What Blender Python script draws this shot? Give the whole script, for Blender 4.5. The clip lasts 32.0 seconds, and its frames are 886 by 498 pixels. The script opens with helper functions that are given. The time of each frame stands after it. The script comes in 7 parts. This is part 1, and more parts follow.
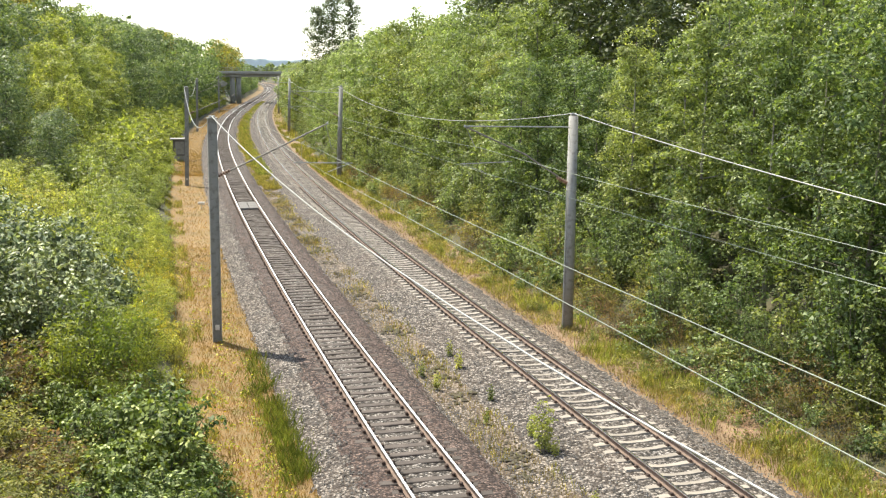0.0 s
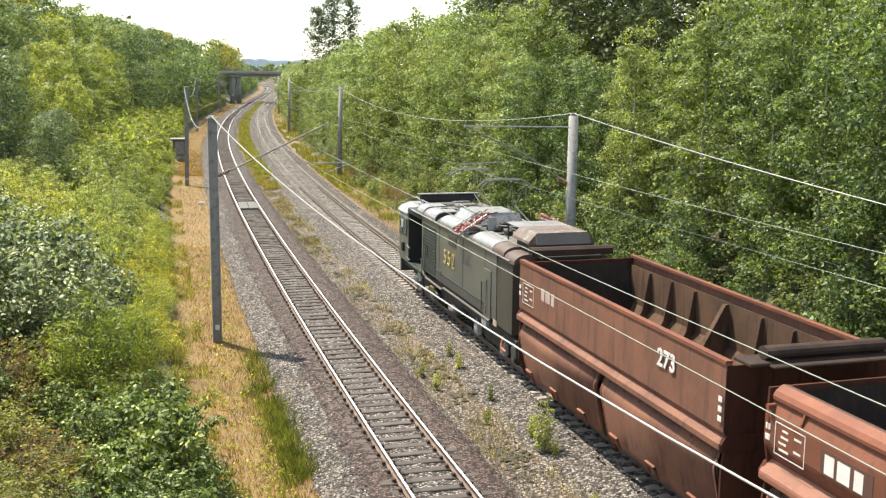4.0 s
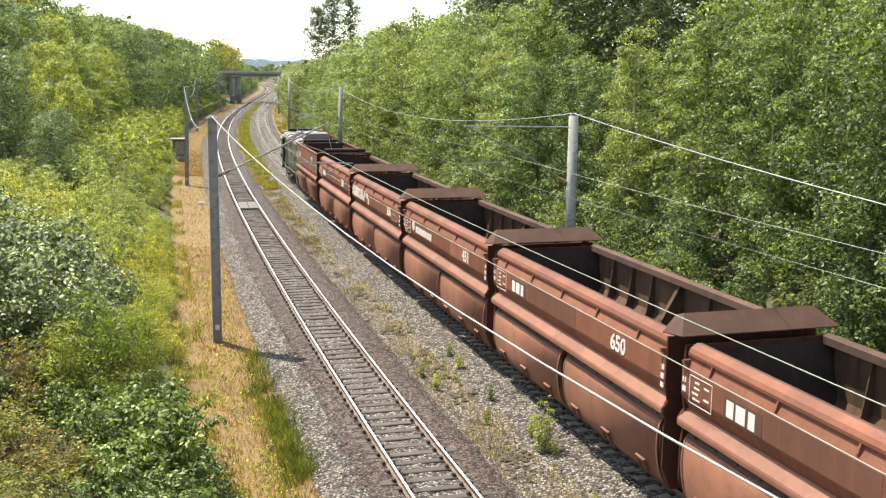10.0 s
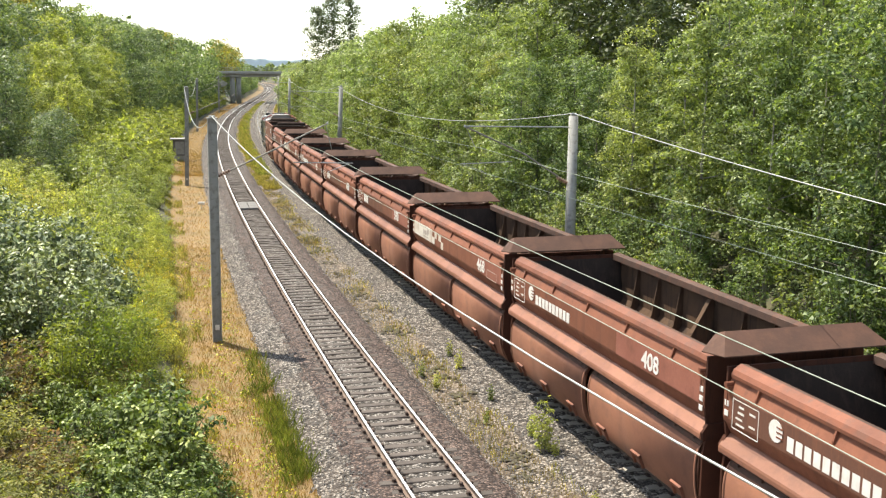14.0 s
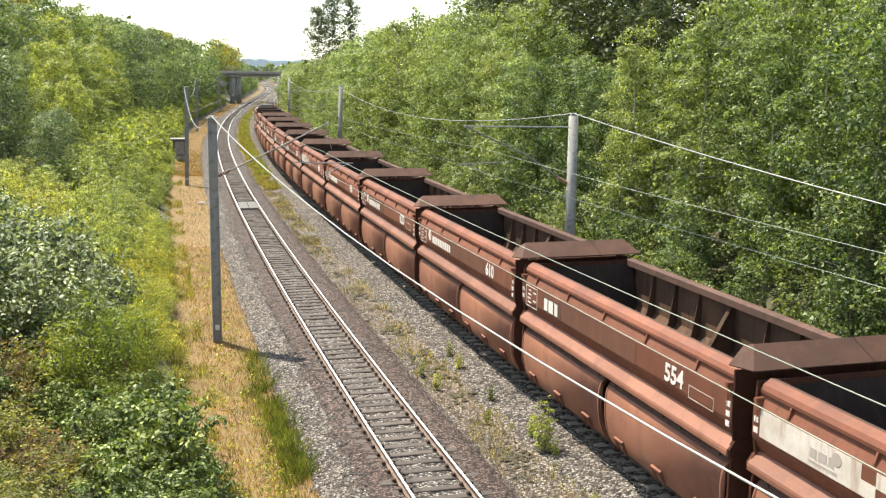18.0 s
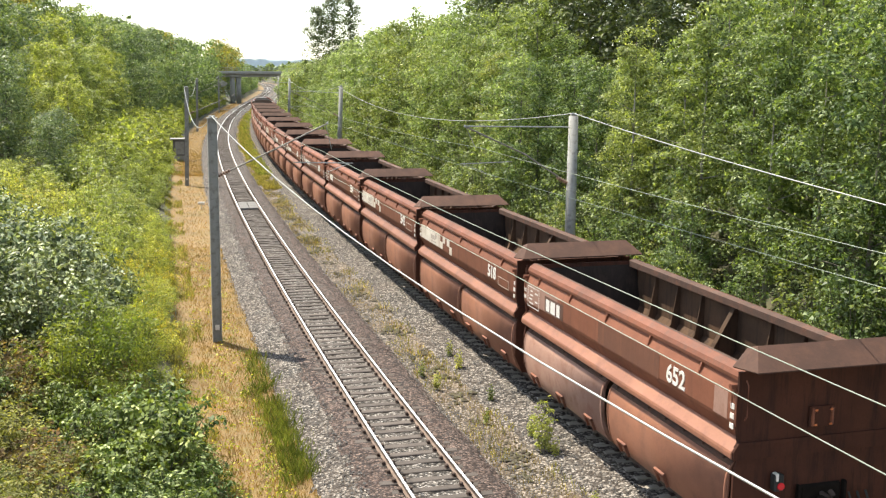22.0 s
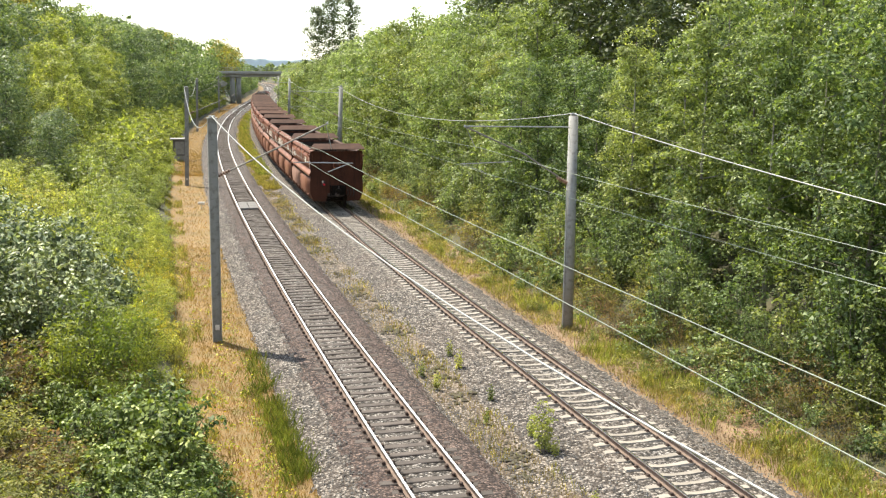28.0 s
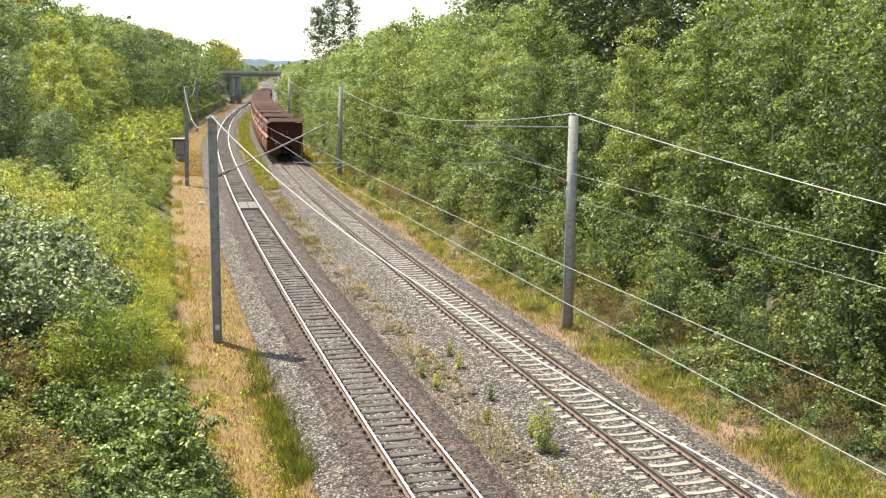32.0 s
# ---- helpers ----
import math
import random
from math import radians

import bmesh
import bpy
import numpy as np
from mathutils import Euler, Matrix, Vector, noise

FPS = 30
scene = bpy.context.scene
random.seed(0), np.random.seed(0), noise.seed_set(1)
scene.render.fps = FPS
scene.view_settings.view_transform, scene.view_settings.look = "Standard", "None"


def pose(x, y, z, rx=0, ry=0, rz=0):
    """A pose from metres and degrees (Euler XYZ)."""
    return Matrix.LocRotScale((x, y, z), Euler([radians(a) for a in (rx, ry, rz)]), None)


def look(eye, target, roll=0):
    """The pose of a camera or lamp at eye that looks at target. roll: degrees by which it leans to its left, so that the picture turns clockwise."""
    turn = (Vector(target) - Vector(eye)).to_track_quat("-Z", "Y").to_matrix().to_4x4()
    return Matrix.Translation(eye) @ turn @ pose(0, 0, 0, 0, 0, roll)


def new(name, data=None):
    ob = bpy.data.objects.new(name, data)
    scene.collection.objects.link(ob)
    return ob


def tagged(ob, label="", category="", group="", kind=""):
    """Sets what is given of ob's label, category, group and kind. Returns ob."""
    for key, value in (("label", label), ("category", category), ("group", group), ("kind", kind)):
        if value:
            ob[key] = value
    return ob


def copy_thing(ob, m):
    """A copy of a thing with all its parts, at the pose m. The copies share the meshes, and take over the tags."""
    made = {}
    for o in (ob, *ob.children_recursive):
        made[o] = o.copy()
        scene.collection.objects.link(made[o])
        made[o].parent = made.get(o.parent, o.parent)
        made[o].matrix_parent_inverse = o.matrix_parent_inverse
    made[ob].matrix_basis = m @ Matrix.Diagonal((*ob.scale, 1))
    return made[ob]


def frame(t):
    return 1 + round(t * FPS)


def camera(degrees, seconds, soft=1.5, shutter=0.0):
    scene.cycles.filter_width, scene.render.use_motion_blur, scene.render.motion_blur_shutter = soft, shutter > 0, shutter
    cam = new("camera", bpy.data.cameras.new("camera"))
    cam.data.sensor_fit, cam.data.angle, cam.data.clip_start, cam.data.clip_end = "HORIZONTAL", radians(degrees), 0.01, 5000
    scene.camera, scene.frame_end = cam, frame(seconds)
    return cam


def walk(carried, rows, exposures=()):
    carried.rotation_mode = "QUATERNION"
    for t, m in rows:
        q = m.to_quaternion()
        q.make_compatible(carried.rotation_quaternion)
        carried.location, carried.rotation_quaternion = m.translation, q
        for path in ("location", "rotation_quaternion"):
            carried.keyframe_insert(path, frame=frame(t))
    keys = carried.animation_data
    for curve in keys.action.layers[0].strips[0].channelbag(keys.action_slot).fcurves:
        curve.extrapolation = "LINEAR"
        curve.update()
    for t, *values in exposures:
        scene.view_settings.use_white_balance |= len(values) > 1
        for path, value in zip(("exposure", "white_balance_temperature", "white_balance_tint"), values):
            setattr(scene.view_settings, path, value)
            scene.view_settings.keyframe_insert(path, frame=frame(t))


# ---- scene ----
cam = camera(45.82, 32.0, soft=1.3)
EYE = (0.0, 0.0, 9.658)
AIM = look(EYE, (0.0, 10 * math.cos(radians(9.634)), 9.658 - 10 * math.sin(radians(9.634))), 0.552)
walk(cam, [(0.0, AIM), (32.0, AIM)], [(0.0, 1.40, 6900, 5.8), (3.0, 1.39, 6900, 5.8), (7.0, 1.46, 6900, 5.8), (32.0, 1.46, 6900, 5.8)])

# ---- light ----
SUN_AZ, SUN_EL = radians(-47.5), radians(59.5)
SUN_DIR = Vector((math.sin(SUN_AZ) * math.cos(SUN_EL), math.cos(SUN_AZ) * math.cos(SUN_EL), math.sin(SUN_EL)))
world = bpy.data.worlds.new("world")
scene.world = world
world.use_nodes = True
wn = world.node_tree
sky = wn.nodes.new("ShaderNodeTexSky")
sky.sky_type, sky.sun_disc = "NISHITA", False
sky.sun_elevation, sky.sun_rotation = SUN_EL, SUN_AZ % (2 * math.pi)
sky.air_density, sky.dust_density, sky.ozone_density = 1.0, 0.4, 1.0
wn.nodes["Background"].inputs["Strength"].default_value = 0.117
haze = wn.nodes.new("ShaderNodeHueSaturation")
haze.inputs["Saturation"].default_value, haze.inputs["Value"].default_value = 0.62, 1.12
wn.links.new(sky.outputs["Color"], haze.inputs["Color"])
wn.links.new(haze.outputs["Color"], wn.nodes["Background"].inputs["Color"])
sun = new("sun", bpy.data.lights.new("sun", "SUN"))
sun.data.energy, sun.data.angle, sun.data.color = 3.9, radians(0.55), (1.0, 0.94, 0.84)
sun.matrix_world = look(SUN_DIR * 200, (0, 0, 0))


# ---- materials ----
def ramp(nt, fac, stops):
    r = nt.nodes.new("ShaderNodeValToRGB")
    el = r.color_ramp.elements
    while len(el) < len(stops):
        el.new(0.5)
    for e, (pos, c) in zip(el, stops):
        e.position, e.color = pos, (*c, 1)
    nt.links.new(fac, r.inputs["Fac"])
    return r.outputs["Color"]


def noise_tex(nt, vec, scale, detail=4, rough=0.6):
    n = nt.nodes.new("ShaderNodeTexNoise")
    n.inputs["Scale"].default_value, n.inputs["Detail"].default_value, n.inputs["Roughness"].default_value = scale, detail, rough
    nt.links.new(vec, n.inputs["Vector"])
    return n.outputs["Fac"]


def mix(nt, fac, a, b, mode="MIX"):
    m = nt.nodes.new("ShaderNodeMix")
    m.data_type, m.blend_type = "RGBA", mode
    for sock, v in ((m.inputs[0], fac), (m.inputs[6], a), (m.inputs[7], b)):
        if isinstance(v, bpy.types.NodeSocket):
            nt.links.new(v, sock)
        elif isinstance(v, tuple):
            sock.default_value = (*v, 1)
        else:
            sock.default_value = v
    return m.outputs[2]


def base_mat(name):
    m = bpy.data.materials.new(name)
    m.use_nodes = True
    nt = m.node_tree
    return m, nt, nt.nodes["Principled BSDF"], nt.nodes.new("ShaderNodeTexCoord")


def bump(nt, height, b, strength, dist):
    n = nt.nodes.new("ShaderNodeBump")
    n.inputs["Strength"].default_value, n.inputs["Distance"].default_value = strength, dist
    nt.links.new(height, n.inputs["Height"])
    nt.links.new(n.outputs["Normal"], b.inputs["Normal"])


def surface(name, c1, c2, rough=0.7, metal=0.0, s1=1.2, s2=25.0, bump_k=0.25, stain=None, streak=0.0, vary=0.0, coord="Object", spec=0.5):
    """Two colours blended at two scales, an optional stain colour (streaked down if asked), fine relief."""
    m, nt, b, tc = base_mat(name)
    v = tc.outputs[coord]
    big, fine = noise_tex(nt, v, s1, 5), noise_tex(nt, v, s2, 3)
    col = mix(nt, ramp(nt, big, [(0.35, (0, 0, 0)), (0.68, (1, 1, 1))]), c1, c2)
    col = mix(nt, ramp(nt, fine, [(0.3, (0.25,) * 3), (0.7, (0.0,) * 3)]), col, tuple(x * 0.55 for x in c1))
    if stain:
        mp = nt.nodes.new("ShaderNodeMapping")
        mp.inputs["Scale"].default_value = (1, 1, 0.12) if streak else (1, 1, 1)
        nt.links.new(v, mp.inputs["Vector"])
        st = noise_tex(nt, mp.outputs["Vector"], s1 * 3.1 if not streak else 5.0, 6, 0.7)
        col = mix(nt, ramp(nt, st, [(0.5, (0, 0, 0)), (0.68, (0.8,) * 3)]), col, stain)
    if vary:
        oi = nt.nodes.new("ShaderNodeObjectInfo")
        h = nt.nodes.new("ShaderNodeHueSaturation")
        mr = nt.nodes.new("ShaderNodeMapRange")
        mr.inputs["To Min"].default_value, mr.inputs["To Max"].default_value = 1 - vary, 1 + vary
        nt.links.new(oi.outputs["Random"], mr.inputs["Value"])
        nt.links.new(mr.outputs["Result"], h.inputs["Value"])
        nt.links.new(col, h.inputs["Color"])
        col = h.outputs["Color"]
    nt.links.new(col, b.inputs["Base Color"])
    b.inputs["Metallic"].default_value = metal
    b.inputs["Specular IOR Level"].default_value = spec
    rr = nt.nodes.new("ShaderNodeMapRange")
    rr.inputs["To Min"].default_value, rr.inputs["To Max"].default_value = max(0.05, rough - 0.12), min(1, rough + 0.12)
    nt.links.new(big, rr.inputs["Value"])
    nt.links.new(rr.outputs["Result"], b.inputs["Roughness"])
    if bump_k:
        bump(nt, fine, b, bump_k, 0.4 / s2)
    return m


def gravel(name, dark, mid, light, tint, size=0.055, tint_amount=0.6):
    """Broken stone: cells of different greys with dark joints, tinted in large patches."""
    m, nt, b, tc = base_mat(name)
    v = tc.outputs["Object"]
    vo = nt.nodes.new("ShaderNodeTexVoronoi")
    vo.inputs["Scale"].default_value = 1 / size
    nt.links.new(v, vo.inputs["Vector"])
    sep = nt.nodes.new("ShaderNodeSeparateColor")
    nt.links.new(vo.outputs["Color"], sep.inputs["Color"])
    col = ramp(nt, sep.outputs["Red"], [(0.0, dark), (0.45, mid), (1.0, light)])
    edge = ramp(nt, vo.outputs["Distance"], [(0.35, (0, 0, 0)), (0.75, (0.75,) * 3)])
    col = mix(nt, edge, col, tuple(x * 0.45 for x in dark))
    patch = noise_tex(nt, v, 0.55, 5, 0.65)
    col = mix(nt, ramp(nt, patch, [(0.38, (0, 0, 0)), (0.66, (tint_amount,) * 3)]), col, tint)
    nt.links.new(col, b.inputs["Base Color"])
    b.inputs["Roughness"].default_value = 0.9
    inv = nt.nodes.new("ShaderNodeMath")
    inv.operation = "SUBTRACT"
    inv.inputs[0].default_value = 1.0
    nt.links.new(vo.outputs["Distance"], inv.inputs[1])
    bump(nt, inv.outputs[0], b, 1.0, size * 0.6)
    return m


def leaf(name, dark, light, yellow=(0.2, 0.19, 0.03), y_amount=0.12, rough=0.5, glow=0.4, thru=(1.38, 1.42, 0.52), spread=0.28):
    """Foliage: every leaf its own shade, plants and stretches of wood vary, light shines through."""
    m, nt, b, tc = base_mat(name)
    geo = nt.nodes.new("ShaderNodeNewGeometry")
    oi = nt.nodes.new("ShaderNodeObjectInfo")
    col = ramp(nt, geo.outputs["Random Per Island"], [(0.0, dark), (0.5, tuple((a + c) / 2 for a, c in zip(dark, light))), (1 - y_amount, light), (1.0, yellow)])
    patch = noise_tex(nt, geo.outputs["Position"], 0.24, 2, 0.5)
    add = nt.nodes.new("ShaderNodeMath")
    add.operation = "ADD"
    nt.links.new(patch, add.inputs[0])
    nt.links.new(oi.outputs["Random"], add.inputs[1])
    hs = nt.nodes.new("ShaderNodeHueSaturation")
    mr = nt.nodes.new("ShaderNodeMapRange")
    mr.inputs["From Min"].default_value, mr.inputs["From Max"].default_value = 0.3, 1.7
    mr.inputs["To Min"].default_value, mr.inputs["To Max"].default_value = 0.475, 0.525
    mv = nt.nodes.new("ShaderNodeMapRange")
    mv.inputs["From Min"].default_value, mv.inputs["From Max"].default_value = 0.3, 1.7
    mv.inputs["To Min"].default_value, mv.inputs["To Max"].default_value = 1 + spread, 1 - spread
    for q in (mr, mv):
        nt.links.new(add.outputs[0], q.inputs["Value"])
    nt.links.new(mr.outputs["Result"], hs.inputs["Hue"])
    nt.links.new(mv.outputs["Result"], hs.inputs["Value"])
    # Light and dark clumps multiplied into the colour, imitating shaded gaps between tufts.
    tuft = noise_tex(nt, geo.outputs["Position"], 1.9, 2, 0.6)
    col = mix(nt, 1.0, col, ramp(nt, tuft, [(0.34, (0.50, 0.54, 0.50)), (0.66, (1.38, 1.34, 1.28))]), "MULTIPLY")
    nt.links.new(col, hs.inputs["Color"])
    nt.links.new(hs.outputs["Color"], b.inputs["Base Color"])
    b.inputs["Roughness"].default_value = rough
    b.inputs["Specular IOR Level"].default_value = 0.30
    tr = nt.nodes.new("ShaderNodeBsdfTranslucent")
    tint = mix(nt, 1.0, hs.outputs["Color"], thru, "MULTIPLY")
    nt.links.new(tint, tr.inputs["Color"])
    ms = nt.nodes.new("ShaderNodeMixShader")
    ms.inputs[0].default_value = glow
    nt.links.new(b.outputs[0], ms.inputs[1])
    nt.links.new(tr.outputs[0], ms.inputs[2])
    nt.links.new(ms.outputs[0], nt.nodes["Material Output"].inputs["Surface"])
    return m


M = {}
M["forest_floor"] = surface("forest_floor", (0.055, 0.048, 0.025), (0.085, 0.078, 0.035), 0.95, s1=0.6, s2=9, bump_k=0.5, stain=(0.05, 0.07, 0.018))
M["verge"] = surface("dry_verge", (0.240, 0.148, 0.060), (0.155, 0.102, 0.046), 0.95, s1=0.55, s2=14, bump_k=0.5, stain=(0.150, 0.130, 0.042))
M["verge_pale"] = surface("pale_weedy_verge", (0.245, 0.158, 0.095), (0.150, 0.098, 0.058), 0.95, s1=1.6, s2=14, bump_k=0.5, stain=(0.160, 0.130, 0.058))
M["soil"] = surface("dark_mossy_soil", (0.060, 0.046, 0.032), (0.095, 0.080, 0.045), 0.95, s1=3.0, s2=30, bump_k=0.5, stain=(0.10, 0.105, 0.035))
M["gravel_grey"] = gravel("gravel_grey", (0.008, 0.006, 0.005), (0.078, 0.063, 0.053), (0.39, 0.345, 0.305), (0.105, 0.072, 0.052), 0.072, 0.3)
M["gravel_brown"] = gravel("gravel_brown", (0.005, 0.003, 0.003), (0.042, 0.025, 0.019), (0.235, 0.163, 0.135), (0.044, 0.022, 0.016), 0.068, 0.42)
M["sandy"] = gravel("sandy_strip", (0.014, 0.011, 0.008), (0.105, 0.083, 0.064), (0.40, 0.34, 0.285), (0.150, 0.100, 0.060), 0.075, 0.55)
M["gravel_mid"] = gravel("gravel_weedy", (0.007, 0.006, 0.005), (0.070, 0.058, 0.050), (0.40, 0.36, 0.33), (0.072, 0.053, 0.040), 0.068, 0.42)
# Darker stone for the far length of both beds.
M["gravel_far_dark"] = gravel("gravel_far_dark", (0.006, 0.005, 0.004), (0.055, 0.043, 0.037), (0.25, 0.205, 0.182), (0.055, 0.038, 0.030), 0.072, 0.42)
M["stone"] = surface("ballast_stone", (0.19, 0.178, 0.167), (0.09, 0.082, 0.075), 0.9, s1=3, s2=30)
M["rail_top"] = surface("rail_running_face", (0.86, 0.85, 0.84), (0.78, 0.77, 0.76), 0.46, 0.9, 2, 40, 0.03)
M["rail_dull"] = surface("rail_brown_running_face", (0.40, 0.36, 0.33), (0.31, 0.27, 0.245), 0.22, 0.9, 2, 40, 0.03)
M["rail_side"] = surface("rusty_rail", (0.12, 0.078, 0.060), (0.20, 0.145, 0.115), 0.85, 0.0, 3, 60, 0.2)
M["wood_sleeper"] = surface("weathered_sleeper", (0.058, 0.045, 0.038), (0.105, 0.085, 0.074), 0.9, s1=2.5, s2=40, bump_k=0.5, vary=0.22)
M["conc_sleeper"] = surface("concrete_sleeper", (0.31, 0.275, 0.235), (0.24, 0.21, 0.18), 0.9, s1=2.2, s2=40, bump_k=0.3, vary=0.18)
M["fastener"] = surface("rusty_fastener", (0.05, 0.032, 0.026), (0.09, 0.055, 0.04), 0.85, 0.2, 8, 60)
M["mast"] = surface("grey_mast", (0.27, 0.265, 0.25), (0.33, 0.32, 0.305), 0.8, 0.0, 1.5, 30, 0.15, stain=(0.14, 0.125, 0.11), spec=0.3)
M["concrete"] = surface("concrete", (0.34, 0.33, 0.31), (0.26, 0.255, 0.24), 0.9, s1=0.8, s2=14, bump_k=0.25, stain=(0.2, 0.19, 0.17), streak=1)
M["arm"] = surface("dull_bracket_tube", (0.17, 0.155, 0.14), (0.24, 0.22, 0.20), 0.65, 0.2, 3, 40, 0.1)
M["galv"] = surface("galvanised_tube", (0.36, 0.37, 0.36), (0.28, 0.28, 0.27), 0.45, 0.7, 3, 40, 0.1)
M["wire"] = surface("aluminium_cable", (0.44, 0.44, 0.42), (0.34, 0.34, 0.325), 0.5, 0.3, 2, 60, 0.1)
M["wire_copper"] = surface("weathered_contact_wire", (0.29, 0.32, 0.265), (0.22, 0.245, 0.20), 0.55, 0.3, 2, 60, 0.1)
M["insulator"] = surface("brown_insulator", (0.22, 0.12, 0.08), (0.16, 0.09, 0.06), 0.3, 0, 4, 40, 0.05)
RUST1, RUST2 = (0.218, 0.081, 0.046), (0.137, 0.050, 0.030)
M["hood"] = surface("weathered_brown_hood", (0.100, 0.052, 0.038), (0.066, 0.038, 0.030), 0.8, 0.0, 0.9, 20, 0.15, stain=(0.115, 0.058, 0.040), vary=0.25, spec=0.2)
M["wagon"] = surface("rust_red_paint", RUST1, RUST2, 0.7, 0.0, 0.55, 16, 0.12, stain=(0.120, 0.048, 0.031), streak=1, vary=0.16, spec=0.25)
M["wagon_patch"] = surface("dull_brown_repaint", (0.125, 0.062, 0.045), (0.095, 0.050, 0.038), 0.75, 0.0, 1.5, 20, 0.1, spec=0.25)
M["wagon_dark"] = surface("dark_brown_weathered_paint", (0.150, 0.064, 0.041), (0.105, 0.047, 0.032), 0.72, 0.0, 0.6, 16, 0.12, stain=(0.17, 0.070, 0.042), streak=1, spec=0.25)
M["wagon_salmon"] = surface("fresh_salmon_red_paint", (0.300, 0.112, 0.078), (0.230, 0.082, 0.056), 0.65, 0.0, 0.7, 16, 0.1, stain=(0.17, 0.065, 0.045), spec=0.3)
M["wagon_pale"] = surface("bleached_pinkish_paint", (0.345, 0.205, 0.160), (0.270, 0.150, 0.115), 0.7, 0.0, 0.7, 16, 0.1, stain=(0.22, 0.105, 0.075), spec=0.3)
M["wagon_rim"] = surface("worn_rust_rim", (0.215, 0.075, 0.041), (0.135, 0.052, 0.034), 0.68, 0.0, 1.1, 22, 0.2, stain=(0.12, 0.058, 0.042), vary=0.16, spec=0.25)
M["wagon_old"] = surface("faded_rust_paint", (0.225, 0.102, 0.064), (0.140, 0.066, 0.046), 0.75, 0.0, 0.6, 18, 0.2, stain=(0.085, 0.048, 0.037), streak=1, spec=0.25)
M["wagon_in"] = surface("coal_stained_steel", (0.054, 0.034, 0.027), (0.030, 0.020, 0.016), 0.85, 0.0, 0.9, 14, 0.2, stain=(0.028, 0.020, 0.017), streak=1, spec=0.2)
M["wagon_inside"] = surface("ochre_rusted_steel", (0.125, 0.070, 0.041), (0.070, 0.043, 0.029), 0.85, 0.0, 0.7, 14, 0.2, stain=(0.034, 0.024, 0.019), streak=1, vary=0.2, spec=0.2)
# Darker than the sides: the shade on the end walls is put into the paint.
M["wagon_end_shaded"] = surface("end_paint_with_shade", (0.085, 0.032, 0.020), (0.055, 0.023, 0.016), 0.85, 0.0, 0.8, 18, 0.12, stain=(0.024, 0.014, 0.012), streak=1, vary=0.1, spec=0.12)
# Dusty paint; sunlight on flaps and shelf beams is put into its lighter tone.
M["wagon_flap"] = surface("dusty_rust_paint_sunlit", (0.268, 0.115, 0.071), (0.185, 0.078, 0.050), 0.60, 0.0, 0.5, 16, 0.10, stain=(0.150, 0.066, 0.045), vary=0.14, spec=0.35)
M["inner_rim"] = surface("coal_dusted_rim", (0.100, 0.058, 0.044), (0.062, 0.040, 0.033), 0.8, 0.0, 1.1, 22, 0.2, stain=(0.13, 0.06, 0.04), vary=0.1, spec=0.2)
# Coal black with the shade below the hoods put into the colour.
M["coal"] = surface("coal_and_shade_slope", (0.022, 0.017, 0.015), (0.035, 0.025, 0.021), 0.9, 0.0, 0.9, 18, 0.2, stain=(0.05, 0.034, 0.027), streak=1, spec=0.15)
M["wagon_under"] = surface("dirty_underframe", (0.05, 0.035, 0.03), (0.08, 0.052, 0.042), 0.85, 0.1, 2, 24, 0.2)
M["white_paint"] = surface("off_white_paint", (0.66, 0.60, 0.53), (0.50, 0.43, 0.36), 0.6, 0, 1.6, 30, 0.05, stain=(0.34, 0.22, 0.16), streak=1)
M["letter_white"] = surface("stencil_white", (0.74, 0.70, 0.66), (0.62, 0.57, 0.52), 0.6, 0, 4, 40, 0.0)
M["letter_faded"] = surface("worn_lettering", (0.50, 0.40, 0.34), (0.36, 0.25, 0.2), 0.7, 0, 3, 30, 0.0)
M["panel_grey"] = surface("pale_panel_print", (0.42, 0.36, 0.32), (0.34, 0.28, 0.24), 0.7, 0, 5, 40, 0.0)
M["loco_green"] = surface("dusty_grey_green_paint", (0.084, 0.088, 0.084), (0.158, 0.160, 0.118), 0.33, 0.0, 0.30, 18, 0.06, stain=(0.082, 0.081, 0.066), streak=1)
M["loco_sill"] = surface("grimy_grey_sill_paint", (0.052, 0.053, 0.054), (0.075, 0.074, 0.070), 0.45, 0, 0.8, 18, 0.08, stain=(0.10, 0.092, 0.080), streak=1)
# Dark green that also carries the shade painted on the louvred panel.
M["loco_dark"] = surface("dark_green_paint_and_shade", (0.020, 0.031, 0.028), (0.032, 0.043, 0.038), 0.55, 0, 1, 22, 0.1, stain=(0.016, 0.016, 0.015))
M["loco_roof"] = surface("dusty_silver_roof", (0.37, 0.36, 0.35), (0.23, 0.22, 0.21), 0.36, 0.35, 0.9, 18, 0.12, stain=(0.15, 0.125, 0.11))
M["loco_roof_brown"] = surface("rust_stained_roof", (0.125, 0.082, 0.064), (0.07, 0.047, 0.038), 0.65, 0.05, 0.9, 20, 0.15)
M["loco_cowl"] = surface("worn_grey_brown_cowl", (0.185, 0.140, 0.115), (0.105, 0.074, 0.058), 0.6, 0.05, 0.9, 18, 0.15, stain=(0.30, 0.27, 0.25), spec=0.35)
M["loco_top"] = surface("pale_deck_plate", (0.135, 0.12, 0.11), (0.095, 0.085, 0.078), 0.7, 0.05, 0.8, 18, 0.12, stain=(0.11, 0.09, 0.078))
M["black"] = surface("black_steel", (0.02, 0.02, 0.02), (0.035, 0.032, 0.03), 0.7, 0.1, 3, 30, 0.1)
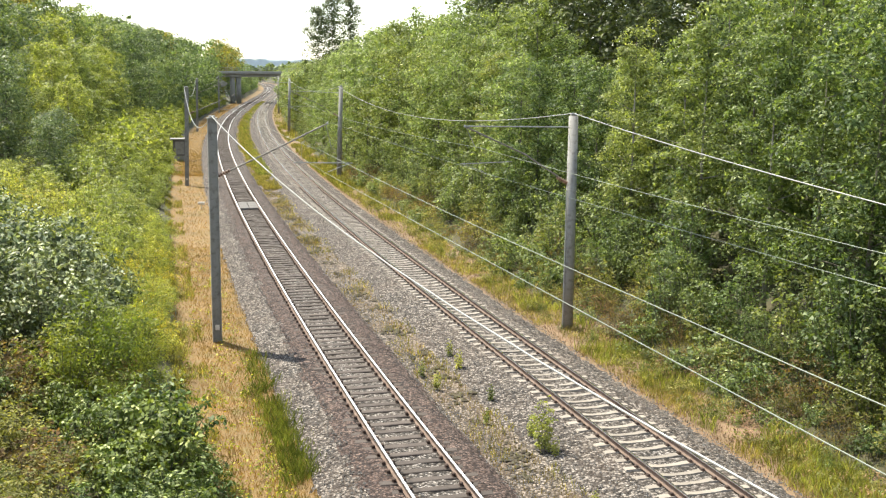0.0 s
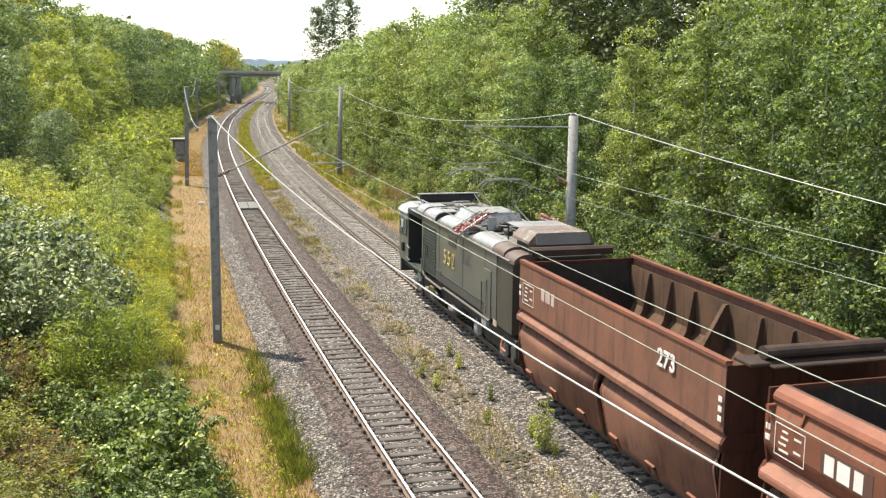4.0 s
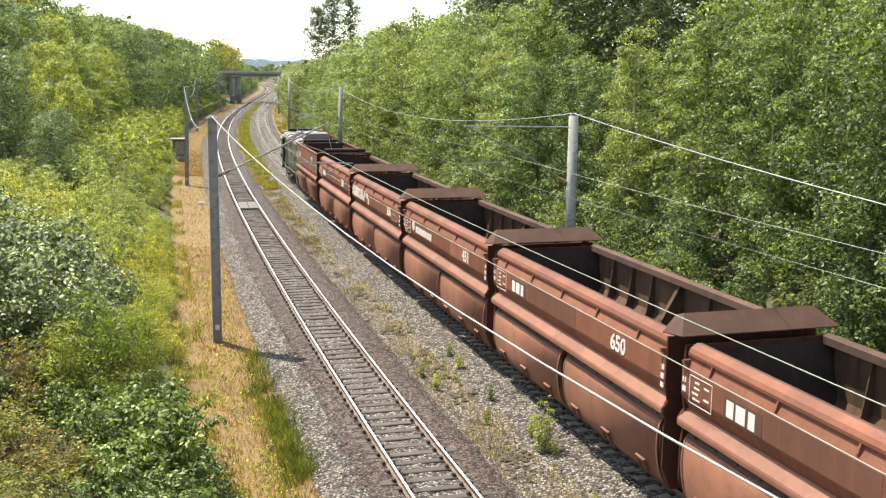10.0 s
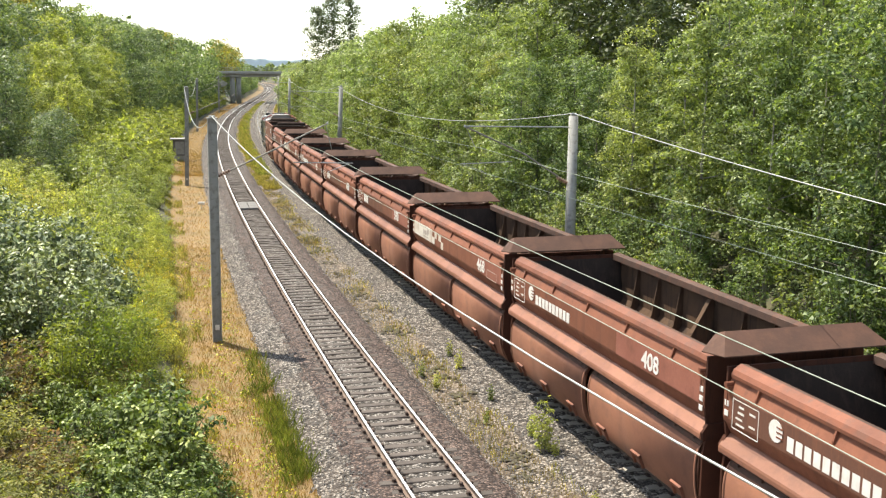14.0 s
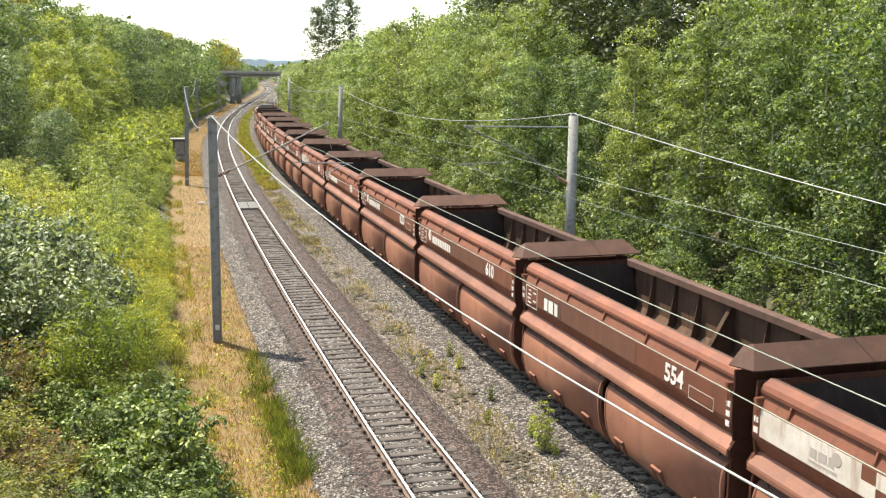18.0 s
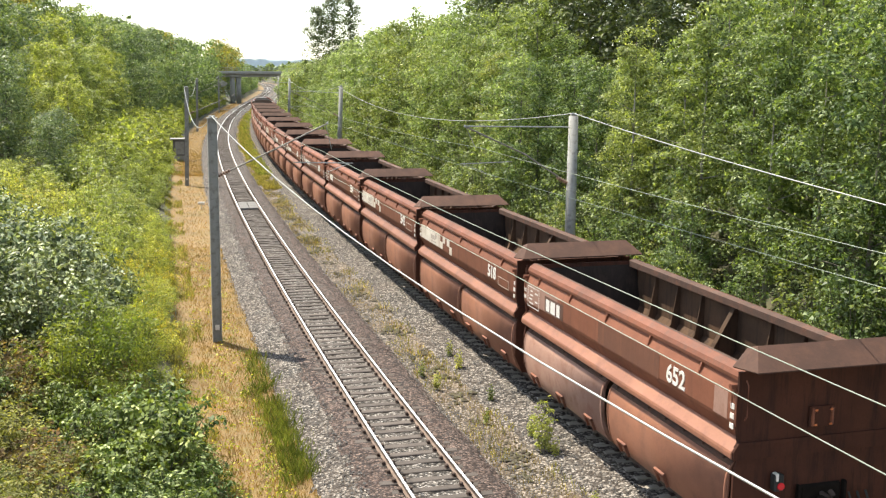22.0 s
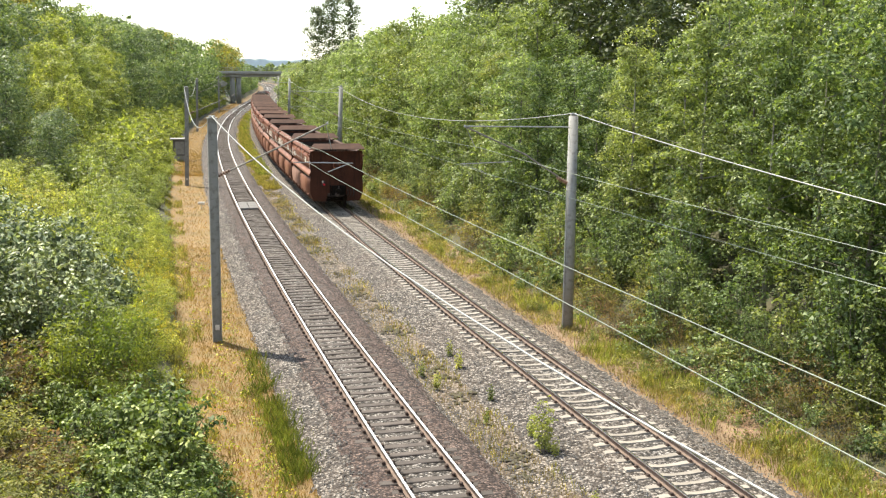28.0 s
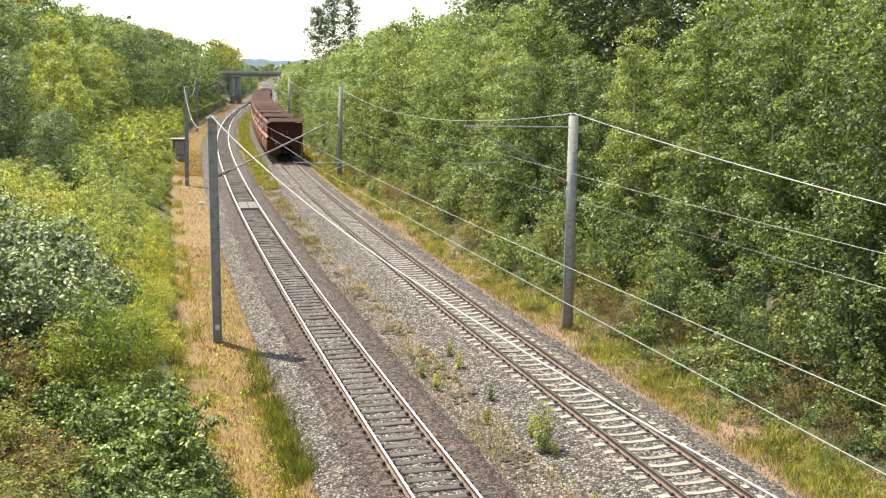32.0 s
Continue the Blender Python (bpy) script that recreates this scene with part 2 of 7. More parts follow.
M["greasy_black"] = surface("greasy_black_steel", (0.010, 0.008, 0.007), (0.020, 0.015, 0.012), 0.95, 0.0, 3, 30, 0.2, spec=0.05)
M["under_dust"] = surface("dusty_grey_underframe", (0.062, 0.057, 0.052), (0.034, 0.031, 0.028), 0.8, 0.05, 2, 26, 0.2, stain=(0.04, 0.035, 0.031))
M["loco_rear"] = surface("grimy_green_brown_paint", (0.060, 0.052, 0.040), (0.040, 0.036, 0.029), 0.6, 0.0, 0.8, 18, 0.1, stain=(0.08, 0.06, 0.04), streak=1)
M["glass_dark"] = surface("cab_glass", (0.016, 0.046, 0.040), (0.022, 0.054, 0.046), 0.08, 0, 1, 4, 0.0, spec=0.8)
M["gold"] = surface("yellow_brass_numeral", (0.62, 0.46, 0.16), (0.52, 0.38, 0.13), 0.4, 0.3, 5, 40, 0.0)
M["red"] = surface("red_insulator", (0.40, 0.10, 0.075), (0.30, 0.07, 0.055), 0.4, 0, 5, 40, 0.05)
M["orange"] = surface("orange_paint", (0.62, 0.17, 0.05), (0.5, 0.14, 0.05), 0.5, 0, 5, 40, 0.05)
M["grey_box"] = surface("grey_enamel", (0.36, 0.36, 0.35), (0.29, 0.29, 0.28), 0.55, 0, 2, 24, 0.1)
M["bark"] = surface("bark", (0.10, 0.085, 0.065), (0.16, 0.145, 0.12), 0.95, 0, 2, 24, 0.6)
M["bark_pale"] = surface("pale_bark", (0.26, 0.25, 0.22), (0.18, 0.165, 0.145), 0.9, 0, 2, 24, 0.5)
M["leaf_wood"] = leaf("leaf_woodland", (0.050, 0.076, 0.028), (0.215, 0.280, 0.115), (0.46, 0.52, 0.31), 0.12)
# Paler woodland leaf; on the far trees its paleness is painted haze.
M["leaf_soft_pale"] = leaf("leaf_soft_pale_haze", (0.084, 0.114, 0.036), (0.265, 0.325, 0.120), (0.48, 0.50, 0.26), 0.11)
# Lime green, its colour brightened to hold the sun on the left bank.
M["leaf_lime_lit"] = leaf("leaf_lime_green_lit", (0.18, 0.200, 0.060), (0.42, 0.430, 0.145), (0.56, 0.51, 0.20), 0.10, glow=0.5)
M["leaf_mixed"] = leaf("leaf_yellowing_wood", (0.092, 0.118, 0.038), (0.220, 0.265, 0.090), (0.36, 0.34, 0.14), 0.08)
M["leaf_bright"] = leaf("leaf_sunlit_scrub", (0.155, 0.182, 0.062), (0.355, 0.390, 0.142), (0.50, 0.49, 0.22), 0.08)
# Leaf for the farther trees, paled so the colour carries the haze.
M["leaf_haze_pale"] = leaf("leaf_haze_pale_green", (0.110, 0.148, 0.058), (0.295, 0.355, 0.150), (0.48, 0.50, 0.28), 0.11, thru=(1.3, 1.45, 0.62))
# Yellow-green leaf; the bank's sunlight is put into its brightness.
M["leaf_yellow_lit"] = leaf("leaf_yellow_green_lit", (0.205, 0.230, 0.070), (0.43, 0.450, 0.155), (0.56, 0.53, 0.21), 0.10, glow=0.5)
M["leaf_silver"] = leaf("leaf_silver_willow", (0.058, 0.082, 0.034), (0.180, 0.222, 0.105), (0.62, 0.67, 0.52), 0.30, rough=0.55, glow=0.22)
M["leaf_feather"] = leaf("leaf_feathery", (0.095, 0.130, 0.018), (0.26, 0.30, 0.050), (0.44, 0.45, 0.10), 0.08)
# The palest leaves are glints painted as colour, picked at random.
M["leaf_broad"] = leaf("leaf_broad_pale_glints", (0.044, 0.074, 0.016), (0.195, 0.250, 0.060), (0.54, 0.60, 0.30), 0.17, rough=0.55, glow=0.26)
M["leaf_gold"] = leaf("leaf_goldenrod", (0.21, 0.220, 0.042), (0.42, 0.40, 0.068), (0.74, 0.58, 0.06), 0.26)
# Woodland leaf with the deep wood's shade in its colour; the poplar shares it.
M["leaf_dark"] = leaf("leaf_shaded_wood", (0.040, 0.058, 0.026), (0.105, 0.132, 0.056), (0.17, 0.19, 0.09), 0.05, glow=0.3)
# Dark green bank leaf, with the shade between the trees in its colour.
M["leaf_deep_shade"] = leaf("leaf_deep_green_shade", (0.070, 0.100, 0.052), (0.235, 0.290, 0.145), (0.40, 0.44, 0.25), 0.10, glow=0.35)
M["leaf_autumn"] = leaf("leaf_turning", (0.17, 0.155, 0.042), (0.34, 0.28, 0.080), (0.48, 0.29, 0.09), 0.14)
M["leaf_olive"] = leaf("leaf_olive_weed", (0.140, 0.142, 0.044), (0.300, 0.290, 0.102), (0.44, 0.38, 0.19), 0.14, rough=0.7)
M["leaf_brown"] = leaf("leaf_withered", (0.115, 0.078, 0.038), (0.23, 0.158, 0.078), (0.20, 0.21, 0.07), 0.25, rough=0.8)
M["rubber"] = surface("grey_rubber_panel", (0.15, 0.142, 0.135), (0.11, 0.104, 0.098), 0.85, 0, 1.5, 30, 0.2)
M["leaf_litter"] = leaf("dead_leaf_litter", (0.17, 0.095, 0.060), (0.34, 0.205, 0.135), (0.42, 0.28, 0.19), 0.25, rough=0.9, glow=0.1)
M["straw"] = leaf("dry_straw", (0.20, 0.124, 0.046), (0.31, 0.200, 0.080), (0.40, 0.28, 0.125), 0.3, rough=0.9, glow=0.3)
M["straw_pale"] = leaf("pale_yellow_straw", (0.21, 0.175, 0.070), (0.36, 0.305, 0.130), (0.48, 0.40, 0.20), 0.25, rough=0.9)
M["grass_green"] = leaf("green_grass", (0.135, 0.132, 0.038), (0.275, 0.260, 0.084), (0.44, 0.35, 0.17), 0.3, rough=0.7, glow=0.45)
M["grass_rank"] = leaf("tall_yellow_green_grass", (0.130, 0.150, 0.040), (0.300, 0.320, 0.100), (0.46, 0.44, 0.20), 0.2, rough=0.7, glow=0.45)
M["grass_tuft"] = leaf("rank_green_tuft", (0.115, 0.130, 0.034), (0.245, 0.250, 0.074), (0.30, 0.26, 0.10), 0.12, rough=0.7)
M["tail_red"] = surface("red_lamp_lens", (0.7, 0.03, 0.04), (0.6, 0.03, 0.04), 0.2, 0, 5, 40, 0)
# Distance haze is put into the ridge's base colour.
M["far_ridge_haze"] = surface("ridge_haze_blue", (0.50, 0.565, 0.585), (0.55, 0.605, 0.615), 0.95, 0, 0.01, 0.1, 0)
M["asphalt"] = surface("asphalt", (0.05, 0.05, 0.05), (0.065, 0.063, 0.06), 0.9, 0, 1, 40, 0.2)
M["car_white"] = surface("white_car_paint", (0.78, 0.78, 0.77), (0.75, 0.75, 0.74), 0.25, 0, 1, 10, 0)


# ---- mesh helpers ----
class Geo:
    """Collects vertices and faces; made into one mesh."""

    def __init__(self):
        self.v, self.f, self.m = [], [], []

    def add(self, verts, faces, mi=0):
        n = len(self.v)
        self.v.extend(verts)
        self.f.extend([tuple(i + n for i in f) for f in faces])
        self.m.extend([mi] * len(faces))
        return self

    def box(self, c, s, mi=0, ch=0.0, turn=None):
        """A box with centre c and size s; ch: width of the chamfer on its edges."""
        hx, hy, hz = (a / 2 for a in s)
        if not ch:
            vs = [Vector((x, y, z)) for x in (-hx, hx) for y in (-hy, hy) for z in (-hz, hz)]
            fs = [(0, 1, 3, 2), (4, 6, 7, 5), (0, 4, 5, 1), (2, 3, 7, 6), (0, 2, 6, 4), (1, 5, 7, 3)]
        else:
            ch = min(ch, hx * 0.9, hy * 0.9, hz * 0.9)
            vs, fs = [], []
            idx = {}
            for sx in (-1, 1):
                for sy in (-1, 1):
                    for sz in (-1, 1):
                        for ax in range(3):
                            q = [sx * (hx - ch), sy * (hy - ch), sz * (hz - ch)]
                            q[ax] = (sx * hx, sy * hy, sz * hz)[ax]
                            idx[sx, sy, sz, ax] = len(vs)
                            vs.append(Vector(q))
            for ax in range(3):
                o = [a for a in range(3) if a != ax]
                for sg in (-1, 1):
                    loop = []
                    for a, b in ((-1, -1), (1, -1), (1, 1), (-1, 1)):
                        k = [0, 0, 0]
                        k[ax], k[o[0]], k[o[1]] = sg, a, b
                        loop.append(idx[(*k, ax)])
                    fs.append(tuple(loop) if (sg > 0) ^ (ax == 1) else tuple(reversed(loop)))
            for ax in range(3):
                o = [a for a in range(3) if a != ax]
                for a in (-1, 1):
                    for b in (-1, 1):
                        lo, hi = [0, 0, 0], [0, 0, 0]
                        lo[ax], hi[ax] = -1, 1
                        lo[o[0]] = hi[o[0]] = a
                        lo[o[1]] = hi[o[1]] = b
                        fs.append((idx[(*lo, o[0])], idx[(*hi, o[0])], idx[(*hi, o[1])], idx[(*lo, o[1])]))
            for sx in (-1, 1):
                for sy in (-1, 1):
                    for sz in (-1, 1):
                        fs.append(tuple(idx[sx, sy, sz, a] for a in range(3)))
        if turn is not None:
            vs = [turn @ q for q in vs]
        cc = Vector(c)
        return self.add([tuple(q + cc) for q in vs], fs, mi)

    def tube(self, pts, r, n=8, mi=0, caps=True):
        """A round bar along the points; r: one radius, or one a point."""
        pts = [Vector(q) for q in pts]
        rs = r if isinstance(r, (list, tuple)) else [r] * len(pts)
        vs, fs = [], []
        d0 = (pts[1] - pts[0]).normalized()
        up = Vector((0, 0, 1)) if abs(d0.z) < 0.9 else Vector((1, 0, 0))
        for i, q in enumerate(pts):
            d = (pts[min(i + 1, len(pts) - 1)] - pts[max(i - 1, 0)]).normalized()
            a = d.cross(up).normalized()
            b = a.cross(d).normalized()
            for k in range(n):
                t = 2 * math.pi * k / n
                vs.append(tuple(q + (a * math.cos(t) + b * math.sin(t)) * rs[i]))
        for i in range(len(pts) - 1):
            for k in range(n):
                fs.append((i * n + k, i * n + (k + 1) % n, (i + 1) * n + (k + 1) % n, (i + 1) * n + k))
        if caps:
            fs.append(tuple(range(n - 1, -1, -1)))
            fs.append(tuple(range((len(pts) - 1) * n, len(pts) * n)))
        return self.add(vs, fs, mi)

    def prism(self, prof, y0, y1, mi=0, caps=True, axis="y"):
        """A closed outline in x and z, drawn out from y0 to y1 (axis x: the outline is in y and z)."""
        n = len(prof)
        if axis == "y":
            vs = [(x, y, z) for y in (y0, y1) for x, z in prof]
        elif axis == "x":
            vs = [(x, y, z) for x in (y0, y1) for y, z in prof]
        else:
            vs = [(x, y, z) for z in (y0, y1) for x, y in prof]
        fs = [(i, (i + 1) % n, n + (i + 1) % n, n + i) for i in range(n)]
        if caps:
            fs += [tuple(range(n - 1, -1, -1)), tuple(range(n, 2 * n))]
        return self.add(vs, fs, mi)

    def mesh(self, name, mats, smooth=False):
        me = bpy.data.meshes.new(name)
        me.from_pydata(self.v, [], self.f)
        for m in mats if isinstance(mats, (list, tuple)) else [mats]:
            me.materials.append(m)
        if any(self.m):
            me.polygons.foreach_set("material_index", self.m)
        bm = bmesh.new()
        bm.from_mesh(me)
        bmesh.ops.recalc_face_normals(bm, faces=bm.faces)
        bm.to_mesh(me)
        bm.free()
        if smooth:
            me.shade_smooth()
        me.update()
        return me


def part(name, g, mats, parent=None, label="", at=None, smooth=False):
    me = g if isinstance(g, bpy.types.Mesh) else g.mesh(name, mats, smooth)
    ob = new(name, me)
    if parent is not None:
        ob.parent = parent
    if at is not None:
        ob.matrix_basis = at
    if label:
        ob["label"] = label
    return ob


def thing(name, label, category, group="", kind="", at=None):
    ob = new(name)
    ob.empty_display_size = 0.3
    if at is not None:
        ob.matrix_basis = at
    return tagged(ob, label, category, group, kind)


def text_mesh(text, height, depth=0.01, shear=0.0, bold=0.022):
    cu = bpy.data.curves.new("lettering", "FONT")
    cu.body, cu.size, cu.extrude, cu.align_x, cu.shear = text, height / 0.70, depth, "CENTER", shear
    cu.resolution_u = 3
    cu.offset = height * bold
    tmp = bpy.data.objects.new("lettering", cu)
    me = bpy.data.meshes.new_from_object(tmp)
    bpy.data.objects.remove(tmp)
    return me


# ---- the line of the two tracks ----
KNOTS = [-400, -60, 20, 45, 75, 115, 170, 240, 330, 430, 560, 900, 3000]
SL_A = [-0.352, -0.352, -0.2938, -0.2737, -0.2567, -0.2331, -0.1905, -0.1467, -0.1271, -0.1346, -0.172, -0.26, -0.20]
SL_B = [-0.3504, -0.3504, -0.2968, -0.2800, -0.2598, -0.2255, -0.1916, -0.1611, -0.1250, -0.1330, -0.172, -0.26, -0.20]


def make_line(x20, slopes):
    xs = [0.0]
    for i in range(len(KNOTS) - 1):
        xs.append(xs[-1] + (slopes[i] + slopes[i + 1]) / 2 * (KNOTS[i + 1] - KNOTS[i]))
    xs = [x - xs[2] + x20 for x in xs]

    def at(y):
        i = 0
        while i < len(KNOTS) - 2 and y > KNOTS[i + 1]:
            i += 1
        d, h = y - KNOTS[i], KNOTS[i + 1] - KNOTS[i]
        return xs[i] + slopes[i] * d + (slopes[i + 1] - slopes[i]) * d * d / (2 * h), slopes[i] + (slopes[i + 1] - slopes[i]) * d / h
    return at


line_a, line_b = make_line(0.9844, SL_A), make_line(7.4064, SL_B)


def side(line, y, off, z=0.0):
    """The point beside a track: off metres to the right of its centre, square to it."""
    x, s = line(y)
    n = math.hypot(1, s)
    return Vector((x + off / n, y - off * s / n, z))


def heading(line, y):
    return math.atan2(-line(y)[1], 1.0)


class Chain:
    """Distance along a track, zero where y is zero."""

    def __init__(self, line, y0, y1):
        self.y = np.arange(y0, y1, 0.5)
        x = np.array([line(v)[0] for v in self.y])
        s = np.concatenate([[0], np.cumsum(np.hypot(np.diff(x), np.diff(self.y)))])
        self.s = s - np.interp(0, self.y, s)
        self.x = x

    def y_at(self, s):
        return float(np.interp(s, self.s, self.y))

    def place(self, s):
        return Vector((float(np.interp(s, self.s, self.x)), float(np.interp(s, self.s, self.y)), 0.0))


chain_a, chain_b = Chain(line_a, -330, 700), Chain(line_b, -330, 700)


def ground_z(x, y):
    """Height of the natural ground: a cutting with the tracks on its floor."""
    da, db = (x - line_a(y)[0]) * 0.96, (x - line_b(y)[0]) * 0.96
    if da < -5.2:
        d = -5.2 - da
    elif db > 4.6:
        d = db - 4.6
    else:
        return -0.42
    rise = 5.2 * (1 - math.exp(-d / 9.0)) if d < 400 else 5.2
    rough = noise.noise((x * 0.12, y * 0.12, 0.0)) * min(0.5, d * 0.08)
    far_hill = max(0.0, y - 700) * 0.004
    z = -0.42 + rise + rough + far_hill
    # the road's embankment on both sides of the far bridge
    off = abs((y - 318.0) * 0.97 - (x + 56.0) * 0.24)
    if d > 7 and off < 18 and 200 < y < 460:
        z = max(z, 8.7 - max(0.0, off - 5.5) * 0.55 - max(0.0, 12 - d) * 0.7)
    return z


# ---- ground ----
def build_ground():
    ys = list(np.arange(-260, 15, 8.0)) + list(np.arange(15, 130, 1.0)) + list(np.arange(130, 340, 4.0)) + list(np.arange(340, 760, 20.0)) + [800, 900, 1000, 1200, 1500, 2000, 2600, 3000]
    left = [-1500, -900, -500, -300, -180, -110, -70, -48, -34, -26, -20, -16, -13, -11, -9.5, -8, -7, -6.2, -5.4, -4.6, -3.6, -2.6, -1.6]
    mid = [0.0, 0.3, 0.5, 0.7, 1.0]
    right = [1.4, 2.4, 3.4, 4.4, 5.2, 6.2, 7.4, 9, 11, 13.5, 17, 22, 28, 36, 50, 75, 120, 190, 320, 520, 900, 1500]
    g = Geo()
    cols = 0
    for y in ys:
        xa, xb = line_a(y)[0], line_b(y)[0]
        row = [xa + d * 1.04 for d in left] + [xa + (xb - xa) * f for f in mid] + [xb + d * 1.04 for d in right]
        cols = len(row)
        for x in row:
            g.v.append((x, y, ground_z(x, y)))
    nl, nm = len(left), len(mid)
    for j in range(len(ys) - 1):
        for i in range(cols - 1):
            a = j * cols + i
            g.f.append((a, a + 1, a + 1 + cols, a + cols))
            if 18 <= i < nl:
                mi = 1
            elif nl <= i < nl + nm:
                mi = 2
            elif nl + nm <= i < nl + nm + 3:
                mi = 3
            else:
                mi = 0
            g.m.append(mi)
    ob = new("ground", g.mesh("ground", [M["forest_floor"], M["verge"], M["sandy"], M["verge_pale"]], True))
    tagged(ob, "cutting floor with straw-dry verges and woodland soil", "ground", kind="structure")


def build_ballast(name, line, prof, mats, zones, label, seed):
    rng = np.random.default_rng(seed)
    ys = list(np.arange(-250, 14, 4.0)) + list(np.arange(14, 100, 0.25)) + list(np.arange(100, 200, 0.8)) + list(np.arange(200, 740, 5.0))
    offs = [p[0] for p in prof]
    zz = [p[1] for p in prof]
    fine = list(np.arange(offs[0], offs[-1] + 0.01, 0.16))
    z_f = np.interp(fine, offs, zz)
    g = Geo()
    n = len(fine)
    for y in ys:
        near = 14 <= y < 100
        edge = 0.25 * noise.noise((y * 0.35, seed, 0.0)) + 0.12 * noise.noise((y * 1.7, seed, 3.0))
        for k, o in enumerate(fine):
            oo = o + (edge if k in (0, 1) else 0) * (1 if k == 0 else 0.5)
            p = side(line, y, oo)
            z = z_f[k] + (rng.uniform(-0.022, 0.022) if near else 0) + 0.03 * noise.noise((p.x * 1.3, y * 1.3, 1.0))
            g.v.append((p.x, p.y, z))
    for j in range(len(ys) - 1):
        for i in range(n - 1):
            a = j * n + i
            g.f.append((a, a + 1, a + 1 + n, a + n))
            o = fine[i] + 0.2 * noise.noise((ys[j] * 0.8, fine[i] * 3, seed)) + rng.uniform(-0.08, 0.08)
            # Darker stone mixes in from 50 m and covers all beyond 120 m.
            sooty = rng.random() < (ys[j] - 50) / 70
            g.m.append(3 if sooty else 2 if abs(o) < zones[2] else 0 if zones[0] < o < zones[1] else 1)
    ob = new(name, g.mesh(name, mats, False))
    tagged(ob, label, "ballast", kind="structure")


def scatter_stones():
    """Loose stones proud of the beds."""
    rng = np.random.default_rng(5)
    base = np.array([(1, 0, 0), (-0.8, 0.2, 0), (0, 1, 0.1), (0.1, -0.9, 0), (0, 0, 0.8), (0.1, 0, -0.5)])
    tri = np.array([(0, 2, 4), (2, 1, 4), (1, 3, 4), (3, 0, 4), (2, 0, 5), (1, 2, 5), (3, 1, 5), (0, 3, 5)])
    for name, spans, zbase, n, mat, lab in (
            ("loose_stones", [(line_a, -2.75, -1.45), (line_b, -2.9, -1.35), (line_b, 1.35, 2.4), (line_a, 1.7, 3.4)], -0.22, 15000, M["stone"], "scattered grey ballast stones on the track shoulders"),):
        vs, fs = [], []
        for i in range(n):
            line, o0, o1 = spans[i % len(spans)]
            y = 17 + 55 * rng.random() ** 1.5
            o = rng.uniform(o0, o1)
            p = side(line, y, o)
            lim = abs(o)
            z = -0.17 if lim < 1.5 else -0.17 - (lim - 1.5) * 0.2
            r = rng.uniform(0.02, 0.042)
            a = rng.uniform(0, 6.28)
            q = base * rng.uniform(0.6, 1.2, (6, 1)) * r
            c, s = math.cos(a), math.sin(a)
            q = q @ np.array([(c, s, 0), (-s, c, 0), (0, 0, 1)])
            fs.append(tri + 6 * i)
            vs.append(q + np.array([p.x, p.y, z + r * 0.4]))
        me = bpy.data.meshes.new(name)
        me.from_pydata(np.concatenate(vs).tolist(), [], np.concatenate(fs).tolist())
        me.materials.append(mat)
        tagged(new(name, me), lab, "stones", kind="stuff")


def soil_clods():
    """Clods of dark earth and moss on the strip between the tracks."""
    rng = np.random.default_rng(15)
    base = np.array([(1, 0, 0), (-0.9, 0.2, 0), (0, 1, 0.1), (0.1, -0.9, 0), (0.1, 0.1, 0.55), (0.1, 0, -0.3)])
    tri = np.array([(0, 2, 4), (2, 1, 4), (1, 3, 4), (3, 0, 4), (2, 0, 5), (1, 2, 5), (3, 1, 5), (0, 3, 5)])
    vs, fs = [], []
    while len(vs) < 620:
        y = 24 + 70 * rng.random() ** 1.3
        p = side(line_a, y, rng.normal(2.75, 0.28))
        if noise.noise((p.x * 0.7, p.y * 0.5, 4.4)) < 0.02:
            continue
        r = rng.uniform(0.04, 0.10 if y < 30 else 0.16)
        a = rng.uniform(0, 6.28)
        c, s = math.cos(a), math.sin(a)
        q = (base * rng.uniform(0.6, 1.2, (6, 1)) * r * np.array([1.5, 0.9, 0.8])) @ np.array([(c, s, 0), (-s, c, 0), (0, 0, 1)])
        fs.append(tri + 6 * len(vs))
        vs.append(q + np.array([p.x, p.y, -0.40 + r * 0.1]))
    me = bpy.data.meshes.new("soil_clods")
    me.from_pydata(np.concatenate(vs).tolist(), [], np.concatenate(fs).tolist())
    me.materials.append(M["soil"])
    tagged(new("soil_clods", me), "dark earth clods and moss between the tracks", "soil", kind="stuff")


build_ground()
soil_clods()
build_ballast("ballast_bed_1", line_a, [(-3.05, -0.47), (-1.6, -0.22), (-1.3, -0.165), (-1.0, -0.172), (-0.8, -0.205), (0.8, -0.205), (1.0, -0.172), (1.3, -0.165), (1.6, -0.22), (2.1, -0.46)],
              [M["gravel_brown"], M["gravel_grey"], M["gravel_mid"], M["gravel_far_dark"]], (-1.72, 1.85, 0.72), "rust-brown ballast bed with grey gravel shoulder", 1)
build_ballast("ballast_bed_2", line_b, [(-3.0, -0.46), (-1.5, -0.225), (-1.22, -0.205), (-0.9, -0.222), (0.9, -0.222), (1.22, -0.205), (1.5, -0.225), (2.45, -0.46)],
              [M["gravel_grey"], M["gravel_grey"], M["gravel_mid"], M["gravel_far_dark"]], (-9, 9, 0.72), "clean grey crushed stone ballast bed", 2)
scatter_stones()


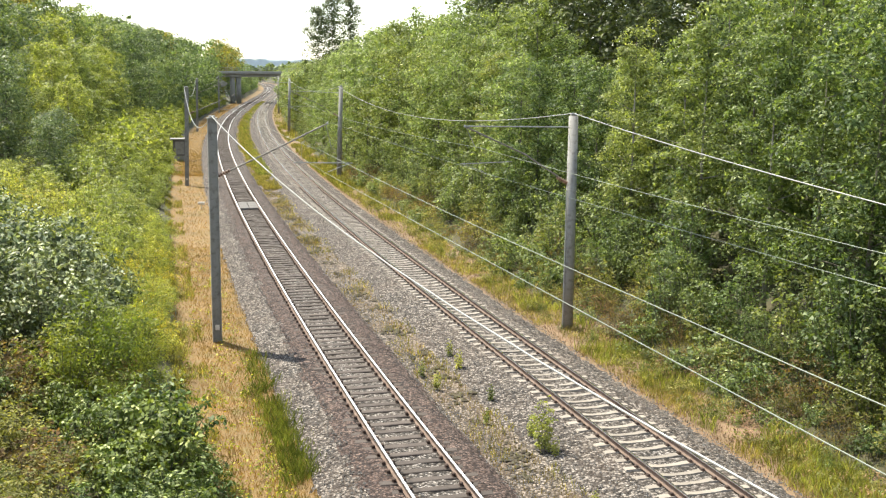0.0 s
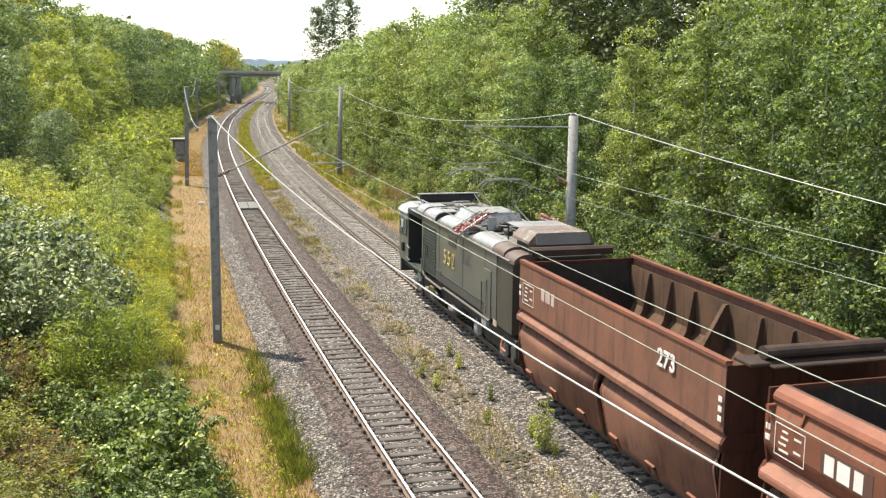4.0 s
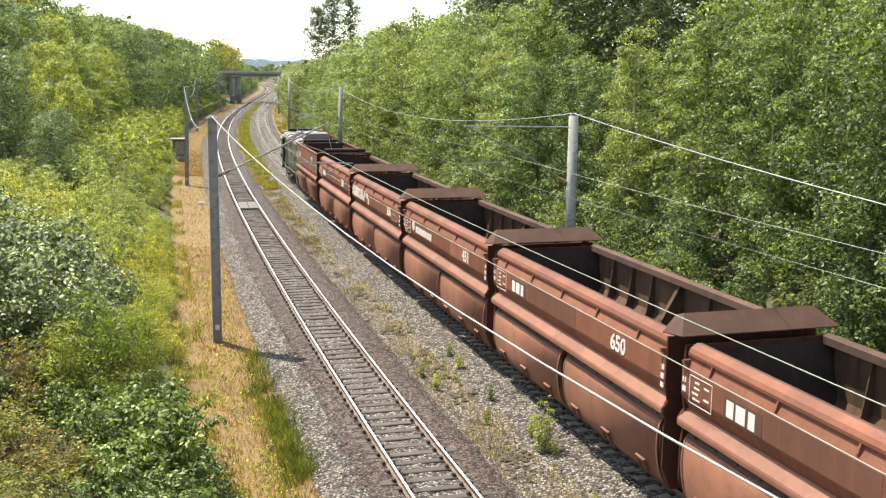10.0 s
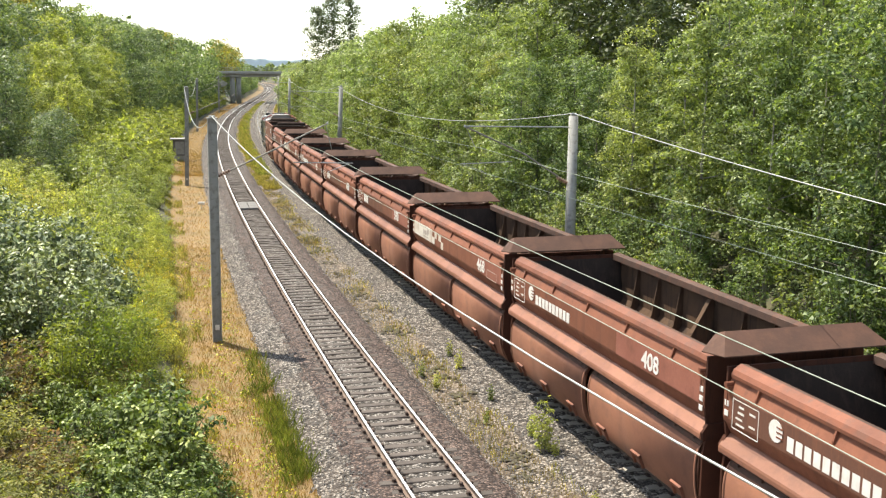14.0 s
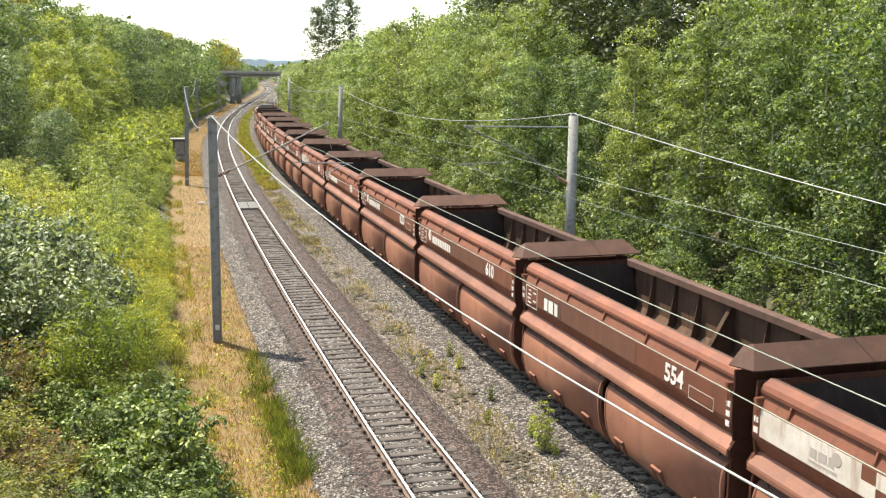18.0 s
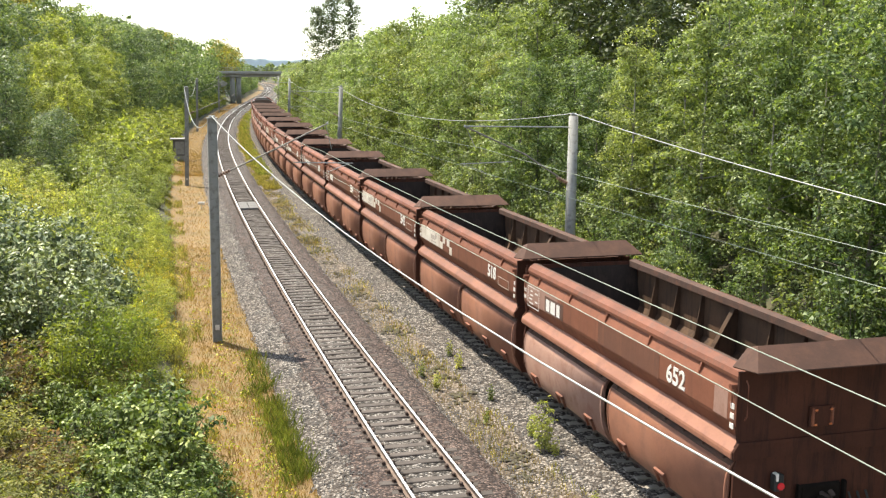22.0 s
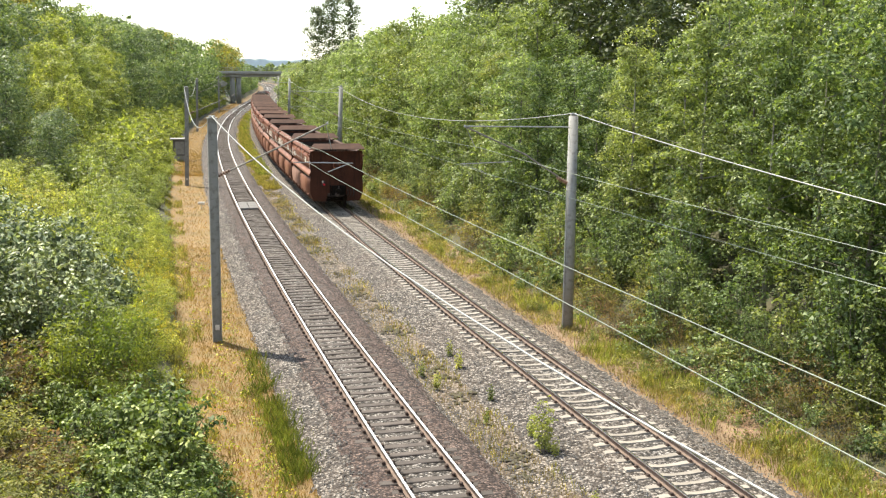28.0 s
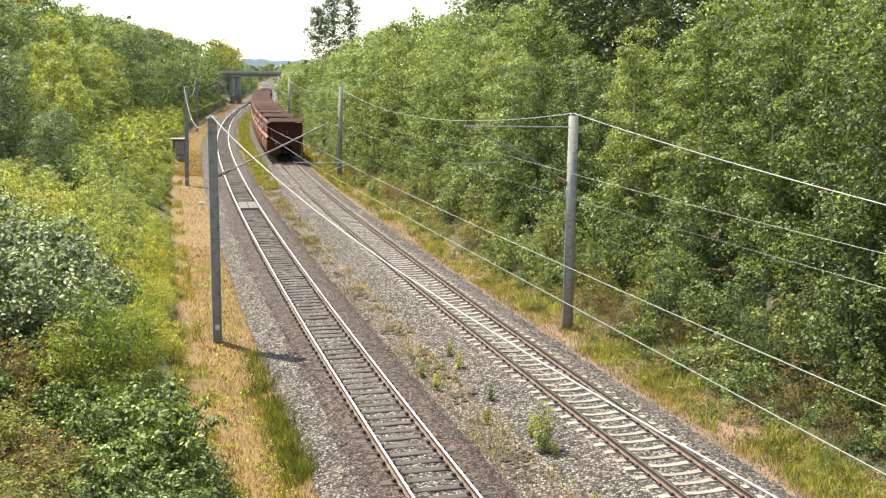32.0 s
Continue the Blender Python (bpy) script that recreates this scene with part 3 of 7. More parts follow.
# ---- masts and overhead line ----
def i_mast(g, h, w, d):
    """A rolled steel mast, slightly tapered, flanges to both sides."""
    a, b, f, k = w / 2, d / 2, 0.03, 0.02
    g.prism([(-a, -b), (-a + f, -b), (-a + f, -k), (a - f, -k), (a - f, -b), (a, -b), (a, b), (a - f, b), (a - f, k), (-a + f, k), (-a + f, b), (-a, b)], 0, h, axis="z")


def disc_insulator(a, b, r, n=5):
    """A string of sheds from a to b."""
    a, b = Vector(a), Vector(b)
    pts, rs = [], []
    for i in range(n):
        for f, k in ((0.0, 0.4), (0.35, 1.0), (0.5, 1.0), (0.8, 0.4)):
            pts.append(a.lerp(b, (i + f) / n))
            rs.append(r * k)
    pts.append(b)
    rs.append(r * 0.4)
    return Geo().tube(pts, rs, 8)


MASTS = []


def mast(line, y, off, kind, label, height=8.35, arm=1, lean=0.0):
    """A mast at off metres beside a track with its bracket towards that track. Local x points at the track."""
    foot = side(line, y, off, -0.45)
    sgn = -1 if off > 0 else 1
    turn = heading(line, y) + (math.pi if sgn < 0 else 0)
    t = thing("catenary_mast", label, "mast", "catenary masts", at=Matrix.Translation(foot) @ Matrix.Rotation(turn, 4, "Z") @ Matrix.Rotation(radians(lean), 4, "Y"))
    reach = abs(off)
    g = Geo()
    if kind == "steel":
        i_mast(g, height, 0.34, 0.30)
        part("pole", g, M["mast"], t)
        part("top_plate", Geo().box((0, 0, height + 0.017), (0.40, 0.36, 0.03), ch=0.008), M["mast"], t)
    else:
        g.tube([(0, 0, 0), (0, 0, height)], [0.22, 0.185], 14)
        part("pole", g, M["mast"], t, smooth=True)
        part("conduit", Geo().tube([(0.235, 0.06, 0.0), (0.215, 0.05, height * 0.66)], 0.025, 6), M["wire"], t, "pale conduit pipe")
    part("base_block", Geo().box((0, 0, -0.18), (0.7, 0.7, 0.35), ch=0.05), M["concrete"], t)
    part("top_clamp", Geo().box((0, 0, height + 0.06), (0.22, 0.16, 0.10), ch=0.02), M["galv"], t)
    part("number_plate", Geo().box((0.0, -0.175, 0.62), (0.16, 0.012, 0.20), ch=0.004), M["letter_white"], t, "small white plate with illegible mark")
    if arm:
        zt = 8.1 if kind == "steel" else 8.02
        tip = (reach + (0.15 if kind == "steel" else 0.92), 0, zt + 0.05)
        low = (0.17, 0, 6.25 if kind == "steel" else 5.85)
        part("bracket_tube", Geo().tube([low, (reach * 0.55, 0, (low[2] + tip[2]) / 2), tip], 0.030, 8), M["arm"], t)
        if kind != "steel":
            part("stay_tube", Geo().tube([(0.17, 0, zt), tip], 0.026, 8), M["galv"], t)
        part("insulator", disc_insulator((0.18, 0, low[2]), (0.62, 0, low[2] + 0.22), 0.085), M["insulator"], t)
        part("tip_clamp", Geo().box(tip, (0.08, 0.06, 0.10), ch=0.015), M["galv"], t)
        part("registration_tube", Geo().tube([(reach * 0.72, 0, 6.72), (reach + 1.1, 0, 6.66)], 0.022, 6), M["galv"], t)
        part("steady_arm", Geo().tube([(reach + 1.0, 0, 6.66), (reach + 0.15, 0, 6.34)], 0.016, 6), M["galv"], t)
        part("hanger", Geo().tube([(tip[0] - 0.05, 0, zt), (tip[0] - 0.45 if kind != "steel" else tip[0] + 0.15, 0, 7.2)], 0.015, 6), M["galv"], t)
    MASTS.append((line, y, off))
    return t


Y_L = [-18.0, 39.2, 92.0, 172.0, 246.0]
Y_R = [-16.0, 39.8, 97.5, 169.0, 245.0]
for i, y in enumerate(Y_L):
    mast(line_a, y, (-4.15, -4.05, -4.15, -4.3, -4.15)[i], "steel", "grey steel catenary mast on dry grass verge", 8.34 if i < 2 else 8.5, lean=(-0.35, 0.1, 1.4, 1.0, 0)[i])
for i, y in enumerate(Y_R):
    mast(line_b, y, (3.15, 3.46, 3.8, 3.95, 3.8)[i], "round", "round grey concrete catenary mast at the wood's edge", 8.45 if i < 2 else 8.6, lean=(0, 0, -1.5, -1.4, 0)[i])


def cable(name, label, pts, r, mat, drops=()):
    t = thing(name, label, "cable", "overhead cables")
    part("conductor", Geo().tube(pts, r, 6), mat, t, smooth=True)
    for a, b in drops:
        part("dropper", Geo().tube([a, b], 0.006, 4), M["galv"], t)
    return t


def hung(p, q, sag, n=16):
    p, q = Vector(p), Vector(q)
    return [p.lerp(q, i / n) - Vector((0, 0, sag * 4 * (i / n) * (1 - i / n))) for i in range(n + 1)]


def build_line(line, ys, offs, sags, label, near):
    for i in range(len(ys) - 1):
        y0, y1 = ys[i], ys[i + 1]
        top0 = side(line, y0, near[0][5] if i == 1 else offs[i], near[0][4] if i == 1 else 8.15)
        top1 = side(line, y1, offs[i + 1] if i else near[0][5], 8.15 if i else near[0][4])
        if i == 0:
            top0 = side(line, near[0][0], near[0][1], near[0][2])
        cable("feeder_cable", "thick bright aluminium feeder cable on " + label, hung(top0, top1, sags[i] if i else near[0][3]), 0.0155, M["wire"])
        # heights and stagger of carrying cable and contact wire at both ends of the span
        mz0, mo0, mz1, mo1, cz0, co0, cz1, co1 = near[1] if i == 0 else (near[1][2], near[1][3], 6.9, 0.1, near[1][6], near[1][7], 5.85, 0.15)
        if i > 1:
            mz0, mo0, cz0, co0 = 6.9, 0.1, 5.85, 0.15
        mess = hung(side(line, y0, mo0, mz0), side(line, y1, mo1, mz1), 0.42)
        cont = hung(side(line, y0, co0, cz0), side(line, y1, co1, cz1), 0.06)
        drops = [(mess[k], cont[k]) for k in range(2, 15, 4)] if i else ()
        cable("messenger_cable", "thin carrying cable above " + label, mess, 0.0075, M["wire_copper"])
        cable("contact_wire", "thin contact wire above " + label, cont, 0.0075, M["wire_copper"], drops)


build_line(line_a, Y_L, (-4.15, -4.15, -4.15, -4.3, -4.15), [1.15, 1.6, 1.7, 1.5], "the far-side track masts", ((-8.58, 1.72, 6.27, 1.7, 7.98, -4.05), (7.0, 0.31, 6.65, 0.0, 6.1, -0.46, 5.9, 0.0)))
build_line(line_b, Y_R, (3.15, 3.15, 3.8, 3.95, 3.8), [1.35, 1.35, 1.0, 1.5], "the woodside track masts", ((-16.0, 3.0, 6.5, 1.0, 8.1, 3.46), (7.06, 0.0, 6.81, -0.3, 6.04, 0.0, 5.81, 0.0)))


# ---- far road bridge ----
def road_bridge():
    y0 = 318.0
    mid = (side(line_a, y0, 0) + side(line_b, y0, 0)) / 2
    turn = heading(line_a, y0) + radians(5)
    t = thing("road_bridge", "grey concrete road bridge with steel railings over the cutting", "bridge", at=Matrix.Translation(mid) @ Matrix.Rotation(turn, 4, "Z"))
    part("deck", Geo().prism([(-3.9, 8.0), (-4.2, 8.25), (-4.2, 8.75), (4.2, 8.75), (4.2, 8.25), (3.9, 8.0)][::-1], -22, 22, axis="x"), M["concrete"], t)
    part("road_surface", Geo().box((0, 0, 8.78), (44, 7.2, 0.06)), M["asphalt"], t)
    for sy in (-1, 1):
        part("edge_beam", Geo().box((0, sy * 4.25, 8.7), (44, 0.35, 0.75), ch=0.04), M["concrete"], t)
        part("girder", Geo().prism([(sy * 2.9, 8.0), (sy * 3.3, 8.0), (sy * 3.3, 7.35), (sy * 2.9, 7.35)], -15, 14, axis="x"), M["concrete"], t)
        part("top_rail", Geo().tube([(-22, sy * 4.3, 10.05), (22, sy * 4.3, 10.05)], 0.05, 6), M["galv"], t)
        part("mid_rail", Geo().tube([(-22, sy * 4.3, 9.6), (22, sy * 4.3, 9.6)], 0.03, 6), M["galv"], t)
        post = Geo().box((0, 0, 0.5), (0.07, 0.07, 1.0)).mesh("post", M["galv"])
        for k in range(23):
            part("post", post, None, t, at=Matrix.Translation((-22 + 2 * k, sy * 4.3, 9.05)))
    for px in (-8.0, -6.2, 10.6):
        for py in (-2.6, 2.6):
            part("pier", Geo().tube([(px, py, -0.6), (px, py, 7.5)], 0.68 if px < 0 else 0.32, 12), M["concrete"], t, smooth=True)
        part("crosshead", Geo().box((px, 0, 7.65), (1.5 if px < 0 else 1.0, 7.4, 0.75), ch=0.08), M["concrete"], t)
    part("abutment", Geo().prism([(-16.5, 8.0), (-13.2, 8.0), (-9.4, 5.4), (-9.8, 5.0), (-16.5, 2.0)], -4.2, 4.2), M["concrete"], t)
    part("abutment", Geo().prism([(13.4, 8.0), (19, 8.0), (19, 2.0), (13.6, 4.6)], -4.2, 4.2), M["concrete"], t)
    return t


BRIDGE = road_bridge()


def line_hut():
    p = side(line_a, 117.0, -5.0, 0.0)
    t = thing("relay_cabinet", "weathered grey trackside relay cabinet with flat roof", "cabinet", at=Matrix.Translation(p) @ Matrix.Rotation(heading(line_a, 112), 4, "Z"))
    part("body", Geo().box((0, 0, 1.0), (1.35, 1.1, 1.9), ch=0.03), M["rubber"], t)
    part("roof", Geo().box((0, 0, 2.02), (1.95, 1.6, 0.14), ch=0.03), M["concrete"], t)
    part("door", Geo().box((0.05, -0.565, 1.05), (0.95, 0.03, 1.4), ch=0.01), M["mast"], t, "darker grey door")
    part("plinth", Geo().box((0, 0, -0.15), (1.5, 1.25, 0.7), ch=0.03), M["concrete"], t)
    q = side(line_a, 76.5, -3.25, -0.4)
    t = thing("marker_board", "small white marker board on a short stake", "marker", at=Matrix.Translation(q))
    part("stake", Geo().tube([(0, 0, 0), (0, 0, 0.4)], 0.02, 6), M["galv"], t)
    part("board", Geo().box((0, -0.04, 0.42), (0.46, 0.2, 0.2), ch=0.03), M["letter_white"], t)


line_hut()


def level_boards():
    """Grey rubber crossing panels between the rails of the left track."""
    p = side(line_a, 75.4, 0, 0)
    t = thing("crossing_panel", "grey service crossing slabs between the rails", "panel", kind="structure", at=Matrix.Translation(p) @ Matrix.Rotation(heading(line_a, 75.4), 4, "Z"))
    for k in range(3):
        for j in (-1, 1):
            part("slab", Geo().box((j * 0.33, -1.2 + 1.2 * k, -0.09), (0.62, 1.16, 0.12), ch=0.015), M["rubber"], t)


level_boards()


# ---- wagons ----
WL = 11.5          # body length
HALF = WL / 2


def shell(prof, y0, y1, thick=0.02):
    """A bent plate: an open outline in x and z drawn out from y0 to y1, with thickness."""
    g = Geo()
    inner = []
    n = len(prof)
    for i, (x, z) in enumerate(prof):
        a, b = prof[max(i - 1, 0)], prof[min(i + 1, n - 1)]
        d = Vector((b[0] - a[0], b[1] - a[1])).normalized()
        s = 1 if sum(q[0] for q in prof) > 0 else -1
        inner.append((x - s * abs(d.y) * thick - (0 if abs(d.y) > 0.1 else 0), z - abs(d.x) * thick))
    g.prism(list(prof) + inner[::-1], y0, y1)
    return g


def mirror(prof):
    return [(-x, z) for x, z in prof]


def wheelset_mesh():
    g = Geo()
    for sx in (-1, 1):
        pts = [(sx * 0.68, 0, 0), (sx * 0.685, 0, 0), (sx * 0.715, 0, 0), (sx * 0.72, 0, 0), (sx * 0.80, 0, 0), (sx * 0.81, 0, 0)]
        g.tube(pts, [0.30, 0.485, 0.485, 0.455, 0.45, 0.30], 20)
    g.tube([(-0.95, 0, 0), (0.95, 0, 0)], 0.08, 10)
    return g.mesh("wheelset", M["wagon_under"], True)


WHEELSET = wheelset_mesh()


def bogie(parent, y, wb=1.8, mat=None):
    mat = mat or M["wagon_under"]
    b = part("bogie", Geo().box((0, y, 0.62), (1.5, 0.5, 0.25), ch=0.04), mat, parent)
    for sx in (-1, 1):
        prof = [(y - wb / 2 - 0.4, 0.62), (y - wb / 2 - 0.4, 0.42), (y - wb / 2 + 0.35, 0.38), (y - 0.4, 0.30), (y + 0.4, 0.30), (y + wb / 2 - 0.35, 0.38), (y + wb / 2 + 0.4, 0.42), (y + wb / 2 + 0.4, 0.62), (y + 0.5, 0.8), (y - 0.5, 0.8)]
        part("side_frame", Geo().prism(prof, sx * 1.0 - 0.06, sx * 1.0 + 0.06, axis="x"), mat, b)
    for k in (-1, 1):
        part("wheelset", WHEELSET, None, b, at=Matrix.Translation((0, y + k * wb / 2, 0.45)))


def side_parts(mat, rim_mat, old):
    """The meshes of one side wall, as (name, mesh) pairs, for the right-hand side and the left-hand side."""
    out = []
    for sg in (1, -1):
        fl = (lambda p: p) if sg > 0 else mirror
        if old:
            plate = fl([(1.74, 4.12), (1.86, 4.07), (1.86, 2.70), (1.78, 2.58)])
            out.append(("side_plate", shell(plate, -HALF, HALF).mesh("side_plate", mat)))
            rim = fl([(1.88, 4.15), (1.885, 4.075), (1.73, 4.075), (1.73, 4.15)])
            out.append(("top_rim", Geo().prism(rim, -HALF, HALF).mesh("top_rim", rim_mat)))
            lip = fl([(1.78, 2.58), (1.94, 2.46), (1.94, 2.34), (1.78, 2.28)])
            out.append(("waist_lip", Geo().prism(lip, -HALF, HALF).mesh("waist_lip", mat)))
            continue
        plate = fl([(1.70, 3.87), (1.74, 3.85), (1.872, 3.60), (1.88, 3.56), (1.88, 3.05), (1.86, 2.97), (1.70, 2.68)])
        out.append(("side_plate", shell(plate, -HALF, HALF).mesh("side_plate", mat)))
        rim = fl([(1.624, 4.12), (1.775, 4.02), (1.825, 3.93), (1.82, 3.865), (1.70, 3.872), (1.624, 3.88)])
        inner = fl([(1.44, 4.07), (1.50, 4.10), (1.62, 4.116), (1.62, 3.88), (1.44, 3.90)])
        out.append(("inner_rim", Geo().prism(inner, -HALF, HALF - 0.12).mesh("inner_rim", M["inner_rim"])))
        out.append(("top_rim", Geo().prism(rim, -HALF, HALF - 0.12).mesh("top_rim", rim_mat)))
        shelf = fl([(1.68, 2.70), (1.73, 2.69), (1.93, 2.47), (1.945, 2.42), (1.945, 2.34), (1.92, 2.31), (1.78, 2.27)])
        out.append(("shelf_beam", Geo().prism(shelf, -HALF, HALF).mesh("shelf_beam", M["wagon_flap"])))
    return out


def gusset_mesh(sg):
    return Geo().prism([(sg * 1.745, 3.845), (sg * 1.865, 3.62), (sg * 1.875, 3.68), (sg * 1.815, 3.865), (sg * 1.75, 3.865)], -0.022, 0.022).mesh("gusset", M["wagon_rim"])


def door_mesh(sg, length, old):
    """A hopper flap that curves under at its foot."""
    if old:
        prof = [(1.78, 2.22), (1.90, 1.90), (1.88, 1.75), (1.66, 0.75), (1.55, 0.55)]
    else:
        prof = [(1.70, 2.20), (1.77, 2.15), (1.845, 2.03), (1.885, 1.88), (1.902, 1.68), (1.90, 1.46), (1.88, 1.24), (1.84, 1.02), (1.775, 0.82), (1.69, 0.66), (1.60, 0.56)]
    prof = prof if sg > 0 else mirror(prof)
    g = shell(prof, -length / 2, length / 2, 0.04)
    for y in (-length / 2 + 0.03, length / 2 - 0.03):
        g.prism([(x * 1.006, z) for x, z in prof] + [(x - sg * 0.10, z) for x, z in prof[::-1]], y - 0.03, y + 0.03)
    return g.mesh("hopper_flap", M["wagon_old"] if old else M["wagon_flap"], True)


def clip_mesh(sg):
    """A small hinge lug at a flap's foot."""
    g = Geo()
    g.prism([(sg * 1.86, 0.99), (sg * 1.91, 0.95), (sg * 1.80, 0.66), (sg * 1.74, 0.68)], -0.22, -0.17)
    g.prism([(sg * 1.86, 0.99), (sg * 1.91, 0.95), (sg * 1.80, 0.66), (sg * 1.74, 0.68)], 0.17, 0.22)
    g.prism([(sg * 1.87, 1.0), (sg * 1.92, 0.97), (sg * 1.90, 0.90), (sg * 1.85, 0.92)], -0.22, 0.22)
    return g.mesh("hinge_lug", M["wagon_rim"])


def lip_mesh(sg, length):
    """The sooty top edge of a flap with its row of bolt heads."""
    g = Geo().prism([(sg * 1.66, 2.24), (sg * 1.74, 2.215), (sg * 1.815, 2.11), (sg * 1.80, 2.08), (sg * 1.66, 2.19)], -length / 2, length / 2)
    for k in range(7):
        g.box((sg * 1.785, -length / 2 + 0.3 + k * (length - 0.6) / 6, 2.18), (0.07, 0.07, 0.05), ch=0.015)
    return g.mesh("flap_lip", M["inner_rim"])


def latch_mesh(sg):
    """A locking pin with its bracket at the end of a side wall."""
    g = Geo().box((sg * 1.84, 0, 3.62), (0.10, 0.16, 0.20), ch=0.02)
    g.tube([(sg * 1.78, -0.02, 3.74), (sg * 1.96, -0.02, 3.74)], 0.055, 8)
    g.tube([(sg * 1.88, 0.02, 3.30), (sg * 1.88, 0.02, 3.60)], 0.018, 6)
    return g.mesh("end_latch", M["wagon_rim"])


def inner_slope(sg):
    prof = [(1.70, 3.88), (1.70, 2.75), (0.62, 1.15), (0.30, 1.15)]
    prof = prof if sg > 0 else mirror(prof)
    return shell(prof, -HALF + 0.25, HALF - 0.25).mesh("inner_wall", M["wagon_inside"])


def rib_mesh(sg):
    g = Geo()
    g.prism([(sg * 1.70, 3.86), (sg * 1.60, 3.84), (sg * 1.42, 2.75), (sg * 0.95, 1.95), (sg * 1.05, 1.85), (sg * 1.70, 2.75)], -0.018, 0.018)
    return g.mesh("inner_rib", M["wagon_inside"])


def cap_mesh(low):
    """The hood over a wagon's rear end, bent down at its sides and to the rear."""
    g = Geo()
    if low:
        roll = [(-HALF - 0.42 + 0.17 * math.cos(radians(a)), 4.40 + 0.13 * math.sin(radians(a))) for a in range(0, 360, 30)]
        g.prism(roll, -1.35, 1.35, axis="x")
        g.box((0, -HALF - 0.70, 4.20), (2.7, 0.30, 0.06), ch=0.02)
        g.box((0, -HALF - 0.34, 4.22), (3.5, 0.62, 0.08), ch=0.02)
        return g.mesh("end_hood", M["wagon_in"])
    ya, yb, yc = -HALF + 0.12, -HALF - 0.18, -HALF - 0.72
    rows = [[(-1.62, ya, 4.50), (1.62, ya, 4.50)], [(-1.60, yb, 4.60), (1.60, yb, 4.60)], [(-1.92, yc, 4.24), (1.92, yc, 4.24)]]
    t = 0.025
    for dz in (0, -t):
        for r in rows:
            for x, y, z in r:
                g.v.append((x, y, z + dz))
    q = [(0, 1, 3, 2), (2, 3, 5, 4), (6, 8, 9, 7), (8, 10, 11, 9), (4, 5, 11, 10), (0, 6, 7, 1)]
    for f in q:
        g.f.append(f)
        g.m.append(0)
    for sg in (-1, 1):
        k = 0 if sg < 0 else 1
        n = len(g.v)
        g.v.extend([(sg * 1.60, yb, 4.60), (sg * 1.92, yc, 4.24), (sg * 1.93, ya, 4.14), (sg * 1.62, ya, 4.50), (sg * 1.58, yb, 4.575), (sg * 1.90, yc, 4.215), (sg * 1.91, ya, 4.115), (sg * 1.60, ya, 4.475)])
        for f in [(0, 1, 2, 3), (7, 6, 5, 4), (0, 4, 5, 1), (1, 5, 6, 2), (2, 6, 7, 3), (3, 7, 4, 0)]:
            g.f.append(tuple(i + n for i in f))
            g.m.append(0)
    return g.mesh("end_hood", M["hood"])


def end_mesh(sg, old):
    """An end wall with its waist fold and tapering foot; sg: +1 front, -1 rear."""
    y = sg * (HALF - 0.02)
    g = Geo()
    up = [(-1.80, 2.62), (1.80, 2.62), (1.86, 3.0), (1.84, 4.05), (-1.84, 4.05), (-1.86, 3.0)]
    g.prism(up, y - 0.03, y + 0.03)
    g.prism([(-1.90, 2.30), (1.90, 2.30), (1.92, 2.46), (1.80, 2.64), (-1.80, 2.64), (-1.92, 2.46)], y - 0.05 + sg * 0.03, y + 0.05 + sg * 0.03)
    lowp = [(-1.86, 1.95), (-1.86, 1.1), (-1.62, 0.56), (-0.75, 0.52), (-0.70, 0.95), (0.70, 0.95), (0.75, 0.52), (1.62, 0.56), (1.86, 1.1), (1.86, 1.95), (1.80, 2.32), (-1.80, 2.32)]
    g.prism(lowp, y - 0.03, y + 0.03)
    return g.mesh("end_wall", M["wagon_end_shaded"])


def slope_end(sg):
    y0, y1 = sg * (HALF - 0.1), sg * (HALF - 0.9)
    g = Geo()
    g.prism([(y0, 3.95), (y0, 3.90), (y1, 1.15), (y1, 1.20)], -1.69, 1.69, axis="x")
    return g.mesh("end_slope", M["coal"])


def stiffener():
    """A diagonal brace plate at mid-length inside the hopper."""
    g = Geo()
    g.prism([(-1.60, 2.60), (0.0, 2.2), (1.60, 2.60), (0.62, 1.2), (-0.62, 1.2)], -0.03, 0.03)
    for sg in (-1, 1):
        g.prism([(sg * 1.69, 3.84), (sg * 1.58, 3.84), (sg * 0.75, 2.36), (sg * 1.69, 2.62)], -0.03, 0.03)
        g.prism([(sg * 1.60, 3.84), (sg * 1.56, 3.84), (sg * 0.73, 2.36), (sg * 0.77, 2.36)], -0.08, 0.08)
    return g.mesh("cross_brace", M["wagon_inside"])


def shared_meshes(old):
    mat, rim = (M["wagon_old"], M["wagon_rim"]) if old else (M["wagon"], M["wagon_rim"])
    return dict(sides=side_parts(mat, rim, old), gus={s: gusset_mesh(s) for s in (1, -1)}, door={s: door_mesh(s, WL / 2 - 0.34, old) for s in (1, -1)},
                lug={s: clip_mesh(s) for s in (1, -1)}, latch={s: latch_mesh(s) for s in (1, -1)}, lip={s: lip_mesh(s, WL / 2 - 0.38) for s in (1, -1)}, inner={s: inner_slope(s) for s in (1, -1)}, rib={s: rib_mesh(s) for s in (1, -1)},
                cap=cap_mesh(old), front=end_mesh(1, old), rear=end_mesh(-1, old), slope={s: slope_end(s) for s in (1, -1)}, brace=stiffener())


SM = {False: shared_meshes(False), True: shared_meshes(True)}
FRAME = Geo().box((0, 0, 0.98), (1.3, WL + 0.1, 0.22), ch=0.03).mesh("underframe", M["wagon_under"])
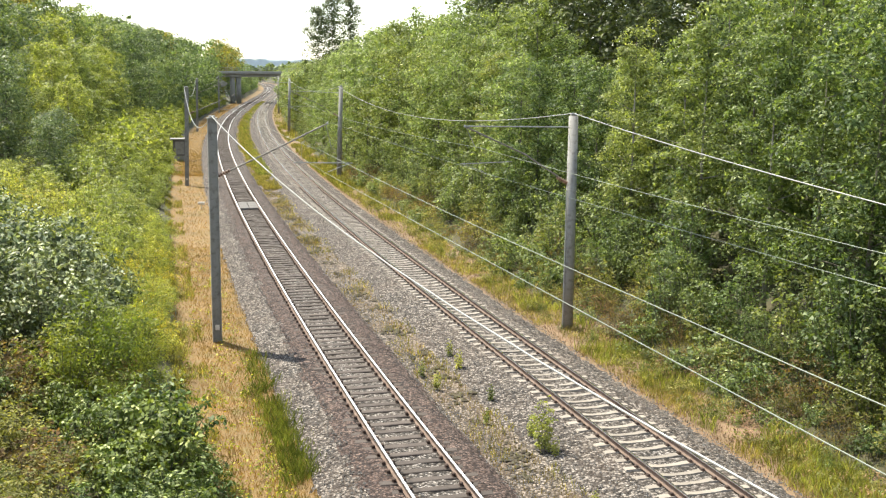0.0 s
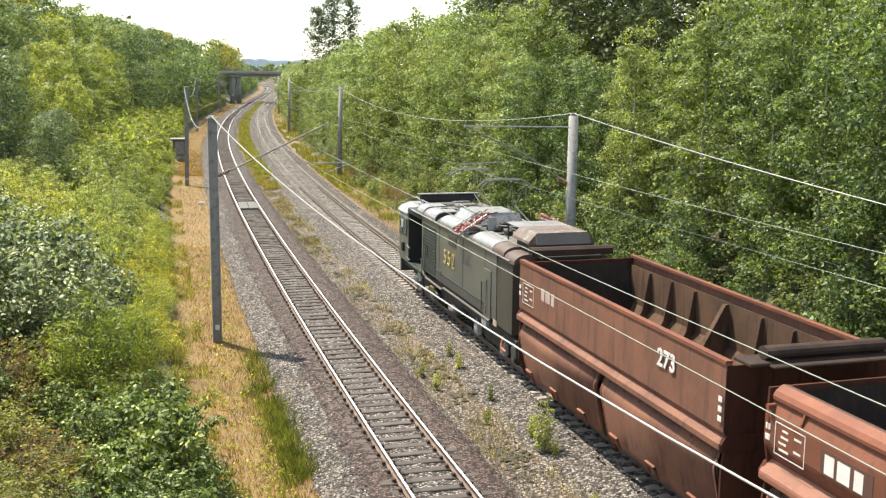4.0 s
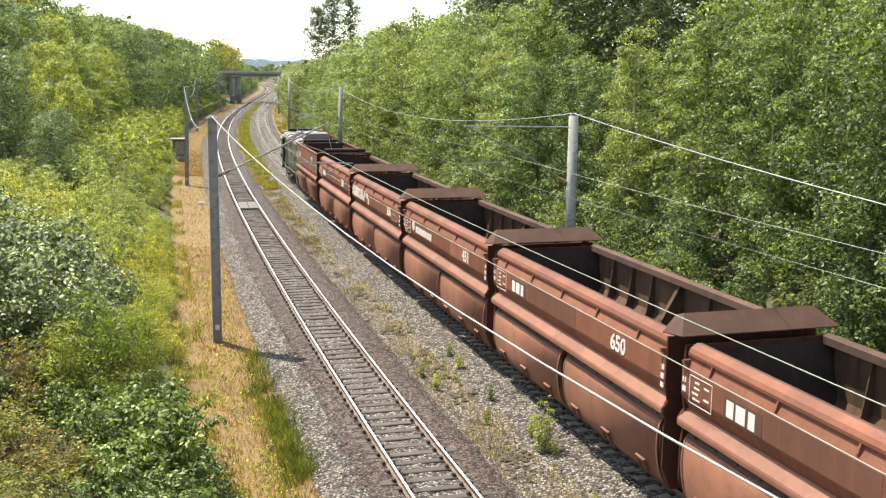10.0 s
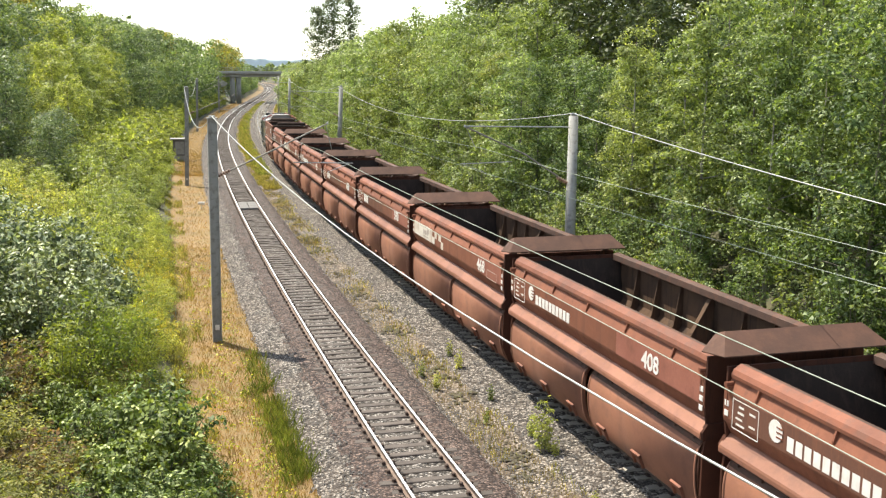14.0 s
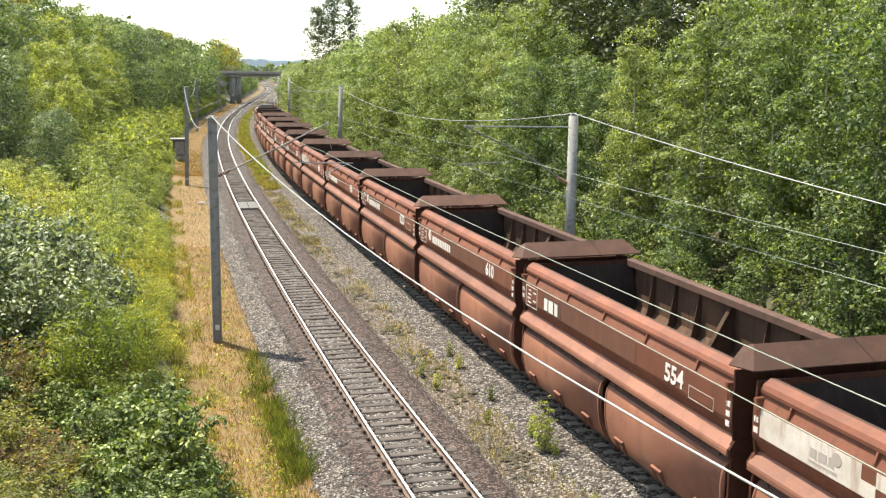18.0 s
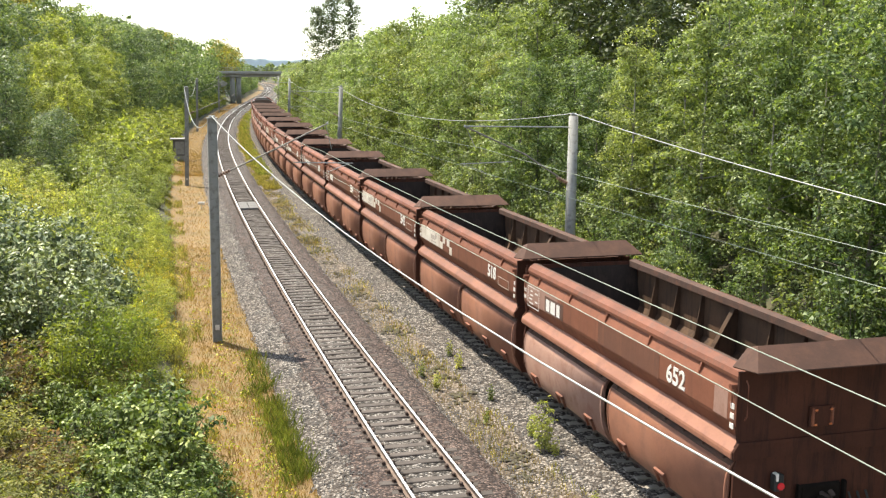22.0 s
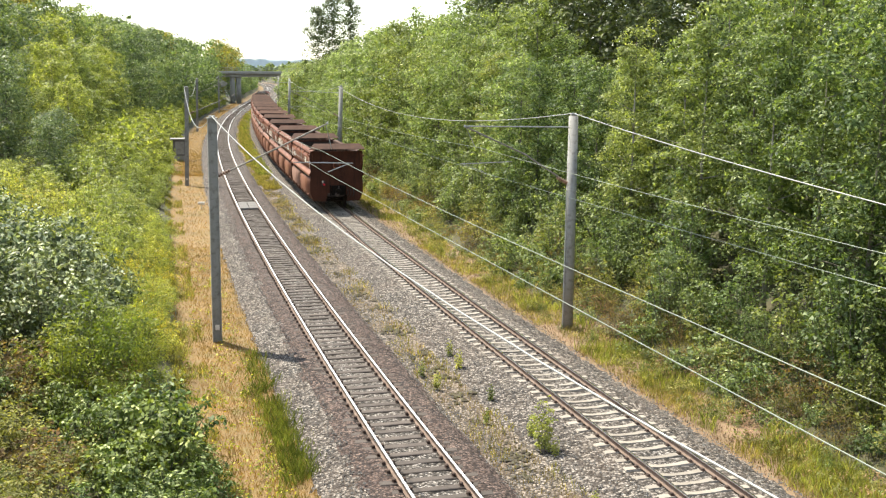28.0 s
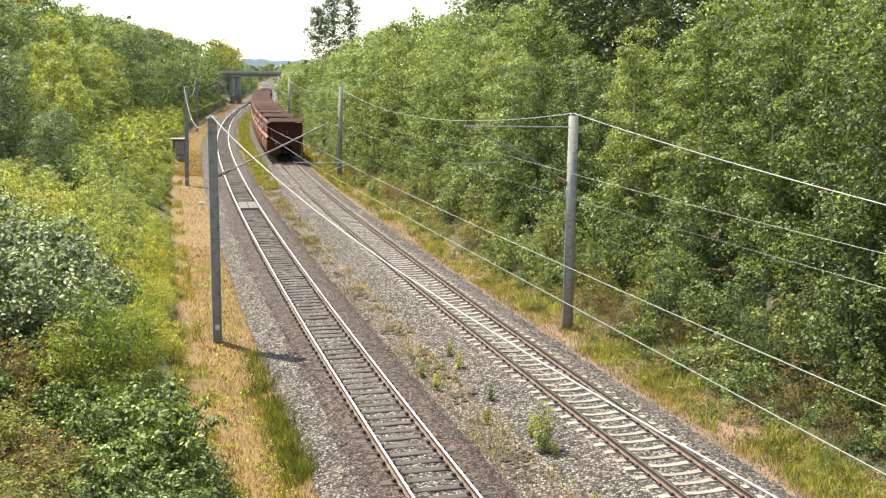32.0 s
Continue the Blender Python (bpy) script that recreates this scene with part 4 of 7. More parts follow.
BUFFER = Geo().tube([(0, 0, 0), (0, 0.32, 0), (0, 0.34, 0), (0, 0.40, 0)], [0.09, 0.09, 0.22, 0.22], 12).mesh("buffer", M["wagon_under"], True)
COUPLER = Geo().box((0, 0.2, 0), (0.28, 0.75, 0.26), ch=0.06).mesh("coupler", M["wagon_under"])
TICK = Geo().box((0, 0, 0), (0.012, 0.13, 0.11)).mesh("white_tick", M["letter_white"])


def lettering(parent, text, y, z, h, x=-1.884, mat="letter_white", name="numeral", bold=0.022):
    """Figures upright on the left-hand side, each a part of its own, read from outside."""
    def span(me):
        xs = [v.co.x for v in me.vertices]
        return min(xs), max(xs)
    left, right = span(text_mesh(text, h, bold=bold))
    for k, char in enumerate(text):
        me = text_mesh(char, h, bold=bold)
        a, b = span(me)
        p, q = span(text_mesh(text[:k + 1], h, bold=bold))
        me.materials.clear()
        me.materials.append(M[mat])
        off = left + (q - p) - b
        m = Matrix.Translation((x, y - off, z)) @ Matrix.Rotation(radians(-90), 4, "Z") @ Matrix.Rotation(radians(90), 4, "X")
        part(name, me, None, parent, at=m)


def plate(name, parent, y0, y1, z0, z1, mat, x=-1.884, t=0.006, label=""):
    return part(name, Geo().box((x, (y0 + y1) / 2, (z0 + z1) / 2), (t, abs(y1 - y0), z1 - z0)), M[mat], parent, label)


def outline(name, parent, y0, y1, z0, z1, mat, w=0.02):
    g = Geo()
    for a, b, c, d in ((y0, y1, z0, z0 + w), (y0, y1, z1 - w, z1), (y0, y0 + w, z0, z1), (y1 - w, y1, z0, z1)):
        g.box((-1.884, (a + b) / 2, (c + d) / 2), (0.006, b - a, d - c))
    part(name, g, M[mat], parent)


def text_block(parent, y, z, mat="letter_white"):
    """Small illegible loading table: bars of print."""
    r = random.Random(int(abs(y * 100)))
    outline("print_frame", parent, y - 0.66, y + 0.22, z - 0.48, z + 0.12, mat, 0.018)
    for k in range(4):
        part("print_bar", Geo().box((-1.884, y - r.uniform(0.0, 0.08), z - 0.12 * k), (0.006, 0.16 + 0.14 * r.random(), 0.04)), M[mat], parent, "illegible white print")
        if k % 2 == 0:
            part("print_bar", Geo().box((-1.884, y - 0.45, z - 0.12 * k - 0.03), (0.006, 0.20, 0.04)), M[mat], parent, "illegible white print")


def mark_bars(parent, y0, z, widths, h, mat, x=-1.884):
    """A painted company mark as upright bars with a round emblem, no letters."""
    y = y0
    for w in widths:
        plate("mark_bar", parent, y, y - w, z - h / 2, z + h / 2, mat, x)
        y -= w * 1.32
    return y


def disc(parent, y, z, r, mat, x=-1.886):
    g = Geo().tube([(x, y, z), (x - 0.006, y, z)], r, 16)
    part("emblem", g, M[mat], parent)


# stretches of other paint on the side walls: tone, start and end behind the front corner
REPAINT = {"650": (("dark", 3.1, 6.6),), "590": (("dark", 3.0, 6.2), ("salmon", 8.2, 11.2)), "468": (("salmon", 8.9, 11.3),), "408": (("salmon", 7.4, 11.3),), "451": (("salmon", 7.2, 9.6),),
           "620": (("dark", 0.3, 5.4),), "610": (("dark", 4.2, 8.6),), "554": (("dark", 3.0, 7.4),), "508": (("dark", 3.2, 5.6),), "652": (("pale", 0.2, 2.55), ("dark", 5.2, 8.4), ("pale", 10.7, 11.2))}


def wagon(number, livery, old=False, last=False, first_hood=True, box_mark=False):
    words = {"white": "with white panel and checker squares", "script": "with long white painted mark", "short": "with short white painted mark"}[livery]
    t = thing("hopper_wagon", ("faded old rust-brown open coal hopper wagon " if old else "rust-red open coal hopper wagon ") + words, "wagon", "coal train wagons")
    s = SM[old]
    for k, (nm, me) in enumerate(s["sides"]):
        part(nm, me, None, t)
    for sg in (1, -1):
        if not old:
            for y in (-4.3, -2.05, 0.2, 2.45, 4.7):
                part("gusset", s["gus"][sg], None, t, at=Matrix.Translation((0, y, 0)))
        for k in (-1, 1):
            d = part("hopper_flap", s["door"][sg], None, t, at=Matrix.Translation((0, k * WL / 4, 0)))
            if last and k > 0:
                d.data = d.data.copy()
                d.data.materials[0] = M["wagon_pale"]
                d["label"] = "bleached pinkish flap"
            part("flap_lip", s["lip"][sg], None, d, "sooty worn top edge")
            for j in (-1.9, 0.0, 1.9):
                part("hinge_lug", s["lug"][sg], None, d, at=Matrix.Translation((0, j, 0)))
        part("inner_wall", s["inner"][sg], None, t)
        if not old:
            for k in (-1, 1):
                part("end_latch", s["latch"][sg], None, t, at=Matrix.Translation((0, k * (HALF - 0.14), 0)))
        for y in (-4.2, -2.9, -1.6, 1.6, 2.9, 4.2):
            part("inner_rib", s["rib"][sg], None, t, at=Matrix.Translation((0, y, 0)))
        part("end_slope", s["slope"][sg], None, t)
        part("coupler", COUPLER, None, t, at=Matrix.Translation((0, sg * (HALF - 0.1), 1.0)) @ Matrix.Rotation(0 if sg > 0 else math.pi, 4, "Z"))
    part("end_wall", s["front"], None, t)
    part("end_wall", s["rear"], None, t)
    part("end_hood", s["cap"], None, t)
    part("cross_brace", s["brace"], None, t)
    part("underframe", FRAME, None, t)
    bogie(t, HALF - 2.2)
    bogie(t, -HALF + 2.2)
    # repainted and weathered stretches, then the marks, on the left-hand side
    for paint, y0, y1 in REPAINT.get(number, ()):
        plate("repainted_stretch", t, HALF - y0, HALF - y1, 3.03, 3.575, "wagon_" + paint, -1.8815, label={"dark": "dark brown weathered paint", "salmon": "fresher salmon-red paint", "pale": "bleached pinkish paint"}[paint])
    lettering(t, number, -HALF + (2.28 if box_mark else 2.35), 3.34 if old else 3.10, 0.385, bold=0.028)
    for k in range(3):
        part("white_tick", TICK, None, t, at=Matrix.Translation((-1.885, -HALF + 0.12, 3.35 - 0.2 * k)))
        if k < 2:
            part("white_tick", TICK, None, t, at=Matrix.Translation((-1.885, HALF - 0.12, 3.35 - 0.2 * k)))
    if box_mark:
        outline("empty_frame_mark", t, -HALF + 0.65, -HALF + 1.65, 3.0, 3.28, "letter_faded")
    if livery == "white":
        plate("white_panel", t, HALF - 0.25, HALF - 3.05, 3.06, 3.58, "white_paint", label="off-white painted panel")
        plate("white_square", t, HALF - 3.05, HALF - 3.40, 3.06, 3.32, "white_paint")
        plate("white_square", t, HALF - 3.40, HALF - 3.7, 3.30, 3.56, "white_paint")
        plate("white_square", t, HALF - 3.95, HALF - 4.3, 3.28, 3.54, "white_paint")
        plate("white_square", t, HALF - 4.3, HALF - 4.6, 3.02, 3.30, "white_paint")
        g = Geo()
        y = HALF - 1.75
        for w in (0.16, 0.22, 0.14):
            g.box((-1.890, y - w / 2, 3.32), (0.005, w, 0.17))
            y -= w + 0.06
        g.box((-1.890, HALF - 2.1, 3.16), (0.005, 0.75, 0.05))
        part("panel_print", g, M["panel_grey"], t, "faint grey print")
        disc(t, HALF - 2.45, 3.42, 0.12, "panel_grey", -1.888)
    elif livery == "script":
        text_block(t, HALF - 0.55, 3.40)
        disc(t, HALF - 1.75, 3.33, 0.21, "letter_white")
        for k in range(3):
            plate("emblem_slot", t, HALF - 1.78, HALF - 1.97, 3.22 + 0.09 * k, 3.25 + 0.09 * k, "wagon", -1.896)
        mark_bars(t, HALF - 2.1, 3.22, [0.19] * 10, 0.27, "letter_white")
    else:
        text_block(t, HALF - 0.55, 3.40)
        if not old:
            plate("repaint_patch", t, HALF - 1.65, HALF - 2.95, 3.04, 3.48, "wagon_patch", -1.8825, label="dull brown repainted patch")
        mark_bars(t, HALF - 1.75, 3.45 if old else 3.24, [0.25, 0.32, 0.22], 0.34, "letter_faded" if old else "letter_white", -1.866 if old else -1.884)
    if last:
        lamp = part("tail_lamp", Geo().box((-0.95, -HALF - 0.12, 1.80), (0.22, 0.16, 0.34), ch=0.02), M["black"], t)
        part("lens", Geo().tube([(-0.92, -HALF - 0.19, 1.74), (-0.92, -HALF - 0.23, 1.74)], 0.075, 10), M["tail_red"], lamp, "red lens")
        part("top_cover", Geo().box((-1.0, -HALF - 0.14, 1.92), (0.07, 0.13, 0.16), ch=0.01), M["letter_white"], lamp, "white plate")
        b = part("number_frame", Geo().box((0, -HALF - 0.06, 3.05), (0.55, 0.05, 0.42), ch=0.01), M["wagon_end_shaded"], t)
        for sx in (-1, 1):
            part("bracket_bar", Geo().box((sx * 0.22, -HALF - 0.10, 3.05), (0.05, 0.06, 0.36), ch=0.01), M["wagon_rim"], b)
            for sz in (-0.15, 0.15):
                part("reflector", Geo().box((sx * 0.17, -HALF - 0.14, 3.05 + sz), (0.06, 0.02, 0.04), ch=0.005), M["orange"], b)
        part("coupler_pocket", Geo().box((0.1, -HALF - 0.04, 1.30), (0.95, 0.1, 0.70), ch=0.05), M["greasy_black"], t)
        part("coupler_head", Geo().box((0.1, -HALF - 0.35, 1.28), (0.42, 0.5, 0.36), ch=0.10), M["greasy_black"], t, "greasy black coupler head")
        part("draw_hook", Geo().tube([(0.1, -HALF - 0.1, 1.45), (0.1, -HALF - 0.42, 1.45), (0.1, -HALF - 0.46, 1.55), (0.1, -HALF - 0.36, 1.6)], 0.055, 8), M["wagon_under"], t)
        for sx in (-0.45, 0.6):
            part("pocket_rib", Geo().box((sx, -HALF - 0.12, 1.30), (0.07, 0.12, 0.78), ch=0.015), M["greasy_black"], t)
        for x in (0.75, 0.95, 1.15):
            part("air_hose", Geo().tube([(x, -HALF - 0.08, 1.4), (x + 0.05, -HALF - 0.2, 1.1), (x - 0.05, -HALF - 0.14, 0.85)], 0.025, 6), M["black"], t)
        for sx in (-1.0, 1.0):
            part("grab_bar", Geo().tube([(sx * 1.72, -HALF - 0.06, 3.9), (sx * 1.72, -HALF - 0.14, 3.8), (sx * 1.72, -HALF - 0.14, 3.2), (sx * 1.72, -HALF - 0.06, 3.1)], 0.015, 6), M["wagon_rim"], t)
    return t


WAGONS = [("273", "short", True, False), ("508", "short", False, False), ("336", "white", False, True), ("451", "script", False, False), ("650", "short", False, False),
          ("590", "short", False, False), ("468", "white", False, True), ("408", "script", False, False), ("620", "script", False, True), ("610", "script", False, False),
          ("554", "short", False, True), ("542", "white", False, True), ("518", "white", False, True), ("652", "short", False, False)]
TRAIN = []
for i, (num, liv, old, boxm) in enumerate(WAGONS):
    TRAIN.append((wagon(num, liv, old, last=(i == 13), box_mark=boxm), -33.45 + HALF + (13 - i) * 12.2 + (0.8 if i == 0 else 0.12 if i == 1 else 0.0), 3.7))


# ---- locomotive ----
def loco():
    """Electric mine locomotive; local y forward, from -7.95 to 7.95."""
    t = thing("electric_locomotive", "dusty grey-green electric mine locomotive with yellow numerals 552", "locomotive")
    F, R = 7.95, -7.95
    W = 1.56
    # main engine room with rounded eaves
    body = [(-W, 1.52), (W, 1.52), (W, 3.74), (W - 0.06, 3.86), (W - 0.20, 3.94), (-W + 0.20, 3.94), (-W + 0.06, 3.86), (-W, 3.74)]
    part("engine_room", Geo().prism(body, R + 1.7, F - 4.2), M["loco_green"], t)
    for sg in (-1, 1):
        # louvred strip beside the cab, its dark colour holding the roof cowls' shade
        gl = part("louvre_panel", Geo().box((sg * (W + 0.005), F - 5.5, 2.55), (0.03, 2.0, 1.9)), M["loco_dark"], t)
        for k in range(13):
            part("louvre", Geo().prism([(sg * (W + 0.02), 0.0), (sg * (W + 0.032), -0.05), (sg * (W + 0.02), -0.07)], -0.92, 0.92), M["loco_dark"], gl, at=Matrix.Translation((0, F - 5.5, 1.80 + 0.13 * k)))
        # silver roof edge, in lengths, swelling over the eaves
        for y0, y1, m in ((2.5, 3.4, "loco_roof"), (-2.4, 0.95, "loco_roof"), (-5.8, -3.5, "loco_roof"), (R + 0.95, -5.86, "loco_roof_brown"), (R - 0.1, R + 0.9, "loco_roof_brown")):
            low = 0.0 if y0 > R + 0.5 else 0.08
            arc = [(sg * (W + 0.03), 3.80 - low)]
            for a in range(0, 91, 10):
                arc.append((sg * (W - 0.44 + 0.46 * math.cos(radians(a))), 3.84 - low + 0.28 * math.sin(radians(a))))
            arc += [(sg * (W - 0.72), 4.12 - low), (sg * (W - 0.72), 3.86)]
            part("roof_edge", Geo().prism(arc, y0, y1), M[m], t)
        part("gutter", Geo().box((sg * (W + 0.03), -1.05, 3.78), (0.07, 13.7 - 0.6, 0.045), ch=0.01), M["loco_roof"], t)
        part("side_strip", Geo().box((sg * (W + 0.012), -0.9, 1.86), (0.024, 9.8, 0.05), ch=0.005), M["loco_dark"], t)
        part("lower_band", Geo().box((sg * (W + 0.003), -0.95, 1.69), (0.02, 9.6, 0.30), ch=0.005), M["loco_sill"], t, "darker grey lower band")
        part("vestibule_lintel", Geo().box((sg * (W - 0.06), F - 2.95, 3.66), (0.14, 2.5, 0.22), ch=0.02), M["loco_dark"], t)
    part("roof_deck", Geo().box((0, -1.3, 3.95), (2.3, 12.2, 0.10), ch=0.03), M["loco_top"], t)
    part("vestibule_roof", Geo().box((0, F - 2.95, 3.72), (2 * W - 0.02, 2.52, 0.12), ch=0.03), M["loco_dark"], t)
    # windows and doors in the side wall
    for sg in (-1, 1):
        w = part("side_hatch", Geo().box((sg * (W + 0.008), -0.92, 3.40), (0.03, 1.05, 0.42), ch=0.012), M["loco_rear"], t)
        part("hatch_latch", Geo().box((sg * (W + 0.03), -0.92, 3.24), (0.02, 0.14, 0.04), ch=0.004), M["loco_dark"], w)
        for yy in (1.0, -2.35, -5.0):
            part("panel_seam", Geo().box((sg * (W + 0.004), yy, 2.65), (0.012, 0.025, 2.1)), M["loco_dark"], t)
        d = part("rear_door", Geo().box((sg * (W + 0.012), R + 2.6, 2.25), (0.03, 0.75, 1.7), ch=0.012), M["loco_green"], t)
        part("handle", Geo().tube([(sg * (W + 0.07), R + 3.1, 1.6), (sg * (W + 0.07), R + 3.1, 2.6)], 0.018, 6), M["black"], d)
    # rear nose
    nose = [(-W + 0.02, 1.42), (W - 0.02, 1.42), (W - 0.02, 3.66), (W - 0.14, 3.80), (W - 0.5, 3.90), (-W + 0.5, 3.90), (-W + 0.14, 3.80), (-W + 0.02, 3.66)]
    part("rear_nose", Geo().prism(nose, R + 0.12, R + 1.66), M["loco_rear"], t)
    # cab at the front
    cab = [(-W, 1.35), (W, 1.35), (W, 3.38), (W - 0.12, 3.60), (W - 0.45, 3.74), (-W + 0.45, 3.74), (-W + 0.12, 3.60), (-W, 3.38)]
    part("cab", Geo().prism(cab, F - 1.7, F), M["loco_green"], t)
    # Core and walls are blackened in place of the shade under the roof.
    core = [(-W + 1.0, 1.35), (W - 1.0, 1.35), (W - 1.0, 3.64), (-W + 1.0, 3.64)]
    part("vestibule", Geo().prism(core, F - 4.25, F - 1.65), M["black"], t)
    for yy in (F - 4.18, F - 1.73):
        part("vestibule_wall", Geo().box((0, yy, 2.5), (2 * W - 0.06, 0.05, 2.25), ch=0.01), M["black"], t)
    part("vestibule_floor", Geo().box((0, F - 2.95, 1.30), (2 * W, 2.5, 0.12), ch=0.02), M["loco_dark"], t)
    part("cab_roof", Geo().prism([(-W - 0.06, 3.50), (-W + 0.1, 3.68), (-W + 0.5, 3.83), (W - 0.5, 3.83), (W - 0.1, 3.68), (W + 0.06, 3.50), (W - 0.1, 3.52), (-W + 0.1, 3.52)][::-1], F - 1.72, F + 0.10), M["loco_roof"], t)
    part("cab_roof_rear", Geo().box((0, F - 1.75, 3.68), (2 * W - 0.1, 0.05, 0.20), ch=0.01), M["black"], t)
    part("roof_platform", Geo().box((0.15, F - 3.0, 3.90), (2.3, 3.4, 0.16), ch=0.04), M["loco_roof"], t, "pale silver roof platform")
    for sg in (-1, 1):
        for y0, wid in ((F - 0.45, 0.58), (F - 1.28, 0.58)):
            w = part("cab_window", Geo().box((sg * (W + 0.01), y0, 2.86), (0.03, wid, 0.78), ch=0.012), M["loco_dark"], t)
            part("pane", Geo().box((sg * (W + 0.027), y0, 2.86), (0.012, wid - 0.1, 0.68), ch=0.003), M["glass_dark"], w)
        part("mirror", Geo().box((sg * (W + 0.06), F - 0.87, 2.98), (0.05, 0.16, 0.36), ch=0.02), M["letter_white"], t)
        part("wall_pocket", Geo().box((sg * (W + 0.05), F - 0.9, 1.95), (0.10, 0.30, 0.40), ch=0.02), M["black"], t)
        for z in (2.15, 1.62):
            part("handrail", Geo().tube([(sg * (W + 0.02), F - 1.75, z), (sg * (W + 0.10), F - 1.85, z - 0.01), (sg * (W + 0.10), F - 2.45, z - 0.05)], 0.02, 6), M["galv"], t)
        part("partition_post", Geo().box((sg * (W - 0.05), F - 4.2, 2.4), (0.08, 0.1, 2.1), ch=0.01), M["loco_dark"], t)
        # crossed handrails in front of the louvres
        for a, b in (((F - 4.6, 1.3), (F - 5.0, 2.75)), ((F - 5.1, 1.3), (F - 5.3, 2.75))):
            part("grab_rail", Geo().tube([(sg * (W + 0.12), a[0], a[1]), (sg * (W + 0.12), b[0], b[1])], 0.011, 6), M["black"], t)
    for x in (-0.72, 0.0, 0.72):
        w = part("windscreen", Geo().box((x, F + 0.012, 2.88), (0.66, 0.03, 0.80), ch=0.012), M["loco_dark"], t)
        part("pane", Geo().box((x, F + 0.03, 2.88), (0.56, 0.012, 0.70), ch=0.003), M["glass_dark"], w)
    hood = part("front_hood", Geo().box((0, F + 0.28, 1.95), (2.5, 0.5, 1.1), ch=0.10), M["loco_green"], t)
    for k in range(4):
        part("grille_bar", Geo().box((-1.26, F + 0.28, 2.1 + 0.09 * k), (0.02, 0.34, 0.05), ch=0.008), M["letter_faded"], hood)
    part("front_rail", Geo().tube([(-1.25, F + 0.10, 3.72), (-1.25, F + 0.12, 3.92), (-0.6, F + 0.16, 3.97), (0.6, F + 0.16, 3.97), (1.25, F + 0.12, 3.92), (1.25, F + 0.10, 3.72)], 0.02, 6), M["galv"], t)
    # frame, buffer beams, steps, bogies
    part("underframe", Geo().box((0, 0, 1.12), (2.7, 15.9, 0.30), ch=0.04), M["under_dust"], t)
    for y in (F + 0.05, R - 0.05):
        part("buffer_beam", Geo().box((0, y, 0.98), (2.95, 0.2, 0.62), ch=0.03), M["loco_dark"], t)
        for sx in (-1, 1):
            part("buffer", BUFFER, None, t, at=Matrix.Translation((sx * 0.88, y + (0.1 if y > 0 else -0.1), 1.03)) @ Matrix.Rotation(0 if y > 0 else math.pi, 4, "Z"))
        part("coupler", COUPLER, None, t, at=Matrix.Translation((0, y, 1.0)) @ Matrix.Rotation(0 if y > 0 else math.pi, 4, "Z"))
    for y in (4.6, -4.6):
        bogie(t, y, 3.0, M["under_dust"])
        for sg in (-1, 1):
            for dy in (-1.5, 1.5):
                part("axle_box", Geo().box((sg * 1.18, y + dy, 0.52), (0.22, 0.42, 0.42), ch=0.05), M["grey_box"], t)
                part("spring_hanger", Geo().tube([(sg * 1.22, y + dy - 0.4, 0.85), (sg * 1.22, y + dy, 0.98), (sg * 1.22, y + dy + 0.4, 0.85)], 0.05, 6), M["under_dust"], t)
            part("sand_box", Geo().box((sg * 1.36, y, 1.08), (0.20, 0.6, 0.4), ch=0.05), M["grey_box"], t)
    for sg in (-1, 1):
        part("equipment_box", Geo().box((sg * 1.08, 0.0, 0.86), (0.4, 2.6, 0.5), ch=0.05), M["under_dust"], t)
        part("hazard_block", Geo().box((sg * 1.50, F - 5.6, 0.86), (0.10, 0.42, 0.34), ch=0.02), M["gold"], t, "black and yellow warning block")
        for k in range(3):
            part("hazard_stripe", Geo().box((sg * 1.553, F - 5.73 + 0.13 * k, 0.86), (0.006, 0.05, 0.33)), M["black"], t)
        part("sill_pipe", Geo().tube([(sg * (W + 0.06), F - 4.5, 1.48), (sg * (W + 0.08), F - 5.2, 1.32), (sg * (W + 0.08), F - 7.6, 1.30), (sg * (W + 0.06), F - 7.9, 1.40), (sg * (W + 0.06), R + 2.2, 1.42)], 0.045, 6), M["loco_top"], t)
        for y in (F - 3.9, ):
            ladder = part("step_ladder", Geo().box((sg * 1.45, y - 0.22, 0.75), (0.05, 0.04, 0.95)), M["black"], t)
            for k in range(5):
                part("tread", Geo().box((sg * 1.50, y, 0.35 + 0.2 * k), (0.18, 0.44, 0.03), ch=0.008), M["under_dust"], ladder)
        part("red_hose", Geo().tube([(sg * 1.5, R + 1.1, 1.15), (sg * 1.58, R + 1.0, 0.8), (sg * 1.5, R + 0.8, 0.7)], 0.04, 6), M["orange"], t)
        part("end_step", Geo().box((sg * 1.38, R + 0.3, 0.75), (0.10, 0.36, 0.5), ch=0.02), M["under_dust"], t)
    # Added black block that darkens the open space below the body.
    part("belly_tank", Geo().box((0, 0, 0.72), (2.0, 5.6, 0.55), ch=0.08), M["black"], t)
    for sg in (-1, 1):
        for yy in (-6.3, -2.9, 2.9, 6.3):
            part("brake_rod", Geo().tube([(sg * 1.12, yy, 1.15), (sg * 1.2, yy + 0.1, 0.55), (sg * 1.05, yy + 0.35, 0.4)], 0.035, 6), M["grey_box"], t)
    # roof gear
    vis = part("resistor_cover", Geo().prism([(6.42, 4.33), (6.42, 4.37), (5.90, 4.40), (5.90, 4.36)], -1.12, 1.62, axis="x"), M["loco_roof"], t, "pale flat cover plate across the roof")
    part("cover_wall", Geo().box((0.25, 6.14, 4.19), (2.55, 0.34, 0.30), ch=0.02), M["black"], vis)
